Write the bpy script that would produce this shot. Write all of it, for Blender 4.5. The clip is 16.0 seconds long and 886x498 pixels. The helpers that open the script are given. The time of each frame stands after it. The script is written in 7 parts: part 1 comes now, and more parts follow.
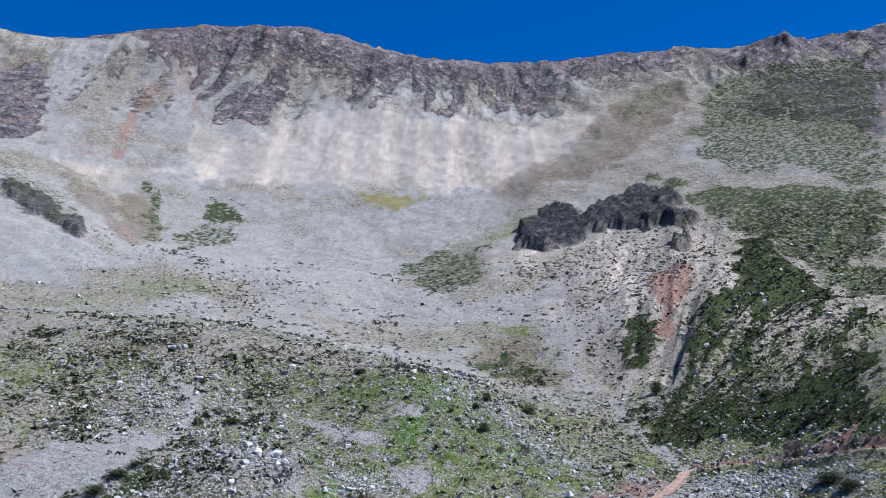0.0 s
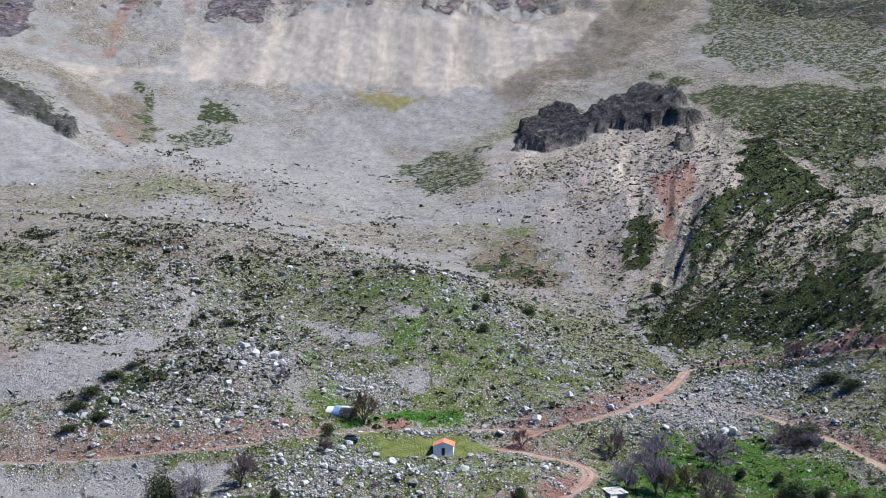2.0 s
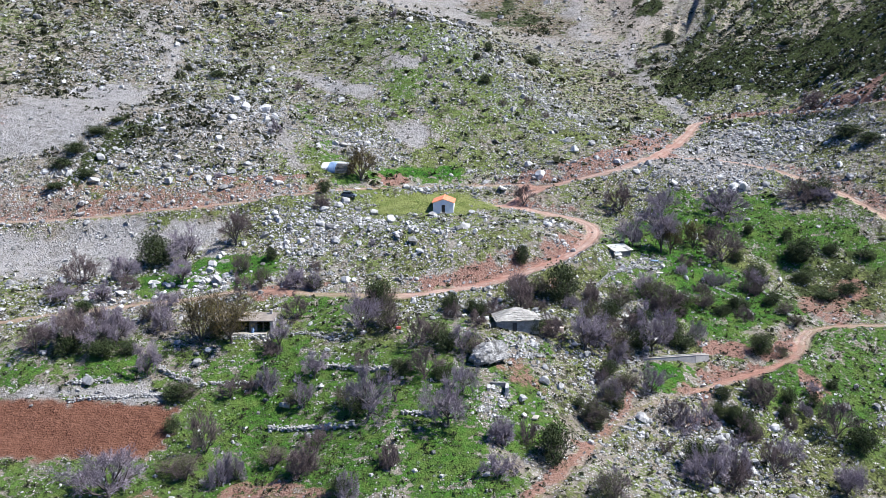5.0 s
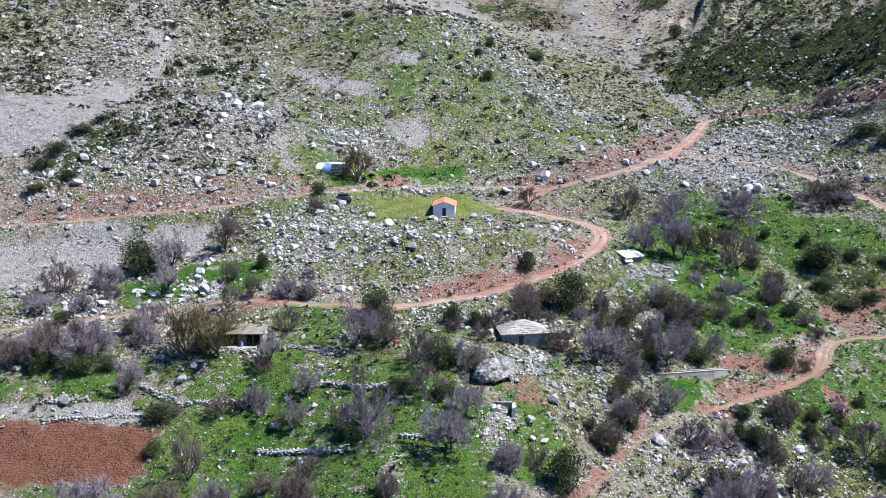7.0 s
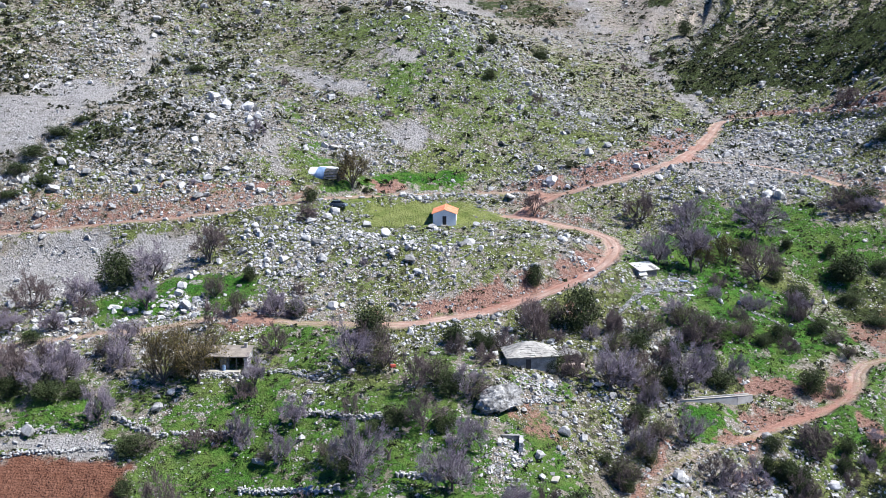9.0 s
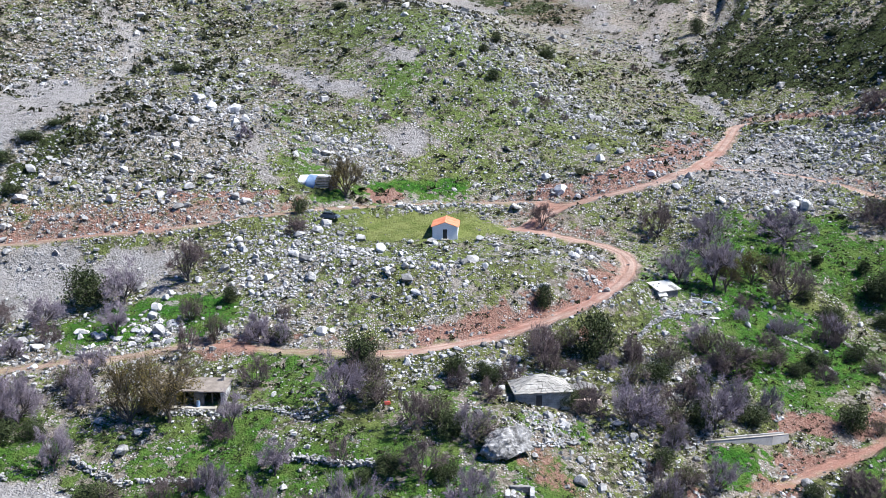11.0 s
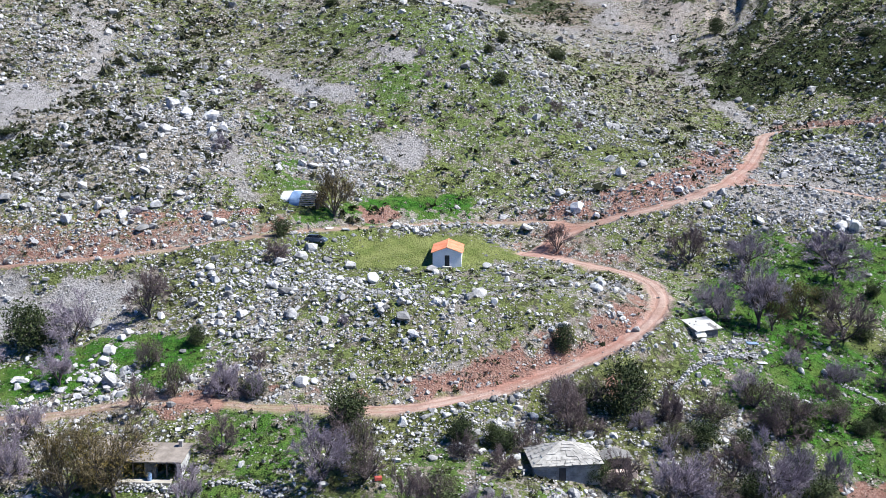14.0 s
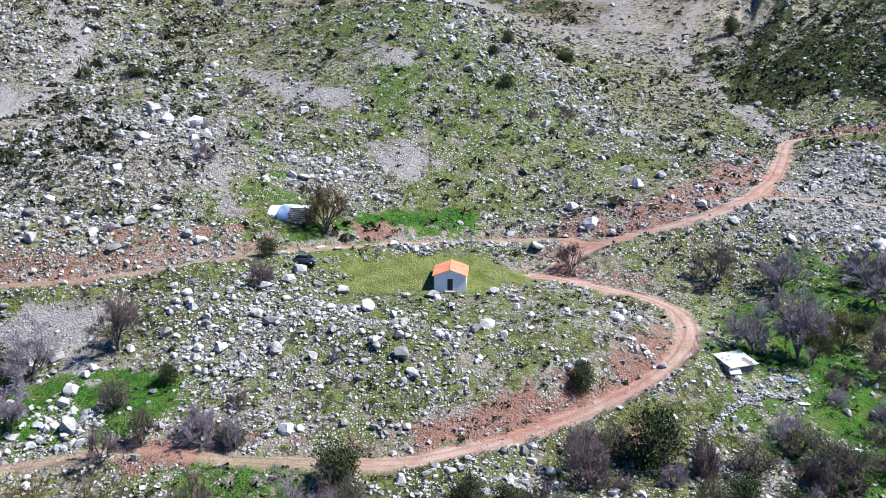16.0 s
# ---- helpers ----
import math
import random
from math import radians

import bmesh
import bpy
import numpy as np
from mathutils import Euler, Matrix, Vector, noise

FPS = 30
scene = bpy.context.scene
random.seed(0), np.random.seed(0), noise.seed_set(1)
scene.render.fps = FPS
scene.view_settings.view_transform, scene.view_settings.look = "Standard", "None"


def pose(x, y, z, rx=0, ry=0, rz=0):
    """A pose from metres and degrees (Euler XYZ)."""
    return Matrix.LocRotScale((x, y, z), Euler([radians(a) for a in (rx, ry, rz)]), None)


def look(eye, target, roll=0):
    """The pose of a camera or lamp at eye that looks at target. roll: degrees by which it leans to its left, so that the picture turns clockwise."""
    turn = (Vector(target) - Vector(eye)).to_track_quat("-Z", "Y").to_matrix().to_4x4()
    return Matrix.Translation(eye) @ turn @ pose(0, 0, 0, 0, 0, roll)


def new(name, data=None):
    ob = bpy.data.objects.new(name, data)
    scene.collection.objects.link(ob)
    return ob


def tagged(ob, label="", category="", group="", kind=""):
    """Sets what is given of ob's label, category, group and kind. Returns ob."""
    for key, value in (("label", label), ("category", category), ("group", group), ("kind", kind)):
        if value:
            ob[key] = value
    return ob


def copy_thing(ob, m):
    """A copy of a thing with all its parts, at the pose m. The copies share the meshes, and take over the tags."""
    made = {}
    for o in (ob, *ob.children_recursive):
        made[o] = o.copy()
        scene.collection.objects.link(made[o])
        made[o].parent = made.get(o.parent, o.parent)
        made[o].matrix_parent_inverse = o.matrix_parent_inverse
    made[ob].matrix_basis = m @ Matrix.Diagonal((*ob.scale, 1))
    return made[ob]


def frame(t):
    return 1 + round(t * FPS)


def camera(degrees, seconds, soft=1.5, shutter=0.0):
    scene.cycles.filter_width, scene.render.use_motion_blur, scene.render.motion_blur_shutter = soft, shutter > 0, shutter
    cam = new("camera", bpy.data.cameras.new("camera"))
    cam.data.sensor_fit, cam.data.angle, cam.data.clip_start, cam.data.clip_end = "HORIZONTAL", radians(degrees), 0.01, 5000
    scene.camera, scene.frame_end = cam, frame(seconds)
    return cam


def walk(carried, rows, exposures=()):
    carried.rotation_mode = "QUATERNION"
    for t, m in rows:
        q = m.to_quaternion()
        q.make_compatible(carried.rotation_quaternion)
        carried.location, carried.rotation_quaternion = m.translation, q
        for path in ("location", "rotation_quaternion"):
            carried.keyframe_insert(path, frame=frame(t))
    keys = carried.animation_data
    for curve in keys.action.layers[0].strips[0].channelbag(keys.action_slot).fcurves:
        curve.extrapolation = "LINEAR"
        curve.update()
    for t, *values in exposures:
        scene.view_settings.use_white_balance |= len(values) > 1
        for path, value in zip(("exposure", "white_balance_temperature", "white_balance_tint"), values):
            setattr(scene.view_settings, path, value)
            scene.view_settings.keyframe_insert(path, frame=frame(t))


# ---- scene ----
# ------------------------------------------------------------------ camera
LENS = 49.987
PATH = [
    (0.0, look((-0.56, -263.40, 36.97), (-0.68, -115.50, 62.01), 0.14)),
    (0.5, look((-0.50, -261.51, 36.90), (-0.56, -113.01, 58.07), 0.10)),
    (1.0, look((-0.42, -259.66, 36.79), (-0.46, -110.68, 54.22), 0.10)),
    (1.5, look((-0.41, -257.81, 36.68), (-0.40, -108.43, 50.33), 0.06)),
    (2.0, look((-0.40, -255.79, 36.67), (-0.39, -106.11, 46.55), 0.04)),
    (2.5, look((-0.43, -253.74, 36.61), (-0.43, -103.86, 42.53), 0.02)),
    (3.0, look((-0.36, -251.72, 36.45), (-0.38, -101.72, 36.68), -0.01)),
    (3.5, look((-0.29, -249.70, 36.46), (-0.34, -99.87, 29.18), -0.05)),
    (4.0, look((-0.28, -247.61, 36.48), (-0.33, -98.34, 21.65), -0.11)),
    (4.5, look((-0.32, -245.27, 36.52), (-0.35, -96.93, 14.30), -0.17)),
    (4.8, look((-0.37, -243.70, 36.60), (-0.37, -96.12, 9.78), -0.16)),
    (5.0, look((-0.40, -242.60, 36.66), (-0.40, -95.43, 7.68), -0.16)),
    (5.2, look((-0.45, -241.45, 36.66), (-0.42, -94.30, 7.58), -0.16)),
    (7.5, look((-1.08, -227.02, 36.73), (-0.76, -80.01, 6.89), -0.12)),
    (8.0, look((-1.08, -223.33, 36.79), (-0.77, -76.35, 6.83), -0.10)),
    (8.5, look((-1.01, -219.45, 36.80), (-0.74, -72.48, 6.77), -0.13)),
    (9.0, look((-1.03, -215.46, 36.76), (-0.76, -68.49, 6.74), -0.11)),
    (11.5, look((-1.07, -193.04, 36.80), (-0.80, -46.11, 6.60), -0.02)),
    (12.0, look((-1.16, -188.48, 36.80), (-0.83, -41.53, 6.67), -0.02)),
    (12.5, look((-1.31, -184.08, 36.78), (-0.95, -37.12, 6.71), -0.01)),
    (13.0, look((-1.45, -179.91, 36.64), (-1.02, -32.93, 6.70), -0.01)),
    (13.5, look((-1.49, -175.84, 36.56), (-1.04, -28.84, 6.68), 0.01)),
    (14.0, look((-1.56, -171.73, 36.49), (-1.12, -24.73, 6.64), 0.06)),
    (14.5, look((-1.63, -167.56, 36.46), (-1.13, -20.56, 6.63), 0.11)),
    (15.0, look((-1.76, -163.34, 36.52), (-1.22, -16.33, 6.71), 0.11)),
    (15.5, look((-1.90, -159.02, 36.68), (-1.35, -12.01, 6.88), 0.14)),
    (16.0, look((-2.12, -154.62, 36.96), (-1.51, -7.64, 7.03), 0.14)),
]

cam = camera(LENS, 16.0, 0.7)
walk(cam, PATH, [(0.0, 0.67, 5800, 9), (1.0, 0.59, 5950, 9), (2.5, 0.57, 6150, 9), (5.0, 0.95, 6200, 9), (16.0, 0.97, 6200, 9)])

# ------------------------------------------------------------------ light
SUN_ELEVATION, SUN_AZIMUTH = radians(54), radians(98)   # azimuth from +y towards +x
sun_way = Vector((math.sin(SUN_AZIMUTH) * math.cos(SUN_ELEVATION),
                  math.cos(SUN_AZIMUTH) * math.cos(SUN_ELEVATION), math.sin(SUN_ELEVATION)))
sun = new("sun", bpy.data.lights.new("sun", "SUN"))
sun.data.energy, sun.data.angle, sun.data.color = 5.0, radians(0.55), (1.0, 0.97, 0.92)
sun.matrix_world = look(sun_way * 800, (0, 0, 0))

world = bpy.data.worlds.new("sky")
scene.world = world
world.use_nodes = True
wn = world.node_tree
sky = wn.nodes.new("ShaderNodeTexSky")
sky.sky_type, sky.sun_disc = "NISHITA", False
sky.sun_elevation, sky.sun_rotation = SUN_ELEVATION, SUN_AZIMUTH
sky.altitude, sky.air_density, sky.dust_density, sky.ozone_density = 800, 1.15, 0.5, 4.0
rich = wn.nodes.new("ShaderNodeHueSaturation")
rich.inputs["Saturation"].default_value = 1.5
deep = wn.nodes.new("ShaderNodeMix")
deep.data_type, deep.blend_type = "RGBA", "MULTIPLY"
deep.inputs[0].default_value = 1.0
deep.inputs[7].default_value = (0.95, 0.92, 1.12, 1)
wn.links.new(sky.outputs["Color"], deep.inputs[6])
wn.links.new(deep.outputs[2], rich.inputs["Color"])
wn.links.new(rich.outputs["Color"], wn.nodes["Background"].inputs["Color"])
wn.nodes["Background"].inputs["Strength"].default_value = 0.056


# ------------------------------------------------------------------ noise in numpy
def hash2(ix, iy, seed):
    h = (ix.astype(np.int64) * 374761393 + iy.astype(np.int64) * 668265263 + seed * 974634721) & 0xFFFFFFFF
    h = ((h ^ (h >> 13)) * 1274126177) & 0xFFFFFFFF
    return ((h ^ (h >> 16)) & 0xFFFFFF) / float(0xFFFFFF)


def vnoise(x, y, seed=0):
    """Smooth value noise, -1 to 1."""
    ix, iy = np.floor(x), np.floor(y)
    fx, fy = x - ix, y - iy
    fx, fy = fx * fx * fx * (fx * (fx * 6 - 15) + 10), fy * fy * fy * (fy * (fy * 6 - 15) + 10)
    a, b = hash2(ix, iy, seed), hash2(ix + 1, iy, seed)
    c, d = hash2(ix, iy + 1, seed), hash2(ix + 1, iy + 1, seed)
    return 2 * ((a * (1 - fx) + b * fx) * (1 - fy) + (c * (1 - fx) + d * fx) * fy) - 1


def fbm(x, y, octaves=4, seed=0, gain=0.5):
    total, amp, f = 0, 1.0, 1.0
    for k in range(octaves):
        total = total + amp * vnoise(x * f + 17.3 * k, y * f - 9.1 * k, seed + k)
        amp, f = amp * gain, f * 2.03
    return total


def ridged(x, y, octaves=4, seed=0):
    total, amp, f = 0, 1.0, 1.0
    for k in range(octaves):
        total = total + amp * (1 - 2 * np.abs(vnoise(x * f + 5.7 * k, y * f + 3.3 * k, seed + k)))
        amp, f = amp * 0.5, f * 2.1
    return total


def smooth(a, b, v):
    t = np.clip((v - a) / (b - a), 0, 1)
    return t * t * (3 - 2 * t)


# ------------------------------------------------------------------ the valley's cross-sections
# each row: y, and the heights across the valley at the columns ACROSS (in widths of the valley there)
ACROSS = np.array((-1.7, -1.25, -0.9, -0.6, -0.3, 0.0, 0.3, 0.6, 0.9, 1.25, 1.7))
SECTIONS_FARM = (
    (-300, (-47.9, -48.0, -48.1, -48.3, -49.0, -50.5, -52.9, -56.5, -60.9, -66.8, -74.7)),
    (-200, (-41.8, -42.0, -42.1, -42.3, -42.9, -44.4, -46.8, -50.4, -54.9, -60.8, -68.5)),
    (-140, (-34.9, -35.8, -36.4, -36.7, -35.8, -35.4, -38.2, -44.1, -49.1, -53.4, -57.7)),
    (-110, (-29.8, -31.1, -31.8, -32.5, -31.6, -28.2, -32.4, -40.6, -44.8, -47.2, -48.4)),
    (-85, (-24.1, -25.9, -26.5, -26.5, -27.4, -21.1, -29.6, -36.3, -39.3, -39.6, -37.5)),
    (-62, (-17.6, -19.8, -20.8, -18.0, -18.0, -14.3, -22.3, -28.3, -32.3, -30.0, -25.0)),
    (-40, (-10.4, -12.5, -14.1, -14.6, -11.0, -11.4, -16.1, -20.8, -23.4, -18.1, -11.1)),
)
SECTIONS_KNOLL = (
    (-18, (-2.4, -3.7, -5.6, -9.7, -6.0, 0.3, -7.4, -16.0, -10.6, -3.6, 3.9)),
    (5, (6.6, 6.7, 5.2, 6.1, 2.8, -0.7, -4.0, -2.7, 6.0, 13.2, 20.1)),
    (30, (17.0, 19.1, 19.5, 19.9, 15.1, 5.0, 8.1, 6.8, 25.2, 31.3, 37.5)),
    (60, (30.1, 34.2, 37.3, 28.9, 24.7, 24.6, 14.0, 12.6, 41.5, 50.9, 57.5)),
    (100, (48.5, 52.6, 56.8, 48.8, 37.7, 47.3, 18.9, 23.0, 56.8, 71.8, 81.8)),
    (150, (72.6, 72.1, 72.4, 70.4, 62.9, 52.1, 32.1, 49.1, 73.2, 91.5, 108.6)),
    (210, (103.0, 92.6, 84.9, 82.7, 73.6, 56.2, 48.5, 77.6, 90.6, 110.0, 136.9)),
)
SECTIONS_CIRQUE = (
    (290, (145.2, 119.8, 97.2, 94.1, 85.7, 73.4, 83.4, 113.6, 107.7, 132.6, 172.1)),
    (390, (204.9, 177.1, 159.2, 139.9, 124.9, 115.6, 130.9, 151.5, 160.1, 181.5, 217.7)),
    (510, (286.9, 248.5, 214.4, 176.1, 161.7, 163.9, 186.9, 216.2, 233.0, 255.9, 288.4)),
    (650, (385.9, 335.7, 295.6, 266.6, 255.5, 259.5, 275.8, 299.4, 324.5, 353.1, 390.3)),
    (800, (496.5, 446.7, 414.9, 399.8, 389.7, 381.7, 386.1, 403.2, 429.2, 465.9, 515.0)),
    (950, (614.7, 568.7, 527.9, 543.2, 536.8, 494.5, 495.2, 515.1, 533.0, 587.4, 648.3)),
    (1050, (579.7, 533.7, 493.0, 508.1, 501.7, 459.5, 460.2, 480.0, 498.0, 552.3, 613.3)),
    (1500, (354.7, 308.6, 268.2, 283.0, 276.7, 233.0, 234.7, 255.0, 273.2, 327.3, 388.3)),
)
SECTIONS = SECTIONS_FARM + SECTIONS_KNOLL + SECTIONS_CIRQUE
ALONG = np.array([float(s[0]) for s in SECTIONS])
HEIGHTS = np.array([s[1] for s in SECTIONS])


def valley_width(y):
    return 52 + 0.46 * np.sqrt((np.maximum(y + 150, -50) + 60) ** 2 + 60 ** 2)


def slopes_matrix(g):
    n = len(g)
    m = np.zeros((n, n))
    for i in range(n):
        if 0 < i < n - 1:
            h0, h1 = g[i] - g[i - 1], g[i + 1] - g[i]
            m[i, i - 1] -= h1 / (h0 * (h0 + h1))
            m[i, i] += h1 / (h0 * (h0 + h1)) - h0 / (h1 * (h0 + h1))
            m[i, i + 1] += h0 / (h1 * (h0 + h1))
        else:
            a, b = max(i - 1, 0), min(i + 1, n - 1)
            m[i, b] += 1 / (g[b] - g[a])
            m[i, a] -= 1 / (g[b] - g[a])
    return m


def spline_weights(g, q, m):
    q = np.clip(q, g[0], g[-1])
    k = np.clip(np.searchsorted(g, q, "right") - 1, 0, len(g) - 2)
    h = g[k + 1] - g[k]
    t = (q - g[k]) / h
    w = np.zeros((len(q), len(g)))
    r = np.arange(len(q))
    w[r, k] += 2 * t ** 3 - 3 * t ** 2 + 1
    w[r, k + 1] += -2 * t ** 3 + 3 * t ** 2
    w += ((t ** 3 - 2 * t ** 2 + t) * h)[:, None] * m[k] + ((t ** 3 - t ** 2) * h)[:, None] * m[k + 1]
    return w


ALONG_M, ACROSS_M = slopes_matrix(ALONG), slopes_matrix(ACROSS)


def valley(x, y):
    wy = spline_weights(ALONG, y, ALONG_M)
    wx = spline_weights(ACROSS, x / valley_width(y), ACROSS_M)
    return np.einsum("ni,ij,nj->n", wy, HEIGHTS, wx)


# ------------------------------------------------------------------ roads and zones on the ground
def polyline_distance(x, y, line):
    """Distance to a polyline, and the length along it of the nearest place."""
    best, where, run = np.full(x.shape, 1e9), np.zeros(x.shape), 0.0
    for (ax, ay), (bx, by) in zip(line[:-1], line[1:]):
        dx, dy = bx - ax, by - ay
        length = math.hypot(dx, dy)
        t = np.clip(((x - ax) * dx + (y - ay) * dy) / length ** 2, 0, 1)
        d = np.hypot(x - ax - t * dx, y - ay - t * dy)
        near = d < best
        best, where, run = np.where(near, d, best), np.where(near, run + t * length, where), run + length
    return best, where


def curved(line, step=2.0):
    """The polyline as a smooth curve of many short pieces."""
    pts = [Vector((*p, 0)) for p in line]
    pts = [2 * pts[0] - pts[1]] + pts + [2 * pts[-1] - pts[-2]]
    out = []
    for a, b, c, d in zip(pts, pts[1:], pts[2:], pts[3:]):
        n = max(2, int((c - b).length / step))
        for k in range(n):
            t = k / n
            p = 0.5 * (2 * b + (c - a) * t + (2 * a - 5 * b + 4 * c - d) * t * t + (3 * b - a - 3 * c + d) * t ** 3)
            out.append((p.x, p.y))
    return out + [tuple(pts[-2][:2])]


def outline_distance(x, y, poly):
    """Signed distance to a closed outline, negative inside."""
    d, _ = polyline_distance(x, y, list(poly) + [poly[0]])
    inside = np.zeros(x.shape, bool)
    for (ax, ay), (bx, by) in zip(poly, list(poly[1:]) + [poly[0]]):
        cross = ((ay > y) != (by > y)) & (x < (bx - ax) * (y - ay) / ((by - ay) or 1e-9) + ax)
        inside ^= cross
    return np.where(inside, -d, d)


# name, half width, how deep it is cut in, wear, centre line
ROADS = {
    "west_track": (1.5, 1.0, 0.75, curved([(-190, -14), (-130, -9), (-99, -6.8), (-75, -3.4), (-62.5, -1.6), (-51, 1.2), (-40, 5), (-31, 9), (-22, 13.3), (-11.5, 18.5), (-2, 22), (10, 23.5), (20, 23), (29, 21.5)])),
    "upper_road": (1.9, 1.0, 1.0, curved([(15, 9), (23, 16.5), (31, 21), (44.6, 24.8), (57.5, 31.8), (69, 48), (80, 72), (88.5, 91), (99, 93.5), (110.5, 89), (120, 78), (128, 60), (140, 40)])),
    "east_track": (1.4, 0.9, 0.9, curved([(57.5, 31.8), (69.8, 37), (82, 38), (94, 30), (100.5, 19.7), (106, 10.5), (116, -4), (130, -20)])),
    "loop_road": (1.8, 1.0, 1.0, curved([(17, 9.5), (28.4, 5.7), (34.2, 3.2), (37.5, -2.8), (36.8, -13), (31.2, -23.5), (22, -31.2), (11.7, -37), (1.8, -41.8), (-4.5, -44.6), (-11, -45.6)])),
    "farm_track": (1.4, 0.8, 0.7, curved([(-11, -45.6), (-20, -45.4), (-30.7, -44.4), (-41.7, -42.4), (-52, -44), (-62.4, -44.6), (-77.6, -46.3), (-92, -50), (-120, -60)])),
    "lower_road": (1.3, 1.0, 0.8, curved([(140, -31), (110, -35.5), (90, -38.8), (81.4, -41), (77, -45.5), (74.6, -50.5), (67, -56.6), (56.3, -62.5), (49.6, -66.9)])),
    "lower_path": (1.2, 0.8, 0.22, curved([(49.6, -66.9), (39.5, -72.8), (32, -79.5), (24, -91.7), (15.8, -105.5), (4, -125), (-10, -150)])),
}


def base_ground(x, y):
    """The ground without roads and fine relief."""
    z = valley(x, y)
    # level green round the chapel
    m = 1 - smooth(0.6, 1.0, np.hypot((x + 3) / 25, (y + 1) / 26))
    up = y + 1.5
    z = z * (1 - m) + (-1.45 + np.where(up > 0, 0.165, 0.125) * up) * m
    return z


def road_heights():
    out = {}
    for name, (half, cut, wear, line) in ROADS.items():
        p = np.array(line)
        z = base_ground(p[:, 0], p[:, 1])
        k = np.ones(7) / 7
        z = np.convolve(np.pad(z, 3, "edge"), k, "valid")
        s = np.concatenate([[0], np.cumsum(np.hypot(*np.diff(p, axis=0).T))])
        out[name] = (s, z)
    return out


ROAD_Z = road_heights()


ZONES = {}


def zone(mark, strength, soft, *poly):
    ZONES.setdefault(mark, []).append((strength, soft, poly))


zone("scree", 1.0, 40, (-304, 645), (-161, 658), (-80, 632), (34, 622), (46, 642), (144, 737), (9, 799), (-109, 796), (-159, 779), (-276, 761), (-258, 662))
zone("scree", 0.9, 40, (-194, 564), (-118, 596), (-35, 603), (33, 600), (26, 548), (-22, 521), (-56, 378), (-94, 372), (-145, 393), (-213, 510))
zone("scree", 1.0, 25, (-455, 482), (-282, 434), (-203, 376), (-218, 354), (-250, 343), (-374, 302))
zone("scree", 1.0, 5, (-135, 37), (-114, 51.5), (-105, 67), (-92, 52.6), (-97.7, 26.5), (-102.4, 14.7), (-135, 13))
zone("scree", 0.95, 6, (-140, -10), (-98, -10), (-73.5, -9.5), (-60.7, -10.9), (-54.6, -20.5), (-73.4, -18), (-81, -23.3), (-130, -30))
zone("scree", 1.0, 4, (-51, 88), (-39, 77), (-28, 69), (-21, 58), (-30, 63), (-43, 71))
zone("scree", 1.0, 4, (-15, 48), (-10, 49), (-4.7, 45), (-7.2, 40), (-12.6, 42.5))
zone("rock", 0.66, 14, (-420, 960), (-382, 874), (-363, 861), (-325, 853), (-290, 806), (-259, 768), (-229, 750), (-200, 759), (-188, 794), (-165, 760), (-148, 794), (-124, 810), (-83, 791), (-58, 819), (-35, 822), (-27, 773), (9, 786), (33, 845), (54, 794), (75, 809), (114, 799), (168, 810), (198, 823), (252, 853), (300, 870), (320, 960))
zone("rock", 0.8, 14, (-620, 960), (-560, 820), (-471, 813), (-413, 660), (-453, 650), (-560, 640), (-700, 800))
zone("rock", 0.35, 30, (-491, 863), (-382, 874), (-325, 853), (-300, 790), (-330, 740), (-440, 760))
zone("rock", 0.75, 40, (300, 960), (354, 850), (330, 760), (318, 690), (370, 640), (430, 560), (700, 700), (640, 960))
zone("lush", 1.0, 2.5, (-26, 21), (-17.2, 28.5), (-8.5, 32), (0.5, 34.5), (7.2, 33), (9, 28), (-0.7, 25.3), (-10.4, 21), (-23.5, 15), (-30, 13))
zone("red", 1.0, 1.8, (-19, 23), (-11.7, 27.3), (-10.2, 24.5), (-13.9, 18.8), (-17.5, 19.5))
zone("red", 0.5, 12, (-145, 48), (-129, 44), (-124, 28), (-135, 22))
zone("brown", 0.8, 10, (-142, 126), (-113, 143), (-107, 122), (-132, 104))
zone("red", 0.95, 2, (-70, 9.5), (-52, 13), (-38, 15.5), (-38, 13.5), (-52, 11), (-70, 7.5))
zone("red", 0.9, 1.5, (-95, -3.5), (-60, 1.5), (-60, 0.2), (-95, -5))
zone("red", 0.5, 4, (-120, -6), (-100, -3), (-75, 1), (-50, 5), (-40, 8), (-42, 14), (-60, 11), (-80, 8), (-120, 3))
zone("red", 0.95, 4, (20, 25), (45, 28), (56, 35), (66, 50), (78, 75), (72, 80), (58, 54), (46, 37), (24, 30))
zone("dark", 0.2, 20, (-190, 125), (-105, 140), (-85, 95), (-110, 75), (-150, 50), (-190, 60))
zone("lush", 0.62, 10, (-100, -100), (-100, -62), (-60, -58), (-30, -58), (0, -62), (6, -70), (10, -112), (-60, -118))
zone("lush", 0.75, 8, (40, -8), (70, -12), (95, -30), (80, -42), (55, -46), (36, -40), (34, -28))
zone("scree", 0.9, 2, (-95, -75.2), (-56, -73.5), (-50, -76), (-56, -77.4), (-95, -77.2))
zone("lush", 0.26, 14, (-38, 62), (-30, 100), (0, 112), (30, 95), (28, 60), (0, 48))
zone("lush", 0.22, 14, (-80, 118), (-60, 150), (-30, 150), (-38, 112))
zone("grass", 0.55, 25, (-107, 139), (-91, 154), (-53, 133), (-31, 98), (-14, 85), (11, 96), (53, 159), (68, 120), (70, 71), (37, 39), (-38, 27), (-48, 56), (-76, 73), (-93, 108))
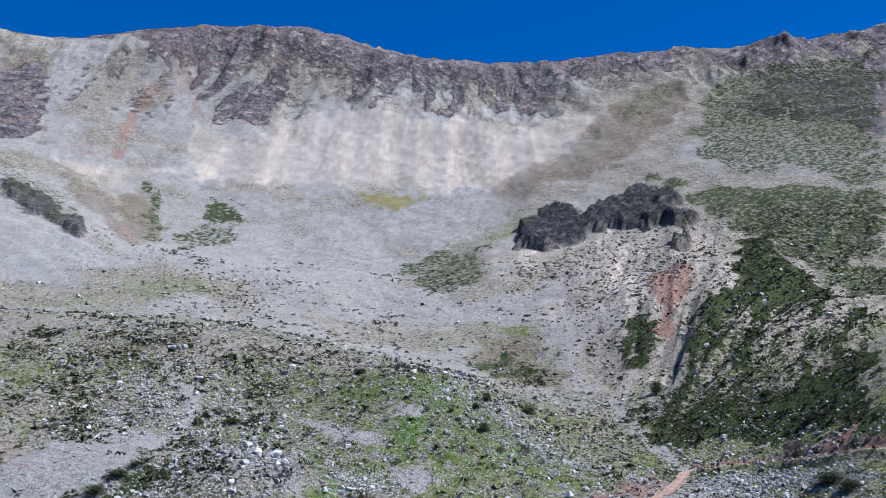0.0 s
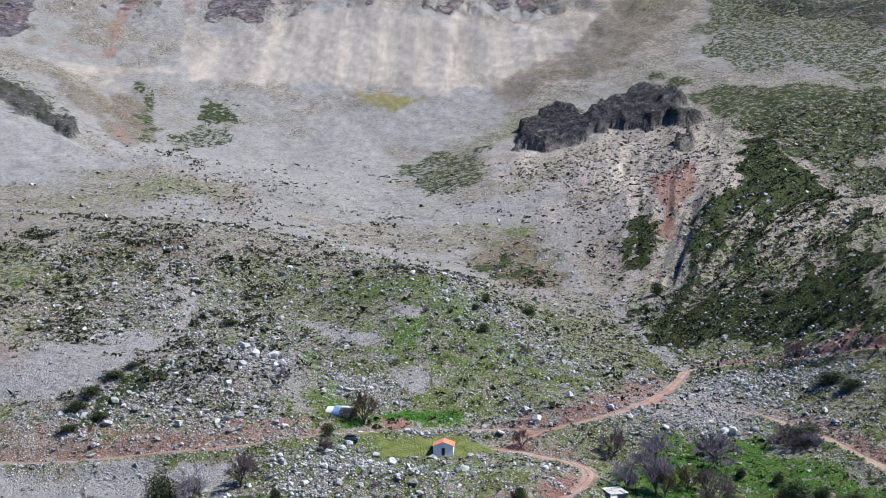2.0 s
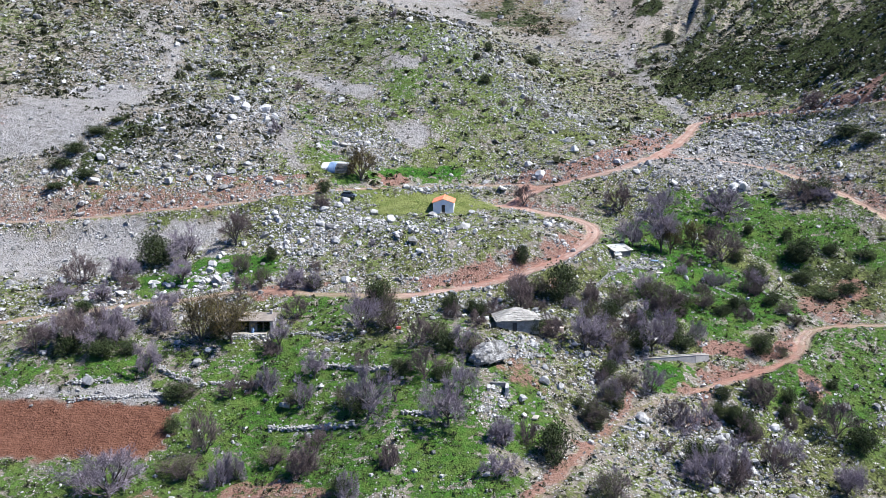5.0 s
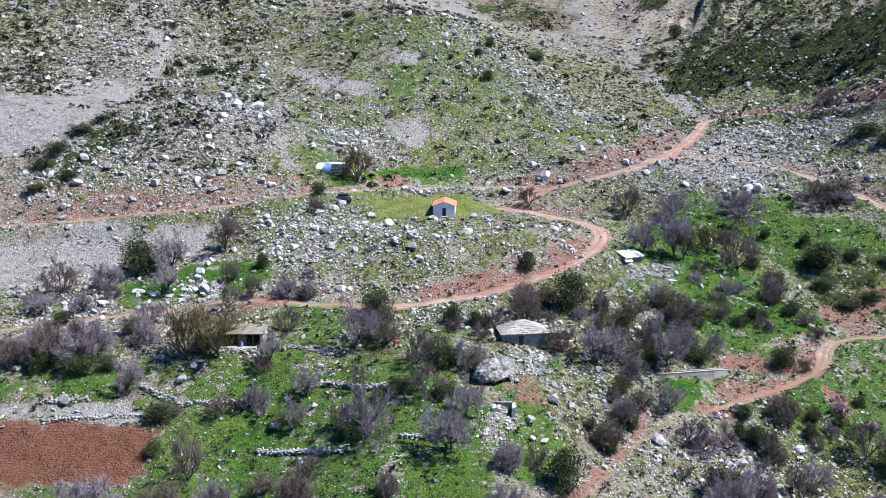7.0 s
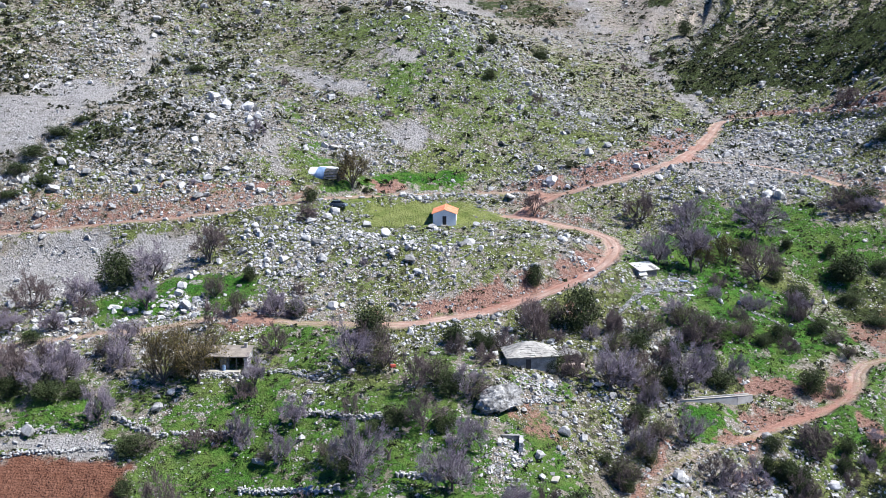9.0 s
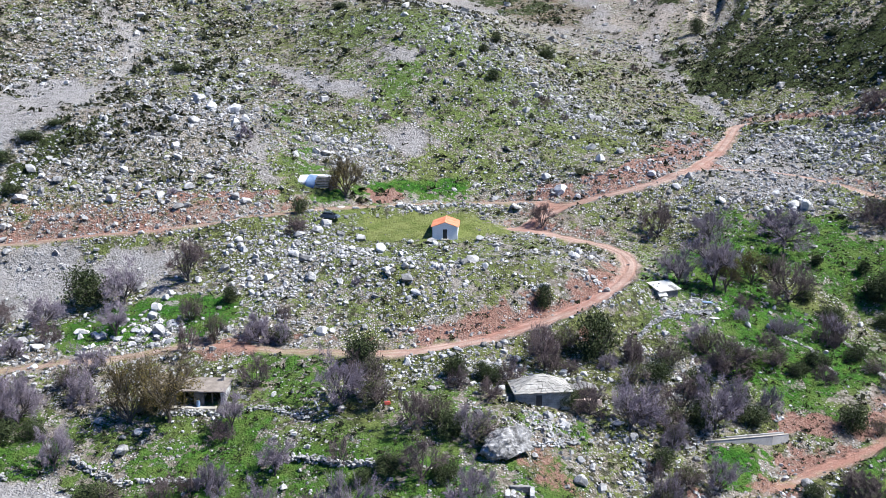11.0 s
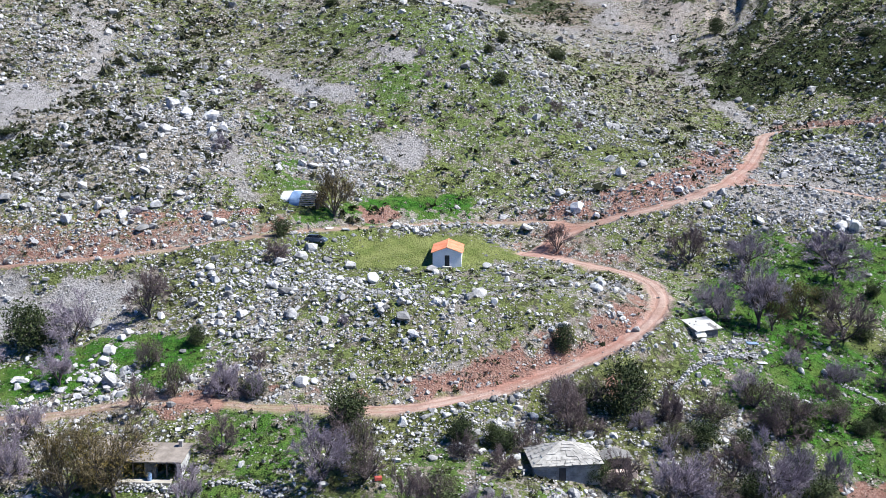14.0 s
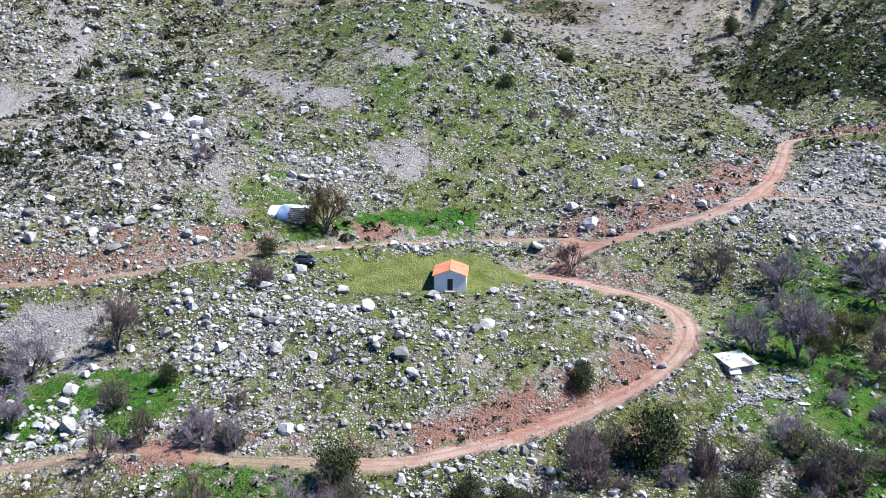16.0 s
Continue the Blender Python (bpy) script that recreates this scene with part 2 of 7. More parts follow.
zone("lush", 1.0, 6, (-73.3, -40.9), (-73, -29.9), (-54, -22.9), (-34.7, -32.8), (-42.6, -37.9), (-63.7, -40.6))
zone("lush", 0.85, 7, (-95, -67.9), (-56, -64.6), (-27.6, -64.6), (-8.5, -68.2), (6.9, -72.8), (12, -112), (-33, -112), (-48.4, -74.7), (-95, -72))
zone("lush", 0.95, 8, (40, -10.3), (60.9, 2.5), (65.3, -9.8), (79.7, -19.2), (77, -41), (52.4, -48.5), (51.8, -32.5), (43.9, -25.4))
zone("lush", 0.85, 8, (64.4, 20.3), (84.9, 13.3), (111.7, 2.7), (106.9, -14.4), (76.3, -12.9), (64.6, -3.1), (61.3, 9.4))
zone("lush", 1.0, 4, (37.9, -64.1), (50, -59.9), (48, -64.4), (40.8, -67.9))
zone("lush", 0.8, 4, (7.1, -66.4), (19.7, -62.7), (17.1, -80), (22, -100), (10, -95), (7.8, -72.6))
zone("lush", 0.8, 5, (-37.5, -41.6), (-19.8, -48), (-16.5, -62), (-30, -61.5), (-36, -49.7))
zone("lush", 0.75, 5, (-45.6, 54.6), (-43.1, 59.1), (-34.5, 41.3), (-27, 25.3), (-32.1, 20.1), (-39.5, 33.5))
zone("lush", 0.7, 6, (-18.1, 76.2), (-7.9, 75.9), (-4.4, 65.4), (-10.7, 57.5), (-15.8, 63.1))
zone("lush", 0.8, 8, (52, -48), (70, -46), (100, -30), (110, -48), (80, -80), (60, -66))
zone("red", 0.4, 5, (-94, -0.9), (-77.4, 3.9), (-61.2, 7.3), (-44.1, 8.4), (-46.2, 5), (-63.5, 0.3), (-88.5, -2.5))
zone("red", 0.75, 6, (52.2, 44.6), (72.7, 78.4), (80, 74.9), (63.2, 39.8), (47.7, 31.5))
zone("red", 0.8, 4, (-40, -40.5), (-32, -42), (-32, -46), (-42, -45))
zone("red", 1.0, 4, (-6, -38), (14, -33), (30, -20), (26, -27), (12, -35), (-4, -42))
zone("red", 0.9, 3, (22, -35), (27, -35), (26, -39), (21, -39))
zone("red", 0.8, 3, (-6, -48), (2, -48), (2, -51), (-6, -51))
zone("red", 0.9, 5, (116.9, 69.8), (125, 56.5), (140, 68.3), (123.5, 80.2))
zone("red", 0.6, 4, (9.7, -71.7), (18.1, -69.1), (16.9, -76.2), (12.9, -76.4))
zone("scree", 0.8, 2.5, (-109.5, 118), (-93, 98), (-89, 80), (-90, 66), (-91, 50), (-93, 52), (-92.5, 67), (-92, 80), (-96, 95), (-111, 114))
zone("scree", 0.7, 2.5, (-55, 49), (-46, 47), (-44.5, 33.5), (-39.5, 19), (-41.5, 19), (-46.8, 33), (-48, 50))
zone("field", 1.0, 1.2, (-110, -77), (-74.5, -77.9), (-49.2, -78), (-47.6, -85.4), (-51.4, -92), (-110, -93))

zone("beige", 0.85, 14, (-257, 659), (-273, 740), (-236, 729), (-195, 738), (-183, 770), (-165, 761), (-146, 779), (-109, 799), (-64, 804), (-33, 778), (2, 774), (28, 811), (40, 784), (64, 748), (95, 750), (137, 782), (164, 785), (149, 737), (116, 672), (62, 639), (28, 626), (-14, 631), (-81, 646), (-149, 657), (-206, 659))
zone("beige", 1.0, 7, (-162, 764), (-144, 768), (-105, 686), (-113, 678), (-132, 713))
zone("beige", 0.9, 7, (-84, 773), (-63, 789), (-49, 676), (-60, 663), (-72, 677))
zone("beige", 1.0, 7, (2, 774), (28, 807), (31, 738), (21, 662), (1, 633), (-6, 648))
zone("beige", 0.9, 7, (-276, 751), (-256, 726), (-222, 665), (-161, 656), (-159, 649), (-244, 644), (-265, 703))
zone("beige", 0.8, 6, (-57, 802), (-45, 809), (-46, 743), (-53, 742))
zone("beige", 0.7, 6, (-122, 792), (-96, 797), (-92, 755), (-106, 719))
zone("beige", 0.8, 6, (-194, 735), (-181, 764), (-160, 718), (-167, 691))
zone("beige", 0.7, 8, (-371, 619), (-259, 665), (-255, 653), (-308, 628), (-296, 601), (-307, 587), (-338, 605))
zone("brown", 0.8, 12, (39, 629), (123, 679), (174, 768), (248, 836), (301, 830), (255, 738), (172, 637), (115, 621), (58, 583))
zone("red", 0.42, 8, (218, 712), (295, 767), (289, 746), (216, 655), (174, 644))
zone("brown", 0.8, 14, (-565, 882), (-520, 880), (-472, 818), (-442, 722), (-410, 662), (-447, 660))
zone("rock", 0.7, 12, (-520, 799), (-494, 848), (-465, 803), (-442, 722), (-410, 662), (-447, 660))
zone("dark", 0.30, 18, (-407, 580), (-369, 567), (-338, 556), (-280, 475), (-255, 405), (-300, 436), (-366, 500))
zone("crag", 0.75, 10, (-381, 528), (-360, 537), (-309, 489), (-270, 437), (-260, 403), (-303, 435), (-360, 487))
zone("brown", 0.7, 10, (-360, 595), (-303, 571), (-277, 518), (-293, 509))
zone("brown", 0.85, 8, (-274, 495), (-297, 584), (-283, 619), (-265, 589), (-232, 483), (-235, 436))
zone("dark", 0.42, 10, (-288, 624), (-266, 615), (-232, 495), (-234, 477))
zone("red", 0.6, 4, (-275, 511), (-265, 516), (-233, 450), (-243, 453))
zone("dark", 0.5, 10, (-225, 587), (-216, 612), (-188, 606), (-184, 577), (-210, 571))
zone("dark", 0.38, 10, (-230, 529), (-214, 568), (-183, 563), (-181, 513), (-209, 497))
zone("ochre", 0.9, 6, (-79, 629), (-57, 628), (-22, 619), (-24, 610), (-50, 602), (-70, 615))
zone("crag", 1.0, 9, (60, 492), (69, 533), (96, 556), (111, 555), (127, 511), (126, 488), (95, 479), (77, 478))
zone("crag", 1.0, 9, (127, 492), (144, 552), (174, 568), (191, 533), (196, 493), (190, 448), (160, 467))
zone("crag", 1.0, 8, (110, 500), (122, 545), (140, 552), (150, 500), (128, 486))
zone("crag", 0.8, 6, (164, 413), (179, 431), (177, 406), (163, 393))
zone("tan", 0.95, 14, (29, 500), (60, 483), (95, 480), (129, 490), (180, 442), (201, 398), (181, 303), (161, 263), (133, 243), (119, 237), (95, 173), (82, 169), (72, 203), (69, 286), (68, 360), (44, 385))
zone("scree", 0.8, 8, (62, 344), (83, 388), (77, 315), (70, 250), (74, 201), (64, 207), (64, 281))
zone("scree", 0.7, 8, (35, 453), (59, 472), (48, 396), (36, 388))
zone("red", 0.75, 5, (130, 353), (147, 361), (160, 344), (150, 306), (137, 287), (121, 244), (112, 244), (124, 286))
zone("dark", 0.75, 7, (95, 252), (117, 307), (115, 268), (111, 240), (100, 216), (94, 222))
zone("dark", 0.95, 12, (133, 240), (181, 302), (205, 399), (222, 412), (219, 313), (202, 173), (142, 50), (138, 77), (130, 89), (101, 113), (79, 123), (81, 151), (100, 169))
zone("tan", 0.35, 12, (157, 222), (177, 223), (190, 198), (161, 130), (141, 75), (127, 93), (107, 109), (109, 132))
zone("tan", 0.9, 2.5, (210, 432), (222, 401), (224, 325), (218, 205), (212, 194), (218, 311), (213, 376))
zone("lush", 0.45, 12, (215, 295), (192, 152), (166, 99), (166, 131))
zone("dark", 0.46, 18, (189, 591), (237, 525), (344, 461), (219, 207), (227, 333), (213, 435), (209, 529))
zone("grass", 0.4, 18, (189, 591), (237, 525), (344, 461), (219, 207), (227, 333), (213, 435), (209, 529))
zone("scree", 0.75, 4, (265, 409), (295, 438), (317, 468), (320, 463), (280, 414), (263, 394))
zone("dark", 0.40, 22, (318, 840), (529, 824), (352, 478), (260, 565), (247, 664))
zone("scree", 0.55, 16, (237, 672), (297, 679), (392, 555), (359, 490), (260, 565), (221, 611))
zone("dark", 0.30, 8, (203, 786), (253, 831), (269, 815), (248, 760), (209, 754))
zone("dark", 0.4, 14, (-39, 490), (-1, 528), (20, 509), (35, 535), (25, 408), (-10, 386))
zone("grass", 0.45, 20, (27, 583), (60, 606), (69, 535), (51, 494), (23, 467))
zone("brown", 0.9, 10, (16, 248), (24, 289), (48, 303), (59, 247), (53, 205), (31, 206))
zone("dark", 0.5, 8, (15, 237), (35, 272), (51, 235), (50, 205), (31, 206))
zone("grass", 0.7, 16, (4, 344), (23, 360), (49, 319), (60, 290), (37, 296), (14, 311))
zone("red", 0.7, 2, (-35.3, -104.7), (-34.6, -99.5), (-29.2, -98.9), (-20.5, -102.3), (-16.7, -104.9), (-16.5, -106.3))
zone("red", 0.7, 2, (-50.8, -103.8), (-49, -100.1), (-44, -101.9), (-42.8, -104))
zone("red", 0.95, 2.5, (53.6, -50.6), (58.6, -50), (64.2, -50.7), (69.1, -48.8), (72.5, -45.4), (77, -42.6), (74.5, -48.7), (67.7, -52.8), (60, -54), (52.2, -54.4))
zone("red", 1.0, 2.0, (50.5, -61.7), (56.8, -57.5), (65.9, -54.9), (73.7, -51.1), (73.5, -54.1), (64.5, -58.9), (52.9, -63.6))
zone("red", 0.75, 4, (48, -66.7), (53.3, -65.4), (52.7, -70.4), (50.3, -75.2), (45.3, -76.4), (46, -72.1))
zone("red", 0.8, 3, (72.6, -57.7), (75, -58.1), (76.4, -64), (73.4, -64.6))
zone("red", 0.85, 1.6, (11.4, -106.6), (17.3, -98.7), (23.9, -87.4), (31, -75.8), (34.8, -70.5), (36.6, -71), (32.4, -77.6), (25.6, -89.2), (18.8, -100.8), (13, -108))
zone("red", 0.7, 5, (86, -22), (99, -20), (92, -34), (84, -38), (82, -30))
zone("red", 0.95, 2.5, (-7.7, -38.9), (2.1, -37), (12.6, -31.9), (22.8, -28.2), (28.1, -21.8), (32, -11.3), (32.8, -17.4), (27.6, -27), (19.4, -32), (8, -37.2), (-1.7, -40.9))
zone("dark", 0.34, 6, (88.7, -9.1), (99.8, -9.3), (120, -25), (89, -34.8), (83.3, -37.9), (80.9, -32.7), (83.7, -19.4))
zone("scree", 0.9, 2.2, (-21.4, 85.4), (-15.1, 84.5), (-7.1, 80), (-7.9, 76), (-16.6, 76.4))
zone("scree", 0.75, 1.2, (-111.4, 113.7), (-103.8, 100.4), (-92.4, 91.4), (-91.2, 77.2), (-92.1, 65.3), (-90.2, 48.4), (-88.9, 48.4), (-90, 65.3), (-89, 77.2), (-90, 92.4), (-101.5, 101.4), (-109, 114.7))
zone("lush", 0.5, 2, (-44.6, 54.7), (-41.3, 53.7), (-40.7, 38.3), (-35.8, 29.5), (-30, 22.9), (-37.3, 23.9), (-42.4, 34.1))
zone("red", 0.62, 7, (-354, 826), (-341, 818), (-337, 736), (-324, 662), (-334, 659), (-352, 743))
zone("red", 0.55, 6, (-327, 853), (-318, 858), (-271, 764), (-276, 750), (-294, 787))
zone("red", 0.5, 8, (-378, 665), (-324, 668), (-322, 655), (-378, 650))
zone("red", 0.45, 25, (-360, 880), (-320, 880), (-300, 830), (-320, 800), (-350, 840))
zone("scree", 0.85, 3, (89.1, 97.1), (87.7, 108.0), (83.3, 127.0), (79.4, 152.7), (79.3, 177.2), (90.4, 198.0), (97.3, 215.3), (93.0, 220.6), (86.8, 201.8), (75.1, 179.6), (74.7, 151.1), (79.9, 125.3), (84.5, 106.5), (85.5, 95.4))
zone("dark", 0.9, 2.5, (-82.9, 37.9), (-79.8, 34.6), (-89.5, 12.6), (-96.5, 1.6), (-100.2, 2.5), (-97.1, 14.6), (-91.9, 28.6))
zone("red", 0.62, 3, (-85.3, 3.5), (-66.3, 7.3), (-45.6, 9.2), (-44.7, 7.7), (-59.6, -3.7), (-75.9, -5.8), (-94.9, -3.6), (-102.5, -4.0), (-103.0, -2.5))
zone("scree", 0.5, 8, (50, 28), (66, 42), (80, 66), (95, 84), (105, 80), (98, 50), (90, 30), (70, 20))
zone("scree", 0.2, 6, (4, 7), (14, 2), (22, -6), (30, -12), (28, -24), (14, -32), (0, -36), (-8, -34), (0, -20), (4, -8))
# beds of rock and rubble
zone("stony", 0.6, 4, (-44, -12.5), (-42.9, -5.6), (-36.5, -0.4), (-27.1, 1.2), (-22.5, -18.3), (-27, -27.7), (-34.4, -27.7), (-40.4, -20))
zone("stony", 1.0, 3, (-34.4, 37.4), (-28, 41.9), (-16, 41.1), (-16.6, 32.9), (-21.7, 26.1), (-33.1, 28.5))
zone("stony", 1.0, 2.5, (4.4, 7.1), (10.3, 4.9), (11.5, -4.9), (6.7, -7))
zone("stony", 0.7, 4, (-16.5, -7.9), (-8.7, -17.5), (-8.9, -30.2), (-16.9, -29.9))
zone("stony", 0.7, 4, (-9.2, -24.8), (2.7, -15.3), (3.9, -31.4), (-6.4, -33.5))
zone("stony", 0.8, 3, (2.8, -39.9), (15.4, -35.1), (32.3, -22), (37, -23.8), (23.2, -35.1), (14.8, -39.9), (7.1, -43.4))
zone("stony", 1.0, 2.5, (-55.8, -31.7), (-49.7, -30.8), (-45.2, -37.4), (-51.4, -39.5))
zone("stony", 1.0, 3, (38, -23.1), (52, -20), (48, -27), (38.9, -29.4))
zone("stony", 1.0, 2.5, (7.5, -65.8), (18.7, -60.7), (19, -66), (8.2, -70.5))
zone("stony", 1.0, 2, (4.8, -84.3), (9.4, -79.4), (10.9, -83.8), (7.2, -87.2))
zone("stony", 0.9, 4, (32.4, -37.9), (44.3, -35.1), (43.9, -41.9), (31.1, -45.9))
zone("stony", 1.0, 4, (41.6, -76.3), (50.3, -72), (55.2, -77.4), (44.3, -83.2))
zone("stony", 1.0, 5, (77.3, 49.6), (83.8, 29.7), (85.1, 20), (67.7, 19.5))
zone("stony", 0.4, 8, (-99, -12), (-75, -10), (-60, -12), (-56, -20), (-72, -20), (-89, -35))
zone("stony", 0.35, 10, (-70, 60), (-45, 50), (-48, 26), (-70, 14), (-90, 16), (-92, 40))
zone("stony", 0.4, 12, (10, 95), (30, 105), (45, 85), (40, 60), (20, 66))
zone("stony", 0.5, 8, (50, 28), (66, 42), (80, 66), (88, 84), (100, 80), (98, 50), (90, 30), (70, 22))


def zone_mark(mark, x, y):
    out = np.zeros(x.shape)
    for strength, soft, poly in ZONES.get(mark, ()):
        xs, ys = [p[0] for p in poly], [p[1] for p in poly]
        sel = (x > min(xs) - 2 * soft) & (x < max(xs) + 2 * soft) & (y > min(ys) - 2 * soft) & (y < max(ys) + 2 * soft)
        if sel.any():
            px, py = x[sel], y[sel]
            d = outline_distance(px, py, poly) + 0.8 * soft * fbm(px / (1.5 * soft), py / (1.5 * soft), 4, 51)
            out[sel] = np.maximum(out[sel], strength * (1 - smooth(-0.5 * soft, 0.5 * soft, d)))
    return out



def runnels(x, y):
    """Narrow washed-out channels that run down the spur."""
    return smooth(0.15, 0.75, ridged((0.89 * x - 0.45 * y) / 15 + 0.35 * fbm(x / 40, y / 40, 2, 50), (0.45 * x + 0.89 * y) / 130, 3, 55))


def ground_and_marks(x, y):
    """Height of the ground, and the marks that the surface material reads."""
    z = base_ground(x, y)
    far = smooth(90, 420, y)
    road = np.zeros(x.shape)
    bank = np.zeros(x.shape)
    for name, (half, cut, wear, line) in ROADS.items():
        xs, ys = [p[0] for p in line], [p[1] for p in line]
        sel = (x > min(xs) - 16) & (x < max(xs) + 16) & (y > min(ys) - 16) & (y < max(ys) + 16)
        if not sel.any():
            continue
        d, s = polyline_distance(x[sel], y[sel], line)
        rz = np.interp(s, *ROAD_Z[name])
        m = 1 - smooth(half, half + 4.5, d)
        zs = z[sel]
        uphill = np.clip((zs - rz) / 1.2, 0, 1)
        z[sel] = zs * (1 - m * cut) + rz * m * cut
        edge = fbm(x[sel] * 0.5, y[sel] * 0.5, 3, 71) * 0.55
        road[sel] = np.maximum(road[sel], (0.25 + 0.75 * wear) * (1 - smooth(half - 0.4, half + 0.6, d + edge)))
        b = (1 - smooth(half + 1.5, half + 6.5, d + edge * 4)) * wear * uphill
        bank[sel] = np.maximum(bank[sel], b)
    rough = 1 - 0.92 * np.clip(road * 1.4, 0, 1)
    lawn = 1 - smooth(0.6, 0.95, np.hypot((x + 4) / 22, (y - 6) / 11.5) + 0.30 * fbm(x / 7, y / 7, 4, 14))
    near = 1 - smooth(120, 300, y)
    z = z + rough * (1 - 0.8 * lawn) * (0.55 * fbm(x / 14, y / 14, 3, 11) + near * 0.16 * fbm(x / 2.6, y / 2.6, 3, 12))
    z = z + far * 2.2 * fbm(x / 45, y / 45, 4, 13)
    # gullies and buttresses of the head wall, crags on the spur
    head = smooth(700, 870, y + 60 * fbm(x / 90, y / 90, 2, 3))
    wall_noise = ridged(x / 60 + 0.5 * vnoise(y / 80, x / 200, 6), y / 260, 5, 21)
    west = smooth(-340, -280, x)
    z = z + head * ((0.25 + 0.75 * west) * (8.0 * wall_noise - 2.0) + west * (3.0 * fbm(x / 38, y / 30, 4, 23) + 6.0 * ridged((x + 0.45 * y) / 62, (y - 0.3 * x) / 95, 4, 25)) + 3.0 * fbm(x / 13, y / 15, 4, 22)) * (1 - 0.75 * smooth(880, 945, y))
    crag = zone_mark('crag', x, y)
    crag = smooth(0.5, 0.9, crag)
    z = z + crag * (6.0 + 2.6 * ridged(x / 19, y / 44, 5, 24) + 1.6 * fbm(x / 7, y / 12, 4, 26))
    spur = smooth(60, 120, x) * smooth(60, 110, y) * (1 - smooth(420, 560, y))
    angle, reach = np.arctan2(x - 80, y - 120), np.hypot(x - 80, y - 120)
    z = z - 1.3 * runnels(x, y) * smooth(105, 150, y) * (1 - smooth(380, 460, y)) * smooth(80, 120, x)
    z = z + spur * smooth(20, 90, reach) * 2.6 * ridged(angle * 9, reach / 160, 3, 31)
    return z, road, bank, lawn, head


def ground(x, y):
    return float(ground_and_marks(np.array([float(x)]), np.array([float(y)]))[0][0])


# ------------------------------------------------------------------ materials
def material(name):
    m = bpy.data.materials.new(name)
    m.use_nodes = True
    t = m.node_tree
    return m, t, t.nodes["Principled BSDF"]


def node(t, kind, **values):
    n = t.nodes.new(kind)
    for key, value in values.items():
        n.inputs[key.replace("_", " ")].default_value = value
    return n


def mix(t, fac, a, b, mode="MIX"):
    n = t.nodes.new("ShaderNodeMix")
    n.data_type, n.blend_type = "RGBA", mode
    for socket, value in ((n.inputs[0], fac), (n.inputs[6], a), (n.inputs[7], b)):
        if isinstance(value, bpy.types.NodeSocket):
            t.links.new(value, socket)
        elif socket == n.inputs[0]:
            socket.default_value = value
        else:
            socket.default_value = (*value, 1)
    return n.outputs[2]


def calc(t, op, a, b=0.0, clamp=False):
    n = t.nodes.new("ShaderNodeMath")
    n.operation, n.use_clamp = op, clamp
    for socket, value in ((n.inputs[0], a), (n.inputs[1], b)):
        if isinstance(value, bpy.types.NodeSocket):
            t.links.new(value, socket)
        else:
            socket.default_value = value
    return n.outputs[0]


def ramp(t, value, low, high):
    n = t.nodes.new("ShaderNodeMapRange")
    n.interpolation_type = "SMOOTHSTEP"
    n.inputs["From Min"].default_value, n.inputs["From Max"].default_value = low, high
    t.links.new(value, n.inputs["Value"])
    return n.outputs["Result"]


def tex_noise(t, where, scale, detail=4.0, rough=0.55):
    n = node(t, "ShaderNodeTexNoise", Scale=scale, Detail=detail, Roughness=rough)
    t.links.new(where, n.inputs["Vector"])
    return n.outputs["Fac"]


def attribute(t, name):
    n = t.nodes.new("ShaderNodeAttribute")
    n.attribute_name = name
    return n.outputs["Fac"]


def bump(t, height, bsdf, strength, distance):
    n = node(t, "ShaderNodeBump", Strength=strength, Distance=distance)
    t.links.new(height, n.inputs["Height"])
    t.links.new(n.outputs["Normal"], bsdf.inputs["Normal"])


def pebbles(t, where, scale):
    """Brightness of single stones, and how near their middle a place is."""
    n = node(t, "ShaderNodeTexVoronoi", Scale=scale)
    t.links.new(where, n.inputs["Vector"])
    split = t.nodes.new("ShaderNodeSeparateColor")
    t.links.new(n.outputs["Color"], split.inputs["Color"])
    return split.outputs["Red"], n.outputs["Distance"]


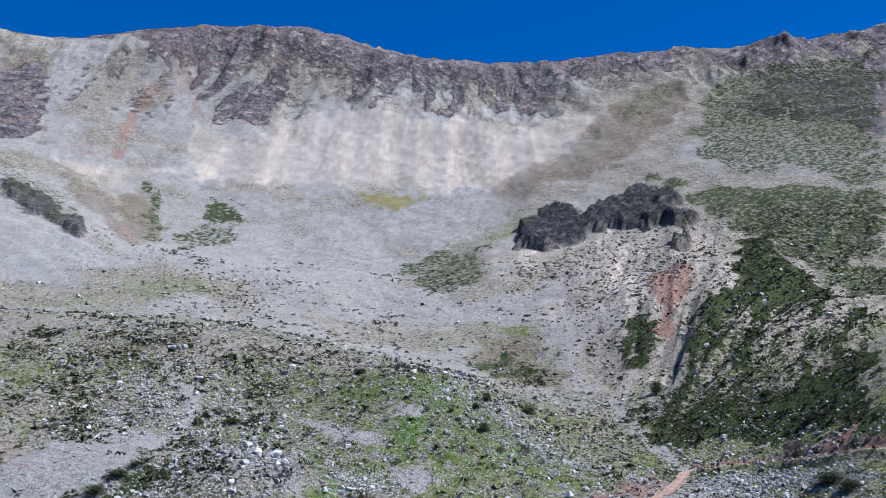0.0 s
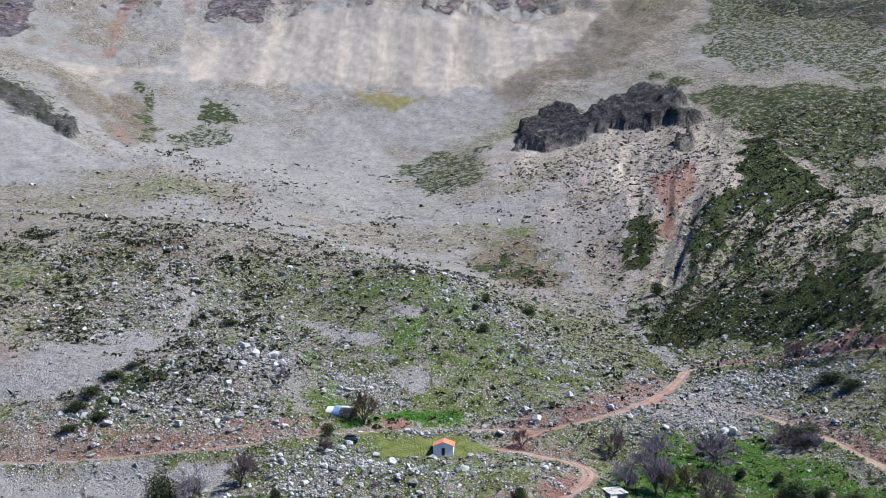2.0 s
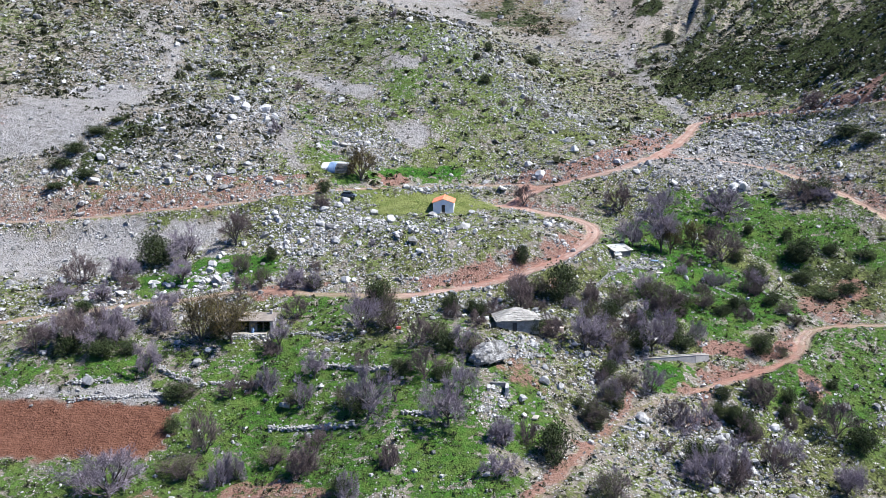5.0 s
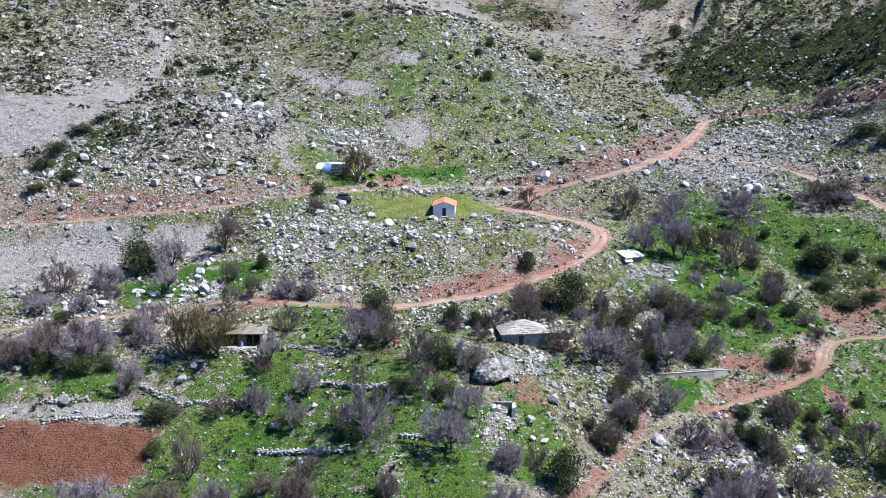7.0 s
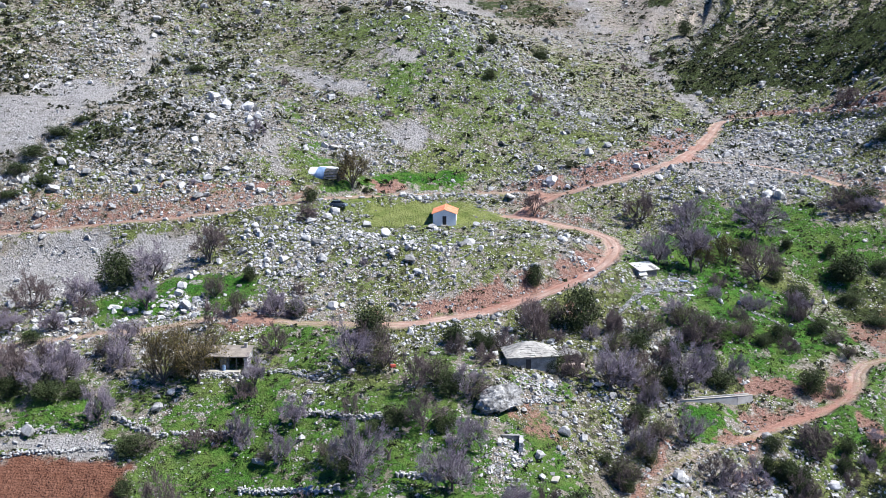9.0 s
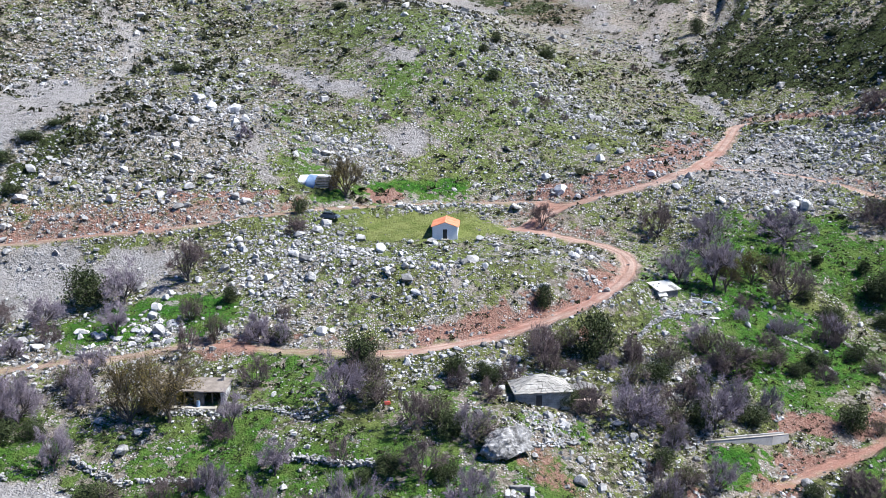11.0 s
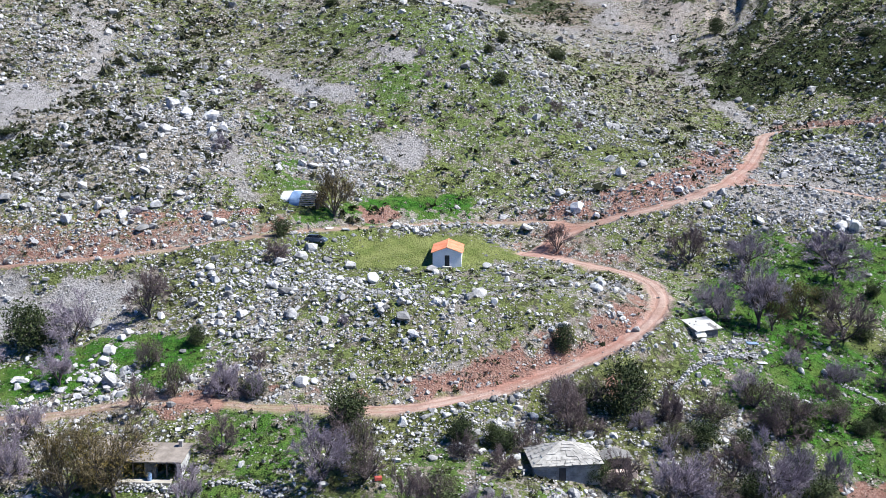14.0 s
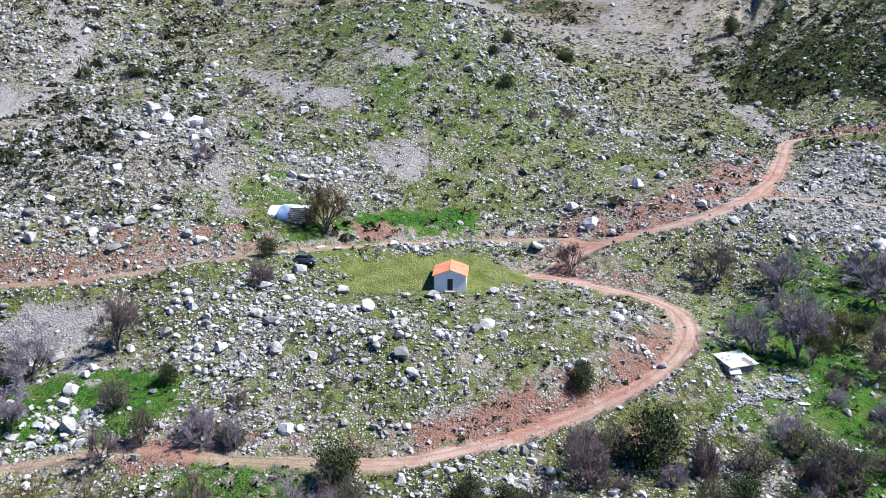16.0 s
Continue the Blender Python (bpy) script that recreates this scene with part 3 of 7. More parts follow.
def ground_material():
    m, t, bsdf = material("mountain_ground")
    pos = t.nodes.new("ShaderNodeNewGeometry").outputs["Position"]
    fine, mid, broad = tex_noise(t, pos, 1.9, 5, 0.7), tex_noise(t, pos, 0.25, 5, 0.65), tex_noise(t, pos, 0.035, 5, 0.6)
    tuft = tex_noise(t, pos, 0.75, 5, 0.75)
    down = t.nodes.new("ShaderNodeVectorMath")
    down.operation = "MULTIPLY"
    down.inputs[1].default_value = (1.0, 0.10, 0.10)
    t.links.new(pos, down.inputs[0])
    washed = tex_noise(t, down.outputs[0], 0.055, 4, 0.6)
    stone, rim = pebbles(t, pos, 2.6)
    rock_cell, _ = pebbles(t, pos, 0.55)
    rubble = calc(t, "MULTIPLY", ramp(t, stone, 0.30, 0.75), ramp(t, rim, 0.58, 0.28))
    patch = tex_noise(t, pos, 0.16, 4, 0.7)
    rubble = calc(t, "MULTIPLY", rubble, ramp(t, patch, 0.40, 0.62))
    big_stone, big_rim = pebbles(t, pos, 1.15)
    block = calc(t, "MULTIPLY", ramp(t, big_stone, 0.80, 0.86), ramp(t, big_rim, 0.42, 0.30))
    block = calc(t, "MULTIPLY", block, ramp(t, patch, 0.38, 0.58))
    # dark ring round each block, standing in for its contact shadow
    block_shade = calc(t, "MULTIPLY", ramp(t, big_stone, 0.76, 0.82), ramp(t, big_rim, 0.36, 0.50))
    # dark spots: small tufts, with the fine shadows among them painted in
    clump = tex_noise(t, pos, 0.62, 3, 0.62)
    clump_patch = tex_noise(t, pos, 0.05, 3, 0.6)
    clumps = calc(t, "MULTIPLY", ramp(t, clump, 0.53, 0.60), ramp(t, clump_patch, 0.30, 0.55))
    earth = mix(t, ramp(t, mid, 0.35, 0.65), (0.23, 0.195, 0.155), (0.36, 0.325, 0.28))
    earth = mix(t, ramp(t, tuft, 0.50, 0.68), earth, (0.14, 0.115, 0.070))
    earth = mix(t, calc(t, "MULTIPLY", rubble, 0.9), earth, (0.66, 0.655, 0.65))
    # pale gravel of the scree
    gravel = mix(t, ramp(t, fine, 0.3, 0.7), (0.28, 0.268, 0.262), (0.415, 0.40, 0.39))
    gravel = mix(t, ramp(t, broad, 0.35, 0.65), gravel, (0.34, 0.32, 0.305))
    gravel = mix(t, calc(t, "MULTIPLY", ramp(t, rock_cell, 0.6, 1.0), 0.5), gravel, (0.20, 0.19, 0.175))
    gravel = mix(t, calc(t, "MULTIPLY", ramp(t, mid, 0.52, 0.68), 0.28), gravel, (0.20, 0.19, 0.15))
    col = mix(t, attribute(t, "scree"), earth, gravel)
    col = mix(t, attribute(t, "beige"), col, mix(t, ramp(t, washed, 0.38, 0.62), (0.38, 0.325, 0.275), (0.56, 0.478, 0.40)))
    col = mix(t, calc(t, "MULTIPLY", attribute(t, "brown"), ramp(t, tuft, 0.35, 0.6)), col, (0.12, 0.08, 0.04))
    crack = tex_noise(t, pos, 0.075, 8, 0.72)
    strata = tex_noise(t, pos, 0.03, 6, 0.7)
    rock = mix(t, ramp(t, mid, 0.35, 0.65), (0.11, 0.097, 0.108), (0.27, 0.238, 0.245))
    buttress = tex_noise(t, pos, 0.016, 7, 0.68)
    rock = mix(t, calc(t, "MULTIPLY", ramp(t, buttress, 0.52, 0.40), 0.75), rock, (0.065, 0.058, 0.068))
    rock = mix(t, ramp(t, strata, 0.52, 0.62), rock, (0.27, 0.205, 0.19))
    rock = mix(t, ramp(t, crack, 0.54, 0.64), rock, (0.40, 0.35, 0.325))
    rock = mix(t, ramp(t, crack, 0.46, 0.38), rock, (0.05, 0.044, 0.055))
    rk = calc(t, "ADD", attribute(t, "rock"), calc(t, "MULTIPLY", calc(t, "SUBTRACT", crack, 0.5), 1.6))
    cliff = ramp(t, rk, 0.35, 0.60)
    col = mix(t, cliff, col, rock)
    dark_rock = mix(t, ramp(t, mid, 0.35, 0.65), (0.018, 0.018, 0.024), (0.085, 0.083, 0.094))
    dark_rock = mix(t, ramp(t, crack, 0.55, 0.66), dark_rock, (0.20, 0.185, 0.175))
    col = mix(t, attribute(t, "crag"), col, dark_rock)
    # grass: olive and tufted where the ground is stony, green where it is lush
    olive = mix(t, ramp(t, tuft, 0.35, 0.65), (0.042, 0.056, 0.014), (0.195, 0.21, 0.075))
    olive = mix(t, ramp(t, broad, 0.40, 0.62), olive, (0.15, 0.185, 0.055))
    green = mix(t, ramp(t, tuft, 0.35, 0.65), (0.011, 0.052, 0.005), (0.055, 0.170, 0.016))
    green = mix(t, ramp(t, mid, 0.42, 0.68), green, (0.105, 0.165, 0.034))
    green = mix(t, calc(t, "MULTIPLY", attribute(t, "lawn"), ramp(t, patch, 0.42, 0.62)), green, (0.25, 0.265, 0.10))
    grass = mix(t, attribute(t, "lush"), olive, green)
    pasture = mix(t, ramp(t, mid, 0.35, 0.65), (0.135, 0.17, 0.040), (0.235, 0.255, 0.085))
    pasture = mix(t, calc(t, "MULTIPLY", ramp(t, fine, 0.55, 0.75), 0.5), pasture, (0.10, 0.12, 0.03))
    grass = mix(t, calc(t, "MULTIPLY", attribute(t, "lawn"), 0.9), grass, pasture)
    g = calc(t, "ADD", attribute(t, "grass"), calc(t, "MULTIPLY", calc(t, "SUBTRACT", tuft, 0.5), 1.9))
    g = calc(t, "ADD", g, calc(t, "MULTIPLY", calc(t, "SUBTRACT", mid, 0.5), 1.4))
    g = calc(t, "SUBTRACT", g, calc(t, "MULTIPLY", calc(t, "MULTIPLY", rubble, calc(t, "SUBTRACT", 1.0, calc(t, "MAXIMUM", attribute(t, "lawn"), attribute(t, "lush")))), 0.75))
    col = mix(t, ramp(t, g, 0.42, 0.58), col, grass)
    wild = calc(t, "SUBTRACT", 1.0, calc(t, "MAXIMUM", calc(t, "MULTIPLY", attribute(t, "scree"), 0.75), calc(t, "MULTIPLY", attribute(t, "lush"), 0.95)), True)
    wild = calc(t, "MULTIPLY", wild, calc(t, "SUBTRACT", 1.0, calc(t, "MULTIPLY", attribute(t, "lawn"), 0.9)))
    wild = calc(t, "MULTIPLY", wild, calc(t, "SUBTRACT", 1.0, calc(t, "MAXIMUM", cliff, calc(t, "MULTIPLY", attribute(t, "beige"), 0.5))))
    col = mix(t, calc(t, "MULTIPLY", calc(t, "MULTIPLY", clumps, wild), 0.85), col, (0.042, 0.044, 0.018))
    # the blocks' contact shadows, painted into the ground colour
    col = mix(t, calc(t, "MULTIPLY", calc(t, "MULTIPLY", block_shade, wild), 0.7), col, (0.05, 0.046, 0.032))
    col = mix(t, calc(t, "MULTIPLY", calc(t, "MULTIPLY", block, wild), 0.9), col, (0.62, 0.615, 0.61))
    scrub = mix(t, ramp(t, tuft, 0.4, 0.65), (0.017, 0.026, 0.007), (0.066, 0.083, 0.026))
    scrub = mix(t, ramp(t, broad, 0.45, 0.62), scrub, (0.046, 0.062, 0.019))
    scrub = mix(t, calc(t, "MULTIPLY", block, 0.5), scrub, (0.30, 0.33, 0.32))
    s = calc(t, "ADD", attribute(t, "dark"), calc(t, "MULTIPLY", calc(t, "SUBTRACT", mid, 0.5), 2.4))
    s = calc(t, "ADD", s, calc(t, "MULTIPLY", calc(t, "SUBTRACT", tuft, 0.5), 1.6))
    col = mix(t, ramp(t, s, 0.45, 0.65), col, scrub)
    col = mix(t, attribute(t, "ochre"), col, mix(t, ramp(t, tuft, 0.4, 0.6), (0.17, 0.15, 0.045), (0.30, 0.27, 0.12)))
    soil = mix(t, ramp(t, fine, 0.35, 0.7), (0.21, 0.105, 0.078), (0.34, 0.215, 0.17))
    soil = mix(t, calc(t, "MULTIPLY", rubble, 0.5), soil, (0.46, 0.40, 0.36))
    r = calc(t, "ADD", attribute(t, "red"), calc(t, "MULTIPLY", calc(t, "SUBTRACT", tuft, 0.5), 1.8))
    col = mix(t, ramp(t, r, 0.42, 0.75), col, soil)
    dirt = mix(t, ramp(t, mid, 0.35, 0.65), (0.285, 0.19, 0.152), (0.385, 0.285, 0.24))
    dirt = mix(t, ramp(t, fine, 0.5, 0.75), dirt, (0.24, 0.16, 0.125))
    dirt = mix(t, calc(t, "MULTIPLY", attribute(t, "verge"), ramp(t, tuft, 0.40, 0.60)), dirt, (0.17, 0.16, 0.06))
    dirt = mix(t, calc(t, "MULTIPLY", attribute(t, "red"), 0.75), dirt, (0.27, 0.12, 0.09))
    # wheel ruts, and washed-out pale edges
    lane = calc(t, "ADD", attribute(t, "across"), calc(t, "MULTIPLY", calc(t, "SUBTRACT", mid, 0.5), 0.22))
    rut = calc(t, "MULTIPLY", ramp(t, lane, 0.10, 0.20), ramp(t, lane, 0.34, 0.24))
    dirt = mix(t, calc(t, "MULTIPLY", rut, 0.55), dirt, (0.25, 0.135, 0.098))
    dirt = mix(t, calc(t, "MULTIPLY", ramp(t, tuft, 0.56, 0.70), 0.6), dirt, (0.46, 0.385, 0.33))
    col = mix(t, attribute(t, "road"), col, dirt)
    furrow = t.nodes.new("ShaderNodeTexWave")
    furrow.bands_direction = "Y"
    furrow.inputs["Scale"].default_value, furrow.inputs["Distortion"].default_value = 0.55, 1.2
    t.links.new(pos, furrow.inputs["Vector"])
    tilled = mix(t, ramp(t, tuft, 0.3, 0.7), (0.145, 0.060, 0.036), (0.235, 0.115, 0.075))
    tilled = mix(t, calc(t, "MULTIPLY", furrow.outputs["Fac"], 0.45), tilled, (0.10, 0.042, 0.026))
    col = mix(t, attribute(t, "field"), col, tilled)
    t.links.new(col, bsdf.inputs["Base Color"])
    bsdf.inputs["Roughness"].default_value = 0.95
    bsdf.inputs["Specular IOR Level"].default_value = 0.15
    height = calc(t, "ADD", fine, calc(t, "MULTIPLY", tuft, 1.6))
    height = calc(t, "ADD", height, calc(t, "MULTIPLY", rubble, 0.8))
    height = calc(t, "ADD", height, calc(t, "MULTIPLY", block, 0.7))
    smoothed = calc(t, "SUBTRACT", 1.0, calc(t, "MULTIPLY", attribute(t, "road"), 0.85))
    height = calc(t, "MULTIPLY", height, smoothed)
    height = calc(t, "SUBTRACT", height, calc(t, "MULTIPLY", calc(t, "MULTIPLY", rut, attribute(t, "road")), 0.12))
    height = calc(t, "ADD", height, calc(t, "MULTIPLY", calc(t, "MULTIPLY", crack, calc(t, "MAXIMUM", cliff, attribute(t, "crag"))), 22.0))
    bump(t, height, bsdf, 1.0, 0.62)
    return m


GROUND = ground_material()


def plain_material(name, low, high, scale, rough=0.8, relief=0.02, metal=0.0):
    m, t, bsdf = material(name)
    pos = t.nodes.new("ShaderNodeTexCoord").outputs["Object"]
    a, b = tex_noise(t, pos, scale, 5, 0.6), tex_noise(t, pos, scale * 6, 4, 0.6)
    col = mix(t, ramp(t, a, 0.3, 0.7), low, high)
    col = mix(t, calc(t, "MULTIPLY", ramp(t, b, 0.4, 0.8), 0.35), col, [c * 0.6 for c in low])
    t.links.new(col, bsdf.inputs["Base Color"])
    bsdf.inputs["Roughness"].default_value, bsdf.inputs["Metallic"].default_value = rough, metal
    if relief:
        bump(t, b, bsdf, 0.6, relief)
    return m


WHITEWASH = plain_material("whitewash", (0.80, 0.80, 0.80), (0.86, 0.86, 0.86), 0.6, 0.85, 0.01)
ROOF_TILE = plain_material("orange_roof_tile", (0.62, 0.205, 0.095), (0.74, 0.33, 0.19), 0.8, 0.8, 0.01)
DARK_WOOD = plain_material("dark_door_wood", (0.02, 0.02, 0.022), (0.05, 0.045, 0.045), 1.5, 0.7, 0.01)


# ------------------------------------------------------------------ the ground sheet
def build_ground():
    ys = [-420.0]
    while ys[-1] < 1500:
        y = ys[-1]
        if y < -150: step = 8.0
        elif y < 70: step = 0.62
        elif y < 300: step = 0.62 + (y - 70) * 0.0065
        elif y < 960: step = 2.1 + (y - 300) * 0.0022
        else: step = 30
        ys.append(y + step)
    ys = np.array(ys)
    inner = np.linspace(-1.02, 1.02, 441)
    outer = 1.02 + (np.linspace(0, 1, 26)[1:] ** 1.6) * 1.6
    ss = np.concatenate([-outer[::-1], inner, outer])
    yy, sx = np.meshgrid(ys, ss, indexing="ij")
    xx = sx * valley_width(yy)
    x, y = xx.ravel(), yy.ravel()
    z, road, bank, lawn, head = ground_and_marks(x, y)
    across, verge = np.full(x.shape, 4.0), np.zeros(x.shape)
    for name, (half, cut, wear, line) in ROADS.items():
        xs, yl = [p[0] for p in line], [p[1] for p in line]
        near = (x > min(xs) - 5) & (x < max(xs) + 5) & (y > min(yl) - 5) & (y < max(yl) + 5)
        d, _ = polyline_distance(x[near], y[near], line)
        across[near] = np.minimum(across[near], d * 1.8 / half)
        verge[near] = np.maximum(verge[near], (1.05 - wear) * (d < half + 1.5))
    rows, cols = len(ys), len(ss)
    me = bpy.data.meshes.new("ground")
    idx = np.arange(rows * cols).reshape(rows, cols)
    quads = np.stack([idx[:-1, :-1], idx[:-1, 1:], idx[1:, 1:], idx[1:, :-1]], -1).reshape(-1, 4)
    me.vertices.add(rows * cols)
    me.vertices.foreach_set("co", np.stack([x, y, z], -1).ravel())
    me.loops.add(len(quads) * 4)
    me.loops.foreach_set("vertex_index", quads.ravel())
    me.polygons.add(len(quads))
    me.polygons.foreach_set("loop_start", np.arange(0, len(quads) * 4, 4))
    me.update()
    me.polygons.foreach_set("use_smooth", np.ones(len(quads), bool))
    # marks for the surface
    lush = np.maximum(zone_mark("lush", x, y), 0.35 * lawn)
    grass = 0.63 + 0.26 * fbm(x / 34, y / 34, 3, 42)
    grass = grass - 0.26 * (1 - smooth(-58, -22, x)) * smooth(-2, 18, y)
    thin = smooth(90, 300, y)
    grass = grass * (1 - thin) + (0.20 + 0.26 * fbm(x / 55, y / 55, 3, 43)) * thin * (1 - smooth(330, 560, y) * 0.7)
    grass = np.maximum(grass, 0.95 * lawn)
    grass = np.maximum(grass, 0.86 * lush)
    grass = np.maximum(grass, zone_mark("grass", x, y))
    streak = smooth(0.1, 0.9, ridged(np.arctan2(x - 80, y - 120) * 20 + 0.4 * fbm(x / 30, y / 30, 2, 50), np.hypot(x - 80, y - 120) / 220, 3, 46))
    scree = np.maximum(zone_mark("scree", x, y), 0.8 * smooth(120, 260, y) * (1 - smooth(60, 140, x - 0.1 * y)) * smooth(-0.6, 0.3, fbm(x / 50, y / 50, 4, 47)))
    field = zone_mark("field", x, y)
    west = smooth(-345, -285, x + 25 * fbm(x / 40, y / 40, 2, 48))
    cliffs = 0.55 * head * west * smooth(-0.1, 0.5, fbm(x / 26, y / 90, 4, 44) + 1.5 * smooth(800, 860, y) - 0.55)
    rock = np.maximum(zone_mark("rock", x, y), np.maximum(cliffs, smooth(905, 935, y + 12 * fbm(x / 25, y / 25, 3, 49))))
    chute = smooth(0.45, 0.85, ridged(x / 34 + 0.6 * vnoise(y / 60, x / 150, 61), y / 330, 2, 62)) * (1 - smooth(830, 900, y))
    rock = rock * (1 - 0.55 * chute)
    red = np.maximum(zone_mark("red", x, y), 0.8 * bank * (1 - 0.95 * lush))
    stony = zone_mark("stony", x, y)
    stone_bed = smooth(0.05, 0.75, fbm(x / 7, y / 7, 4, 81)) * (1 - smooth(80, 140, y))
    grass = grass * (1 - 0.42 * np.maximum(0.8 * stony, 0.35 * stone_bed) * (1 - lawn))
    grass = grass * (1 - 0.95 * scree) * (1 - rock) * (1 - 0.7 * bank) * (1 - field)
    runnel = runnels(x, y)
    dark = 1.5 * zone_mark("dark", x, y) * (1 - 0.72 * runnel * smooth(105, 150, y) * (1 - smooth(215, 290, y)))
    beige = zone_mark("beige", x, y) * (0.6 + 0.4 * smooth(-0.3, 0.4, fbm(x / 20, y / 220, 3, 45)))
    beige = np.maximum(beige, 0.85 * zone_mark("tan", x, y) * (0.35 + 0.65 * streak))
    beige = np.maximum(beige, 0.55 * runnel * zone_mark("dark", x, y) * smooth(105, 150, y) * (1 - smooth(215, 290, y)) * smooth(80, 120, x))
    marks = {"grass": grass, "lush": lush, "scree": scree, "beige": beige,
             "rock": rock, "crag": zone_mark("crag", x, y), "red": red, "dark": dark, "brown": zone_mark("brown", x, y), "verge": verge, "lawn": lawn, "across": across / 4,
             "ochre": zone_mark("ochre", x, y), "road": np.clip(road, 0, 1), "field": field}
    for name, values in marks.items():
        a = me.attributes.new(name, "FLOAT", "POINT")
        a.data.foreach_set("value", np.clip(values, 0, 1).astype(np.float32))
    me.materials.append(GROUND)
    ob = new("ground", me)
    tagged(ob, "stony mountain valley floor, grass, scree, and dirt tracks", "ground", kind="structure")
    return ob


build_ground()


# ------------------------------------------------------------------ building helpers
def part(name, bm, mat, parent, label=""):
    me = bpy.data.meshes.new(name)
    bm.to_mesh(me)
    bm.free()
    if mat:
        me.materials.append(mat)
    ob = new(name, me)
    ob.parent = parent
    if label:
        ob["label"] = label
    return ob


def thing(name, m, label, category, group=""):
    ob = new(name)
    ob.empty_display_size = 0.3
    ob.matrix_world = m
    return tagged(ob, label, category, group)


def box(bm, x0, x1, y0, y1, z0, z1, bevel=0.0):
    made = bmesh.ops.create_cube(bm, size=1, matrix=Matrix.Translation(((x0 + x1) / 2, (y0 + y1) / 2, (z0 + z1) / 2)) @ Matrix.Diagonal((x1 - x0, y1 - y0, z1 - z0, 1)))
    if bevel:
        edges = {e for v in made["verts"] for e in v.link_edges}
        bmesh.ops.bevel(bm, geom=list(edges), offset=bevel, segments=1, affect="EDGES")
    return bm

# where the trees and bushes stand: x, y, height, width
BARE_TREES_A = (
    (-50.2, -17.9, 7.8, 7.2), (-61.1, -23, 8.2, 8.2), (-74.1, -30, 6.3, 6.8), (-82.9, -30.7, 7.4, 8.5), (-58.6, -36.4, 5.5, 5.5),
    (-58.3, -49.3, 5.1, 5.1), (-43.6, -45.4, 4.7, 4.7), (-32.5, -41.5, 4.8, 5.9), (-72.5, -63.4, 7.6, 6.7), (-68.2, -63.5, 7.6, 7.1),
    (-64.5, -63.2, 7.1, 5.7), (-30.2, -54, 5, 5.5), (-32.5, -63.8, 5.7, 3.8), (-16.1, -61.3, 8.2, 7.7), (-5.3, -68.8, 6.4, 5),
    (3.6, -69.9, 5, 5.5), (16.1, -46.8, 7.3, 6.3), (27.6, -61.5, 8.9, 7.6), (-56.4, -70.6, 6.4, 5), (-39.6, -76.3, 4.4, 4.4),
    (-24.6, -73, 4.9, 4.9), (-25.4, -79.8, 5.4, 3.6), (-15.5, -73.3, 3.8, 3.6), (-13.1, -86.9, 9.2, 7.8),
)
BARE_TREES_B = (
    (-3.8, -78.7, 5.2, 5.2), (3, -82.5, 5.9, 5.2), (0.4, -91.1, 7.8, 7.3), (46.9, 8.8, 8.1, 8.1), (52.5, -16.5, 11.5, 8.5),
    (57.6, 6.9, 7.4, 8.1), (68.3, -14.3, 8.6, 11.1), (73.4, 4.7, 6.7, 12.2), (21.4, 11.6, 5.2, 4.7), (45.3, -33.8, 4.5, 5),
    (42, -56.9, 9.1, 8.1), (37.9, -52.6, 5.3, 6.3), (72.8, -26.4, 5.2, 4.2), (39.6, -69.2, 5.7, 4.8), (41.4, -77.9, 4.4, 4.8),
    (48.2, -77.5, 4.4, 4.4), (61.2, -67.8, 4.7, 5.6), (99.6, 7.3, 5.4, 6.7), (45.7, -15.7, 7.3, 6.7), (30, -59.7, 5.9, 5.4),
    (-83.1, -41, 4.3, 5.4), (-54, -101.8, 8.5, 12.1), (-41, -89.7, 7.3, 6), (26, -104.7, 4.2, 5.3),
)
BARE_TREES_C = (
    (73.4, -74.3, 6.6, 6.4), (60.9, -83, 5.6, 4.9), (70.8, -87.5, 4.5, 4.9), (-21.7, -93.2, 4.3, 4.7), (73, -63.5, 2.5, 2.5),
    (41.5, -94.9, 4.7, 4.7), (27.7, 67.2, 3.7, 3.7), (-48.4, 33.9, 3.8, 3.8), (123.5, 80.3, 5.9, 8),
)
BARE_TREES = BARE_TREES_A + BARE_TREES_B + BARE_TREES_C
BARE_BUSHES_A = (
    (-70.3, -36.5, 3.9, 3.9), (-28.5, -41.2, 3.8, 3.8), (31.5, -42.4, 4.8, 3.2), (-32.3, -75, 4, 3.6), (47.8, -41.8, 5.9, 7.5),
    (95.1, 9.5, 5.4, 8.4), (30.3, -73.8, 4.5, 4.5), (65.3, -69.6, 2.8, 2.6), (69.5, -68.9, 2.8, 2.8), (-31.4, -2, 3.9, 4.6),
    (-40.3, -26.7, 2.9, 2.3), (61.8, -26, 2.9, 3.5), (26.2, -81.8, 3.8, 3.4), (33.9, -62.5, 4.3, 4.3), (6.6, -59.8, 2.9, 3.9),
    (1.3, -57.4, 3.4, 3.1), (-16.6, -28, 1.8, 1.6), (-28.8, -34.8, 2.4, 2.4), (-15.5, -106.5, 3.7, 3.9), (48.7, -93, 5, 5.9),
    (60.9, -68, 4.4, 4.9), (9.4, -94.4, 3.7, 3.6), (-9, -100.3, 3.6, 3.6), (-34.1, -97.7, 4.6, 3.7),
)
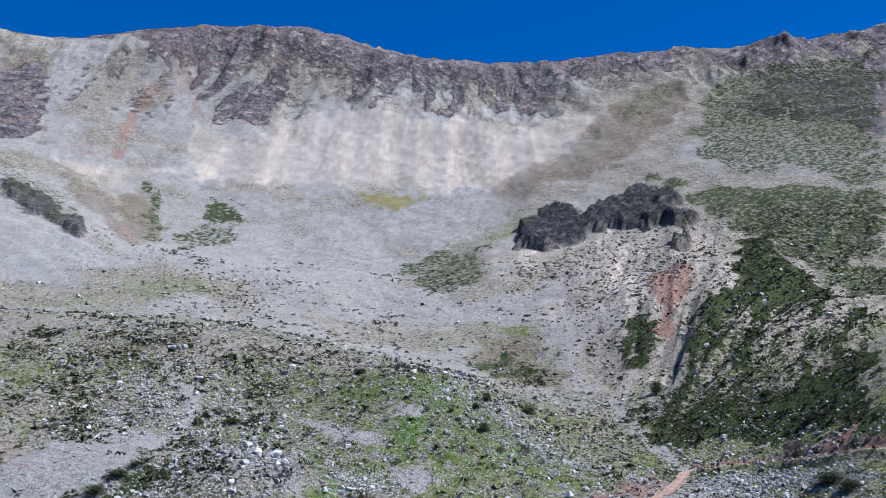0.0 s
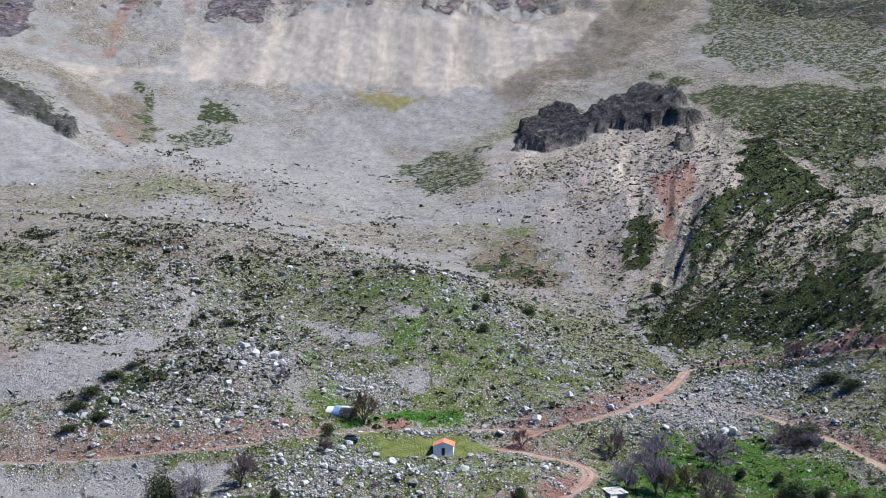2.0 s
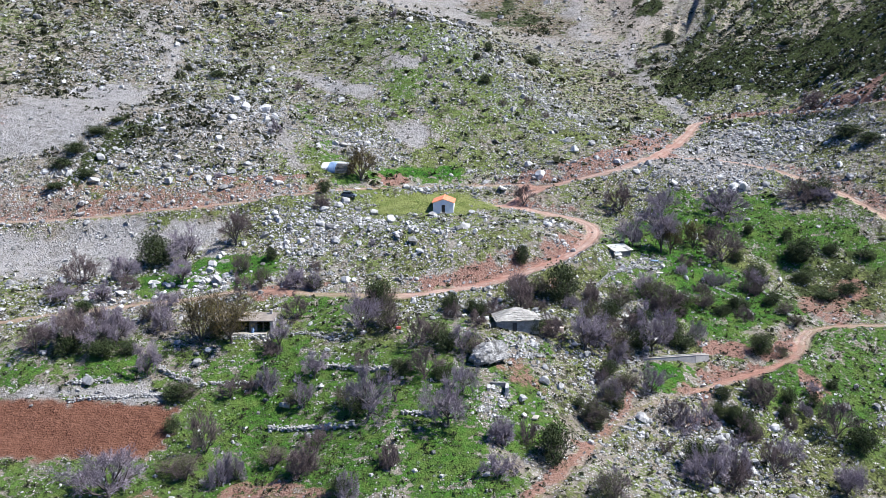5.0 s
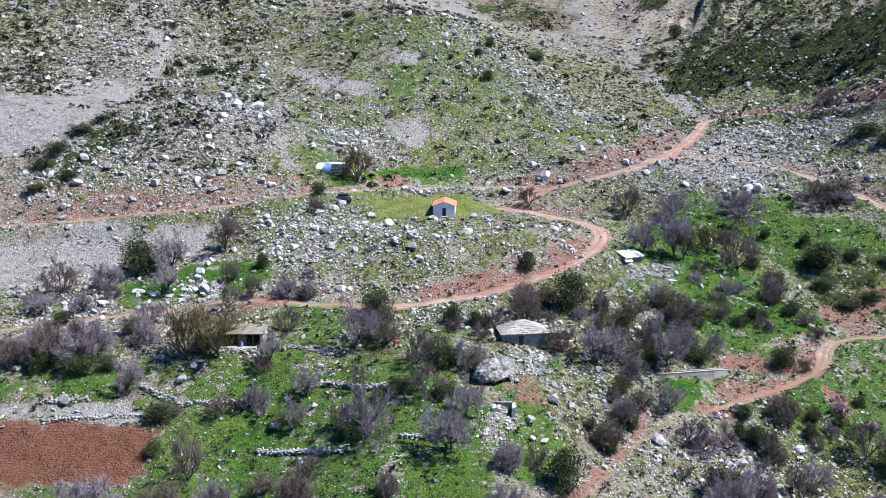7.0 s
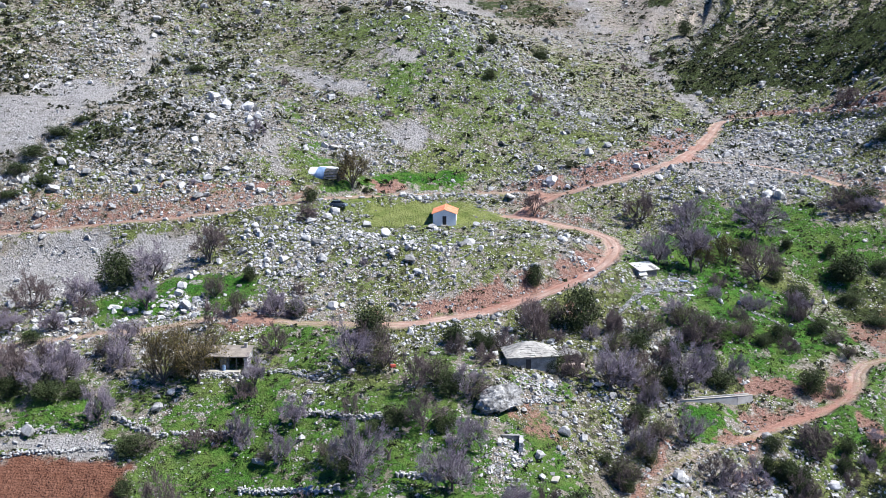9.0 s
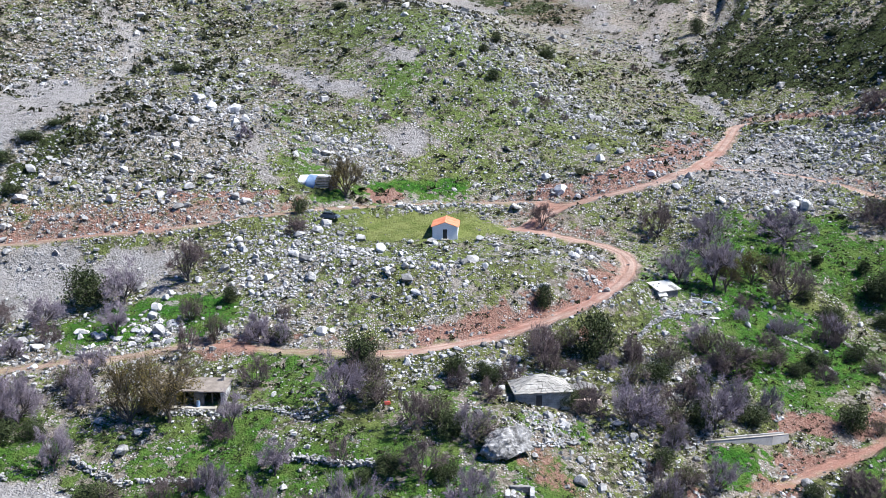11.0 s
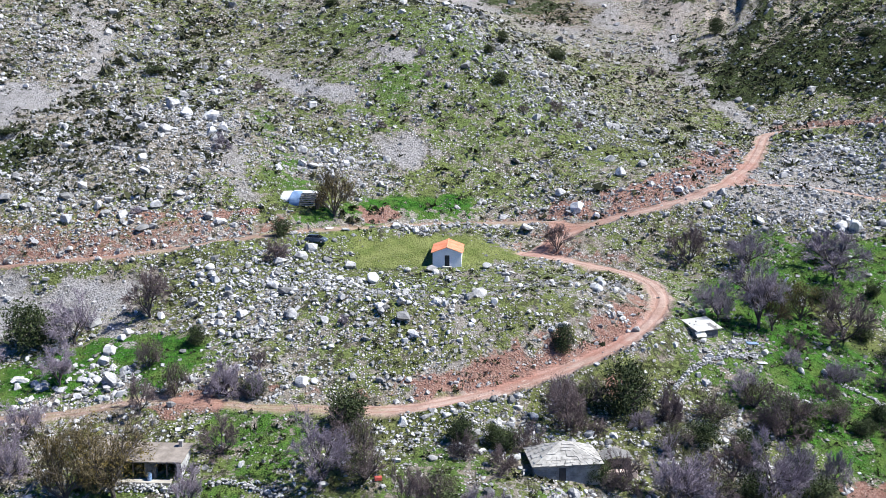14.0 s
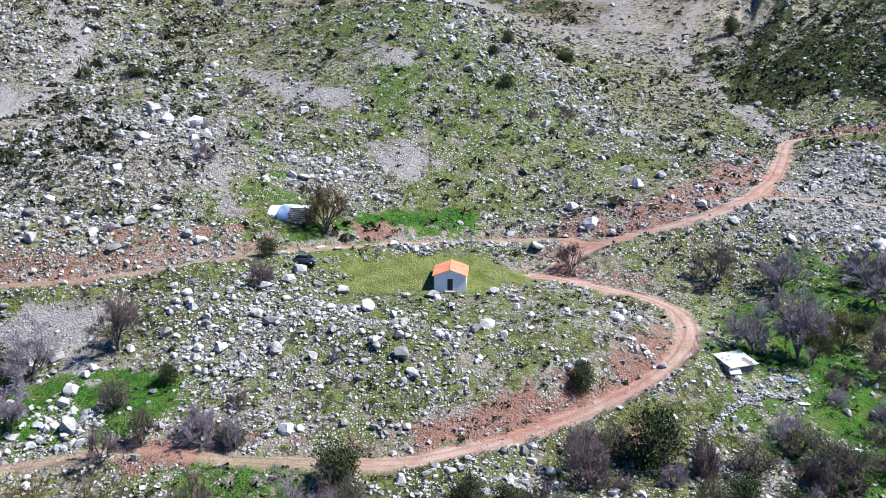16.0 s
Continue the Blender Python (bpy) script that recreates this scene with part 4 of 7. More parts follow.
BARE_BUSHES_B = (
    (-23.6, -99.4, 3.6, 4.1), (65.3, -72.9, 2.7, 2.7), (-6.2, 77.7, 2.4, 2.4), (18.6, 63.1, 2.3, 2.3), (6.2, 59, 1.9, 2.3),
    (67.4, 144.7, 2.9, 2.9), (32.5, 62.1, 2, 2), (-60.6, 10.4, 1.4, 2.7), (-47.1, 69.9, 2.7, 2.3), (-18.9, 128.5, 3.2, 2.8),
    (79.7, 153.8, 2.6, 2.6), (-15.3, 51.4, 1.6, 2.2), (-4.4, 69.7, 1.7, 2), (56.2, 162.2, 2, 2.2),
)
BARE_BUSHES = BARE_BUSHES_A + BARE_BUSHES_B
BUDDING_BUSHES = (
    (-39.9, -41.5, 4.8, 3.7), (-45.8, -33.4, 4.5, 4.5), (-10.7, -62.2, 4.8, 4.3), (-18.1, -82.3, 3.4, 3), (27, -81.8, 5.1, 4.4),
    (-8.2, -76.1, 2.2, 2.2), (-42.5, -97.4, 3.7, 4.6),
)
EVERGREEN_BUSHES_A = (
    (-68.6, -22, 7.1, 7.3), (-14.5, -49.6, 5.6, 5.3), (0, -69.9, 3.5, 4.6), (25.7, -41.3, 7.5, 6.5), (89.5, -10.9, 5.6, 7.5),
    (65.9, -52.1, 4.1, 4.3), (53.1, -75.1, 3.2, 2.3), (-32, 6.8, 3.2, 3.5), (17.9, -29.3, 4.1, 3.2), (87.3, -4.7, 2.8, 2.8),
    (62.3, -38.8, 2, 2), (77.9, -2.2, 2.6, 2.6), (51.7, -41.5, 2.7, 2.7), (-9.1, -75.9, 1.9, 2.6), (18.1, -97, 6.5, 5.4),
    (56, -75.2, 2.9, 2.9), (32.4, 112.3, 3.8, 4.6), (15.6, 96.6, 3.3, 2.9), (13.7, 71.7, 3, 3.4), (11.5, 84.4, 2.4, 2.4),
    (96.7, 175.3, 5.9, 5.9), (-93.2, 30.3, 1.7, 4.4), (-96.8, 24, 2.3, 5.7), (-99.8, 15.8, 2.5, 5.8),
)
EVERGREEN_BUSHES_B = (
    (-101.9, 9.6, 2.7, 5.4), (-94.1, 6.7, 1.9, 4), (-101, 2.3, 2.1, 4.4), (-75.7, 78.2, 2.1, 5.8), (-34.3, 123.3, 2, 5.1),
    (136.2, 97.6, 3.3, 3.7), (133.9, 136.9, 2.9, 4.1), (121.9, 157, 3, 3.5), (2.3, 77.8, 1.5, 1.7), (23.1, 58.1, 1.6, 1.6),
)
EVERGREEN_BUSHES = EVERGREEN_BUSHES_A + EVERGREEN_BUSHES_B
BUDDING_TREES = (
    (-48.1, -62, 9.6, 7.2), (-42.4, -61.6, 10.1, 10.4), (54.7, -16.4, 7.3, 5.5), (61.9, -10.4, 6.5, 5.6), (-22.8, 18, 9.2, 8.7),
)

# boulders: x, y, width
BOULDERS_A = (
    (24.5, 32, 3.4), (-18.4, -2.3, 3.2), (-13.3, -11.2, 3.4), (-9, -13.7, 1.7), (-11.2, -26.3, 2.1),
    (-19.8, -27.2, 1.9), (-25.5, -24.5, 2.7), (-34.2, -21.8, 2.8), (-30.8, -12.3, 2.3), (-30, -15.3, 1.5),
    (6.8, -2.7, 2.4), (10.3, -8.3, 1.8), (25.4, -15.2, 2.2), (26.4, -12.4, 1.8), (7.3, -24.2, 1.9),
    (-0.7, -25.1, 1.8), (4.4, -19.1, 1.5), (-18.3, -32.7, 1.2), (-6.9, -32, 1.5), (-2.6, -33.2, 1.5),
    (-0.3, -30.4, 1.1), (16.1, -28.3, 1.7), (18.1, -27.3, 2.4), (-6.6, -50, 1.7), (11.7, -45.3, 1.8),
    (-21.6, -40, 2.9), (-20, -39.1, 1.5), (-72.6, 5.6, 3.5), (-57.3, 12.4, 2.8), (-53.9, 16.9, 2.1),
    (-60.7, 51.1, 3.4), (-65.3, 54.9, 4.7),
)
BOULDERS_B = (
    (-62.5, 38.7, 3.4), (-54.1, 48.8, 4.6), (-50.5, 44, 3.3), (-51.2, 38.8, 2.8), (-67.2, 39, 3),
    (-10.6, 15, 2.3), (0.5, 18.2, 1.7), (3.4, 18.5, 1.3), (-8.5, 15.2, 1.6), (-6.5, 15.4, 1.9),
    (-4.4, 16.1, 1.5), (27.6, 25.7, 4.4), (31.2, 24, 2.4), (-54, 45.9, 2.4), (-44.4, -10.5, 1.8),
    (-42, -16.3, 1.5), (-37.5, -22.7, 1.8), (-36.6, -25.8, 1.9), (-30.2, -24.5, 1.5), (-21.5, -22.1, 1.3),
    (-16.8, -27.9, 1.1), (-15.6, -15.6, 1.2), (-6.7, -25, 1.4), (-4.6, -29.3, 1.2), (3.6, -28.1, 1.3),
    (10.5, -21.3, 1.2), (12.6, -25.3, 1.3), (16.1, -22.5, 1.1), (21.9, -14.5, 1.2), (-53.2, -29.3, 2.7),
    (-52.9, -24.7, 2.1), (-50.3, -38.4, 3.4),
)
BOULDERS_C = (
    (-46.3, -32.4, 1.8), (-48.2, -18.7, 2), (-54.3, -27.4, 1.6), (-52.8, -36.7, 1.8), (-20.6, -16.1, 1.7),
    (-23.7, -18.4, 1.3), (-35.2, -11.9, 1.6), (-38.1, -7, 1.6), (-42.8, -6, 2), (-44.1, -8.1, 1.8),
    (5.4, -24.3, 1), (-2.7, -28.4, 0.9), (-8.9, -28.7, 0.9), (-13.2, -23.1, 1.3), (12.1, -13.1, 1.4),
    (23.4, -37.3, 1), (25.8, -36.4, 1.3), (32.4, -28.7, 1.1), (50, 30.5, 3.3), (54.2, 23.5, 2.6),
    (38.6, 37.8, 3.5), (44.4, 32.9, 2.5), (-52.6, 41, 3.6), (-51.4, 46.9, 2.2), (-76.6, 0.8, 1.8),
    (-14.5, 33.6, 1.8), (-25.4, 41.1, 2.7), (-22.1, 37.4, 2.4), (-28.2, 38.7, 2.1), (-31.5, 34.2, 2.7),
    (-34.3, 39.1, 1.8), (-36.1, 30.1, 2),
)
BOULDERS_D = (
    (23.4, 84, 3.2), (38.6, 92, 2.5), (40.1, 99.9, 2.2), (8.4, 80.6, 2.4), (13.8, 73.4, 2.7),
    (25.9, 71.9, 3), (49.6, 51.9, 2.2), (-95.9, 109.2, 3.8), (-99.8, 82.3, 2.4), (-86.4, 64.5, 2.3),
    (-101.3, 60.4, 1.9), (-119.1, 88.6, 2.5), (-81.3, 90.6, 2.1), (-78.3, 52.5, 2.2), (18.2, -76.2, 2.3),
    (16.9, -79.5, 1.2), (-46.5, -64.6, 2.1), (82.6, 16.8, 4.2), (80.2, 17.9, 3.4), (98.8, 38.5, 2.1),
    (64, -5.4, 2), (60.8, -25.4, 1.6), (81.2, -18.4, 1.7), (69.5, -31.1, 1.4), (26.3, -70.5, 1.3),
    (13.6, -86.9, 1.5), (18.8, -71.5, 1.5), (8.4, -90.5, 1.1), (-22.6, -66.9, 1.3), (-27.3, -57.2, 1.4),
    (-69.3, -46, 1.5), (-78.3, -41.9, 2.4),
)
BOULDERS_E = (
    (-82.3, -40.1, 1.7), (-72.1, -42.8, 2.1), (-38.1, -38.7, 1.7), (-64.9, -36.7, 1.5), (26.7, -49, 1.4),
    (-25, -29.4, 1.6), (-17.6, -22.3, 1.9), (-38.1, -12.4, 2.2), (-35.1, -7.6, 1.8), (-41.1, -9.3, 2),
    (61.7, -75.2, 2.3), (65, -71.6, 1.8), (39.1, -44.7, 1.3), (38.3, -32.1, 1.6), (41.3, -28, 1.8),
    (103.5, 7.4, 2.7), (109.1, 53.6, 2.9), (101.3, 67.8, 2.4), (95.3, 75.2, 2.1), (113.9, 53.9, 3.2),
)
BOULDERS = BOULDERS_A + BOULDERS_B + BOULDERS_C + BOULDERS_D + BOULDERS_E


# ------------------------------------------------------------------ more materials
def random_tint(t, amount):
    info = t.nodes.new("ShaderNodeObjectInfo")
    return calc(t, "ADD", calc(t, "MULTIPLY", info.outputs["Random"], amount), 1 - amount / 2)


def limestone_material(name, low, high, per_island):
    m, t, bsdf = material(name)
    pos = t.nodes.new("ShaderNodeNewGeometry")
    where = pos.outputs["Position"]
    a, b = tex_noise(t, where, 0.9, 5, 0.65), tex_noise(t, where, 4.5, 5, 0.7)
    col = mix(t, ramp(t, a, 0.3, 0.7), low, high)
    col = mix(t, calc(t, "MULTIPLY", ramp(t, b, 0.52, 0.75), 0.75), col, (0.12, 0.115, 0.105))
    if per_island:
        tint = calc(t, "ADD", calc(t, "MULTIPLY", pos.outputs["Random Per Island"], 0.75), 0.36)
    else:
        tint = random_tint(t, 0.5)
    n = t.nodes.new("ShaderNodeVectorMath")
    n.operation = "SCALE"
    t.links.new(col, n.inputs[0])
    t.links.new(tint, n.inputs["Scale"])
    t.links.new(n.outputs[0], bsdf.inputs["Base Color"])
    bsdf.inputs["Roughness"].default_value = 0.9
    bump(t, calc(t, "ADD", a, b), bsdf, 0.7, 0.12)
    return m


def leaf_material(name, low, high, per_island=True, rough=0.75):
    m, t, bsdf = material(name)
    geo = t.nodes.new("ShaderNodeNewGeometry")
    col = mix(t, geo.outputs["Random Per Island"], low, high)
    big = tex_noise(t, geo.outputs["Position"], 0.6, 3)
    col = mix(t, calc(t, "MULTIPLY", ramp(t, big, 0.35, 0.7), 0.5), col, [c * 0.6 for c in low])
    t.links.new(col, bsdf.inputs["Base Color"])
    bsdf.inputs["Roughness"].default_value = rough
    bsdf.inputs["Specular IOR Level"].default_value = 0.2
    return m


LIMESTONE = limestone_material("limestone", (0.30, 0.297, 0.293), (0.58, 0.575, 0.57), False)
LOOSE_STONE = limestone_material("loose_limestone", (0.30, 0.295, 0.288), (0.58, 0.572, 0.56), True)
DARK_STONE = limestone_material("weathered_dark_stone", (0.16, 0.155, 0.15), (0.30, 0.29, 0.275), False)
BARK = plain_material("grey_brown_bark", (0.055, 0.045, 0.042), (0.11, 0.09, 0.08), 3.0, 0.9, 0.03)
TWIGS = leaf_material("purple_grey_twigs", (0.15, 0.125, 0.15), (0.38, 0.325, 0.375))
TWIGS_BROWN = leaf_material("brown_twigs", (0.085, 0.064, 0.064), (0.23, 0.175, 0.17))
TWIGS_OLIVE = leaf_material("olive_brown_twigs", (0.05, 0.042, 0.024), (0.15, 0.118, 0.062))
BUDS = leaf_material("olive_buds", (0.075, 0.058, 0.014), (0.18, 0.135, 0.036))
BUD_GREEN = leaf_material("olive_green_buds", (0.055, 0.066, 0.026), (0.13, 0.14, 0.062))
NEEDLES = leaf_material("dark_evergreen_leaves", (0.022, 0.033, 0.012), (0.075, 0.098, 0.036))
SCRUB = leaf_material("low_scrub_leaves", (0.018, 0.022, 0.010), (0.06, 0.064, 0.026))
CONCRETE = plain_material("pale_concrete", (0.29, 0.265, 0.225), (0.44, 0.405, 0.35), 0.9, 0.9, 0.02)
CONCRETE_GREY = plain_material("grey_concrete", (0.30, 0.29, 0.28), (0.42, 0.405, 0.39), 0.8, 0.9, 0.02)
SLATE = plain_material("grey_stone_slabs", (0.24, 0.228, 0.205), (0.42, 0.40, 0.365), 1.2, 0.9, 0.04)
OLD_WOOD = plain_material("weathered_wood", (0.14, 0.11, 0.09), (0.26, 0.22, 0.18), 2.0, 0.85, 0.01)
ROOF_SLAB = plain_material("brown_grey_roof_slab", (0.165, 0.14, 0.115), (0.285, 0.245, 0.21), 0.7, 0.9, 0.03)
SHEET_METAL = plain_material("bleached_sheet_roof", (0.74, 0.73, 0.70), (0.84, 0.83, 0.80), 1.0, 0.6, 0.01)
TARP_WHITE = plain_material("white_sheet", (0.62, 0.63, 0.65), (0.80, 0.80, 0.80), 1.0, 0.6, 0.02)
TARP_BLUE = plain_material("blue_sheet", (0.12, 0.20, 0.34), (0.24, 0.34, 0.50), 1.0, 0.5, 0.02)
RED_PAINT = plain_material("red_plastic", (0.35, 0.05, 0.04), (0.50, 0.09, 0.06), 1.0, 0.5, 0.0)
CAR_PAINT = plain_material("blue_grey_car_paint", (0.075, 0.105, 0.15), (0.10, 0.135, 0.19), 0.5, 0.3, 0.0, 0.3)
CAR_GLASS = plain_material("dark_car_glass", (0.02, 0.025, 0.03), (0.03, 0.035, 0.04), 0.5, 0.08, 0.0)
TYRE = plain_material("black_rubber", (0.012, 0.012, 0.012), (0.03, 0.03, 0.03), 5, 0.8, 0.0)
SILVER = plain_material("silver_metal", (0.5, 0.5, 0.52), (0.62, 0.62, 0.64), 3, 0.35, 0.0, 0.9)
LAMP_GLASS = plain_material("clear_lamp_glass", (0.6, 0.62, 0.65), (0.75, 0.76, 0.78), 3, 0.15, 0.0)
# very dark plaster for the floor of the long hut
INSIDE = plain_material("dark_plaster", (0.05, 0.045, 0.04), (0.09, 0.08, 0.07), 1, 0.9, 0.02)


# ------------------------------------------------------------------ chapel
def build_chapel():
    px, py = -0.1, 2.9
    top = thing("chapel", pose(px, py, -1.40, 0, 0, -3), "small whitewashed chapel with an orange tiled gable roof on grass", "chapel")
    w, l, h, rise, thick = 2.65, 3.9, 2.55, 0.95, 0.28
    # front wall with a real doorway and a gable
    bm = bmesh.new()
    outline = [(-w, -0.7), (-0.45, -0.7), (-0.45, 2.02), (0.45, 2.02), (0.45, -0.7), (w, -0.7), (w, h), (0, h + rise), (-w, h)]
    ring = [bm.verts.new((x, -l, z)) for x, z in outline]
    face = bm.faces.new(ring)
    made = bmesh.ops.extrude_face_region(bm, geom=[face])
    bmesh.ops.translate(bm, vec=(0, thick, 0), verts=[v for v in made["geom"] if isinstance(v, bmesh.types.BMVert)])
    bmesh.ops.recalc_face_normals(bm, faces=bm.faces)
    front = part("front_wall", bm, WHITEWASH, top)
    bm = bmesh.new()
    outline = [(-w, -0.7), (w, -0.7), (w, h), (0, h + rise), (-w, h)]
    face = bm.faces.new([bm.verts.new((x, l - thick, z)) for x, z in outline])
    made = bmesh.ops.extrude_face_region(bm, geom=[face])
    bmesh.ops.translate(bm, vec=(0, thick, 0), verts=[v for v in made["geom"] if isinstance(v, bmesh.types.BMVert)])
    bmesh.ops.recalc_face_normals(bm, faces=bm.faces)
    part("back_wall", bm, WHITEWASH, top)
    for side in (-1, 1):
        bm = bmesh.new()
        xs = sorted((side * w, side * (w - thick)))
        box(bm, xs[0], xs[1], -l + thick + 0.003, l - thick - 0.003, -0.7, h)
        part("side_wall", bm, WHITEWASH, top)
        # tiled slope: ribs of tiles run down it, each course a small step
        bm = bmesh.new()
        ribs, courses = 66, 9
        over, eave = 0.22, 0.32
        slope = math.atan2(rise, w)
        run = (w + eave) / math.cos(slope)
        grid = []
        for j in range(courses * 2 + 1):
            s = run * (j // 2 + (j % 2) * 0.96) / courses if j < courses * 2 else run
            lift = 0.025 * (j % 2)
            row = []
            for k in range(ribs * 2 + 1):
                y = -l - over + (2 * l + 2 * over) * k / (ribs * 2)
                z = h + rise + 0.10 - s * math.sin(slope) + lift + 0.035 * (1 if k % 2 else -1)
                row.append(bm.verts.new((side * s * math.cos(slope), y, z)))
            grid.append(row)
        for a, b in zip(grid[:-1], grid[1:]):
            for k in range(ribs * 2):
                bm.faces.new((a[k], a[k + 1], b[k + 1], b[k]))
        bmesh.ops.recalc_face_normals(bm, faces=bm.faces)
        made = bmesh.ops.solidify(bm, geom=bm.faces[:], thickness=0.07)
        part("roof_slope", bm, ROOF_TILE, top)
    bm = bmesh.new()
    for k in range(22):
        y = -l - 0.24 + (2 * l + 0.48) * k / 22
        box(bm, -0.13, 0.13, y, y + 0.34, h + rise + 0.10, h + rise + 0.19 + 0.01 * (k % 2), 0.03)
    part("ridge_tiles", bm, ROOF_TILE, top)
    bm = bmesh.new()
    box(bm, -0.44, 0.44, -l + 0.16, -l + 0.22, 0.0, 2.01)
    for k in (-0.22, 0.0, 0.22):
        box(bm, k - 0.012, k + 0.012, -l + 0.150, -l + 0.158, 0.05, 1.96)
    door = part("door", bm, DARK_WOOD, top, "dark closed wooden door")
    bm = bmesh.new()
    bmesh.ops.create_uvsphere(bm, u_segments=8, v_segments=6, radius=0.035, matrix=Matrix.Translation((0.34, -l + 0.12, 1.0)))
    part("handle", bm, SILVER, door, "metal door handle")
    bm = bmesh.new()
    box(bm, -0.85, 0.85, -l - 0.75, -l - 0.005, -0.5, 0.02, 0.04)
    part("doorstep", bm, CONCRETE, top, "pale concrete step")


build_chapel()


# ------------------------------------------------------------------ parked car
def build_car(x, y, turn):
    top = thing("car", pose(x, y, ground(x, y) - 0.02, 0, 0, turn), "blue-grey hatchback car parked beside the dirt track", "car")
    side = [(-2.0, 0.45), (-2.02, 0.80), (-1.92, 0.98), (-1.05, 1.02), (1.05, 0.98), (1.75, 0.86), (2.0, 0.66), (2.02, 0.36), (1.6, 0.26), (-1.6, 0.26)]
    bm = bmesh.new()
    rings = []
    for yy, inset in ((-0.86, 0.06), (-0.80, 0.0), (0.80, 0.0), (0.86, 0.06)):
        rings.append([bm.verts.new((px * (1 - inset * 0.2), yy, 0.62 + (pz - 0.62) * (1 - inset))) for px, pz in side])
    for a, b in zip(rings[:-1], rings[1:]):
        for k in range(len(side)):
            bm.faces.new((a[k], a[(k + 1) % len(side)], b[(k + 1) % len(side)], b[k]))
    bm.faces.new(rings[0])
    bm.faces.new(rings[-1][::-1])
    bmesh.ops.recalc_face_normals(bm, faces=bm.faces)
    body = part("body", bm, CAR_PAINT, top)
    # cabin: roof over slanted glass
    low = [(-1.85, 0.99), (1.15, 0.97)]
    high = [(-1.35, 1.46), (0.30, 1.46)]
    bm = bmesh.new()
    box(bm, -1.36, 0.32, -0.62, 0.62, 1.44, 1.50, 0.02)
    part("roof", bm, CAR_PAINT, top)

    def pane(name, pts):
        b = bmesh.new()
        face = b.faces.new([b.verts.new(p) for p in pts])
        bmesh.ops.solidify(b, geom=[face], thickness=0.03)
        part(name, b, CAR_GLASS, top, "dark tinted glass")

    pane("windscreen", ((1.18, -0.72, 0.98), (1.18, 0.72, 0.98), (0.32, 0.60, 1.45), (0.32, -0.60, 1.45)))
    pane("rear_window", ((-1.88, 0.70, 1.0), (-1.88, -0.70, 1.0), (-1.38, -0.58, 1.45), (-1.38, 0.58, 1.45)))
    for s in (-1, 1):
        pane("side_window", ((-1.80, s * 0.78, 1.0), (1.10, s * 0.78, 0.99), (0.28, s * 0.61, 1.45), (-1.34, s * 0.61, 1.45)))
        b = bmesh.new()
        box(b, -0.42, -0.34, s * 0.70 - 0.03, s * 0.70 + 0.03, 1.0, 1.45)
        part("door_pillar", b, CAR_PAINT, top)
        b = bmesh.new()
        box(b, 1.86, 2.0, s * 0.62 - 0.17, s * 0.62 + 0.17, 0.62, 0.76, 0.03)
        part("headlight", b, LAMP_GLASS, top, "clear glass headlight")
        b = bmesh.new()
        box(b, -2.03, -1.93, s * 0.70 - 0.09, s * 0.70 + 0.09, 0.70, 0.95, 0.02)
        part("tail_light", b, RED_PAINT, top, "red tail light")
        b = bmesh.new()
        box(b, 0.88, 1.02, s * 0.90 - 0.08, s * 0.90 + 0.08, 0.98, 1.10, 0.02)
        part("wing_mirror", b, CAR_PAINT, top)
        for xx in (-1.25, 1.28):
            b = bmesh.new()
            bmesh.ops.create_cone(b, cap_ends=True, segments=18, radius1=0.31, radius2=0.31, depth=0.2, matrix=pose(xx, s * 0.80, 0.31, 90))
            wheel = part("wheel", b, TYRE, top, "black rubber tyre")
            b = bmesh.new()
            bmesh.ops.create_cone(b, cap_ends=True, segments=12, radius1=0.19, radius2=0.16, depth=0.05, matrix=pose(xx, s * 0.905, 0.31, 90))
            part("rim", b, SILVER, wheel, "silver wheel rim")
    b = bmesh.new()
    box(b, 1.9, 2.06, -0.84, 0.84, 0.30, 0.52, 0.05)
    part("bumper", b, CAR_PAINT, top)


build_car(-25.2, 6.4, -14)


# ------------------------------------------------------------------ boulders and stones
def stone_mesh(name, seed, detail, mat, flat=0.72):
    rng = random.Random(seed)
    bm = bmesh.new()
    bmesh.ops.create_icosphere(bm, subdivisions=detail, radius=0.5)
    planes = []
    for _ in range(9):
        n = Vector((rng.gauss(0, 1), rng.gauss(0, 1), rng.gauss(0, 0.9))).normalized()
        planes.append((n, rng.uniform(0.19, 0.40)))
    for v in bm.verts:
        p = v.co.copy()
        for n, d in planes:
            over = p.dot(n) - d
            if over > 0:
                p -= n * over * 0.99
        p += Vector([0.012 * noise.noise(p * 5 + Vector((seed, k * 7.0, 0))) for k in range(3)])
        v.co = Vector((p.x * 1.25, p.y * 1.1, p.z * 1.25 * flat))
    me = bpy.data.meshes.new(name)
    bm.to_mesh(me)
    bm.free()
    me.materials.append(mat)
    return me


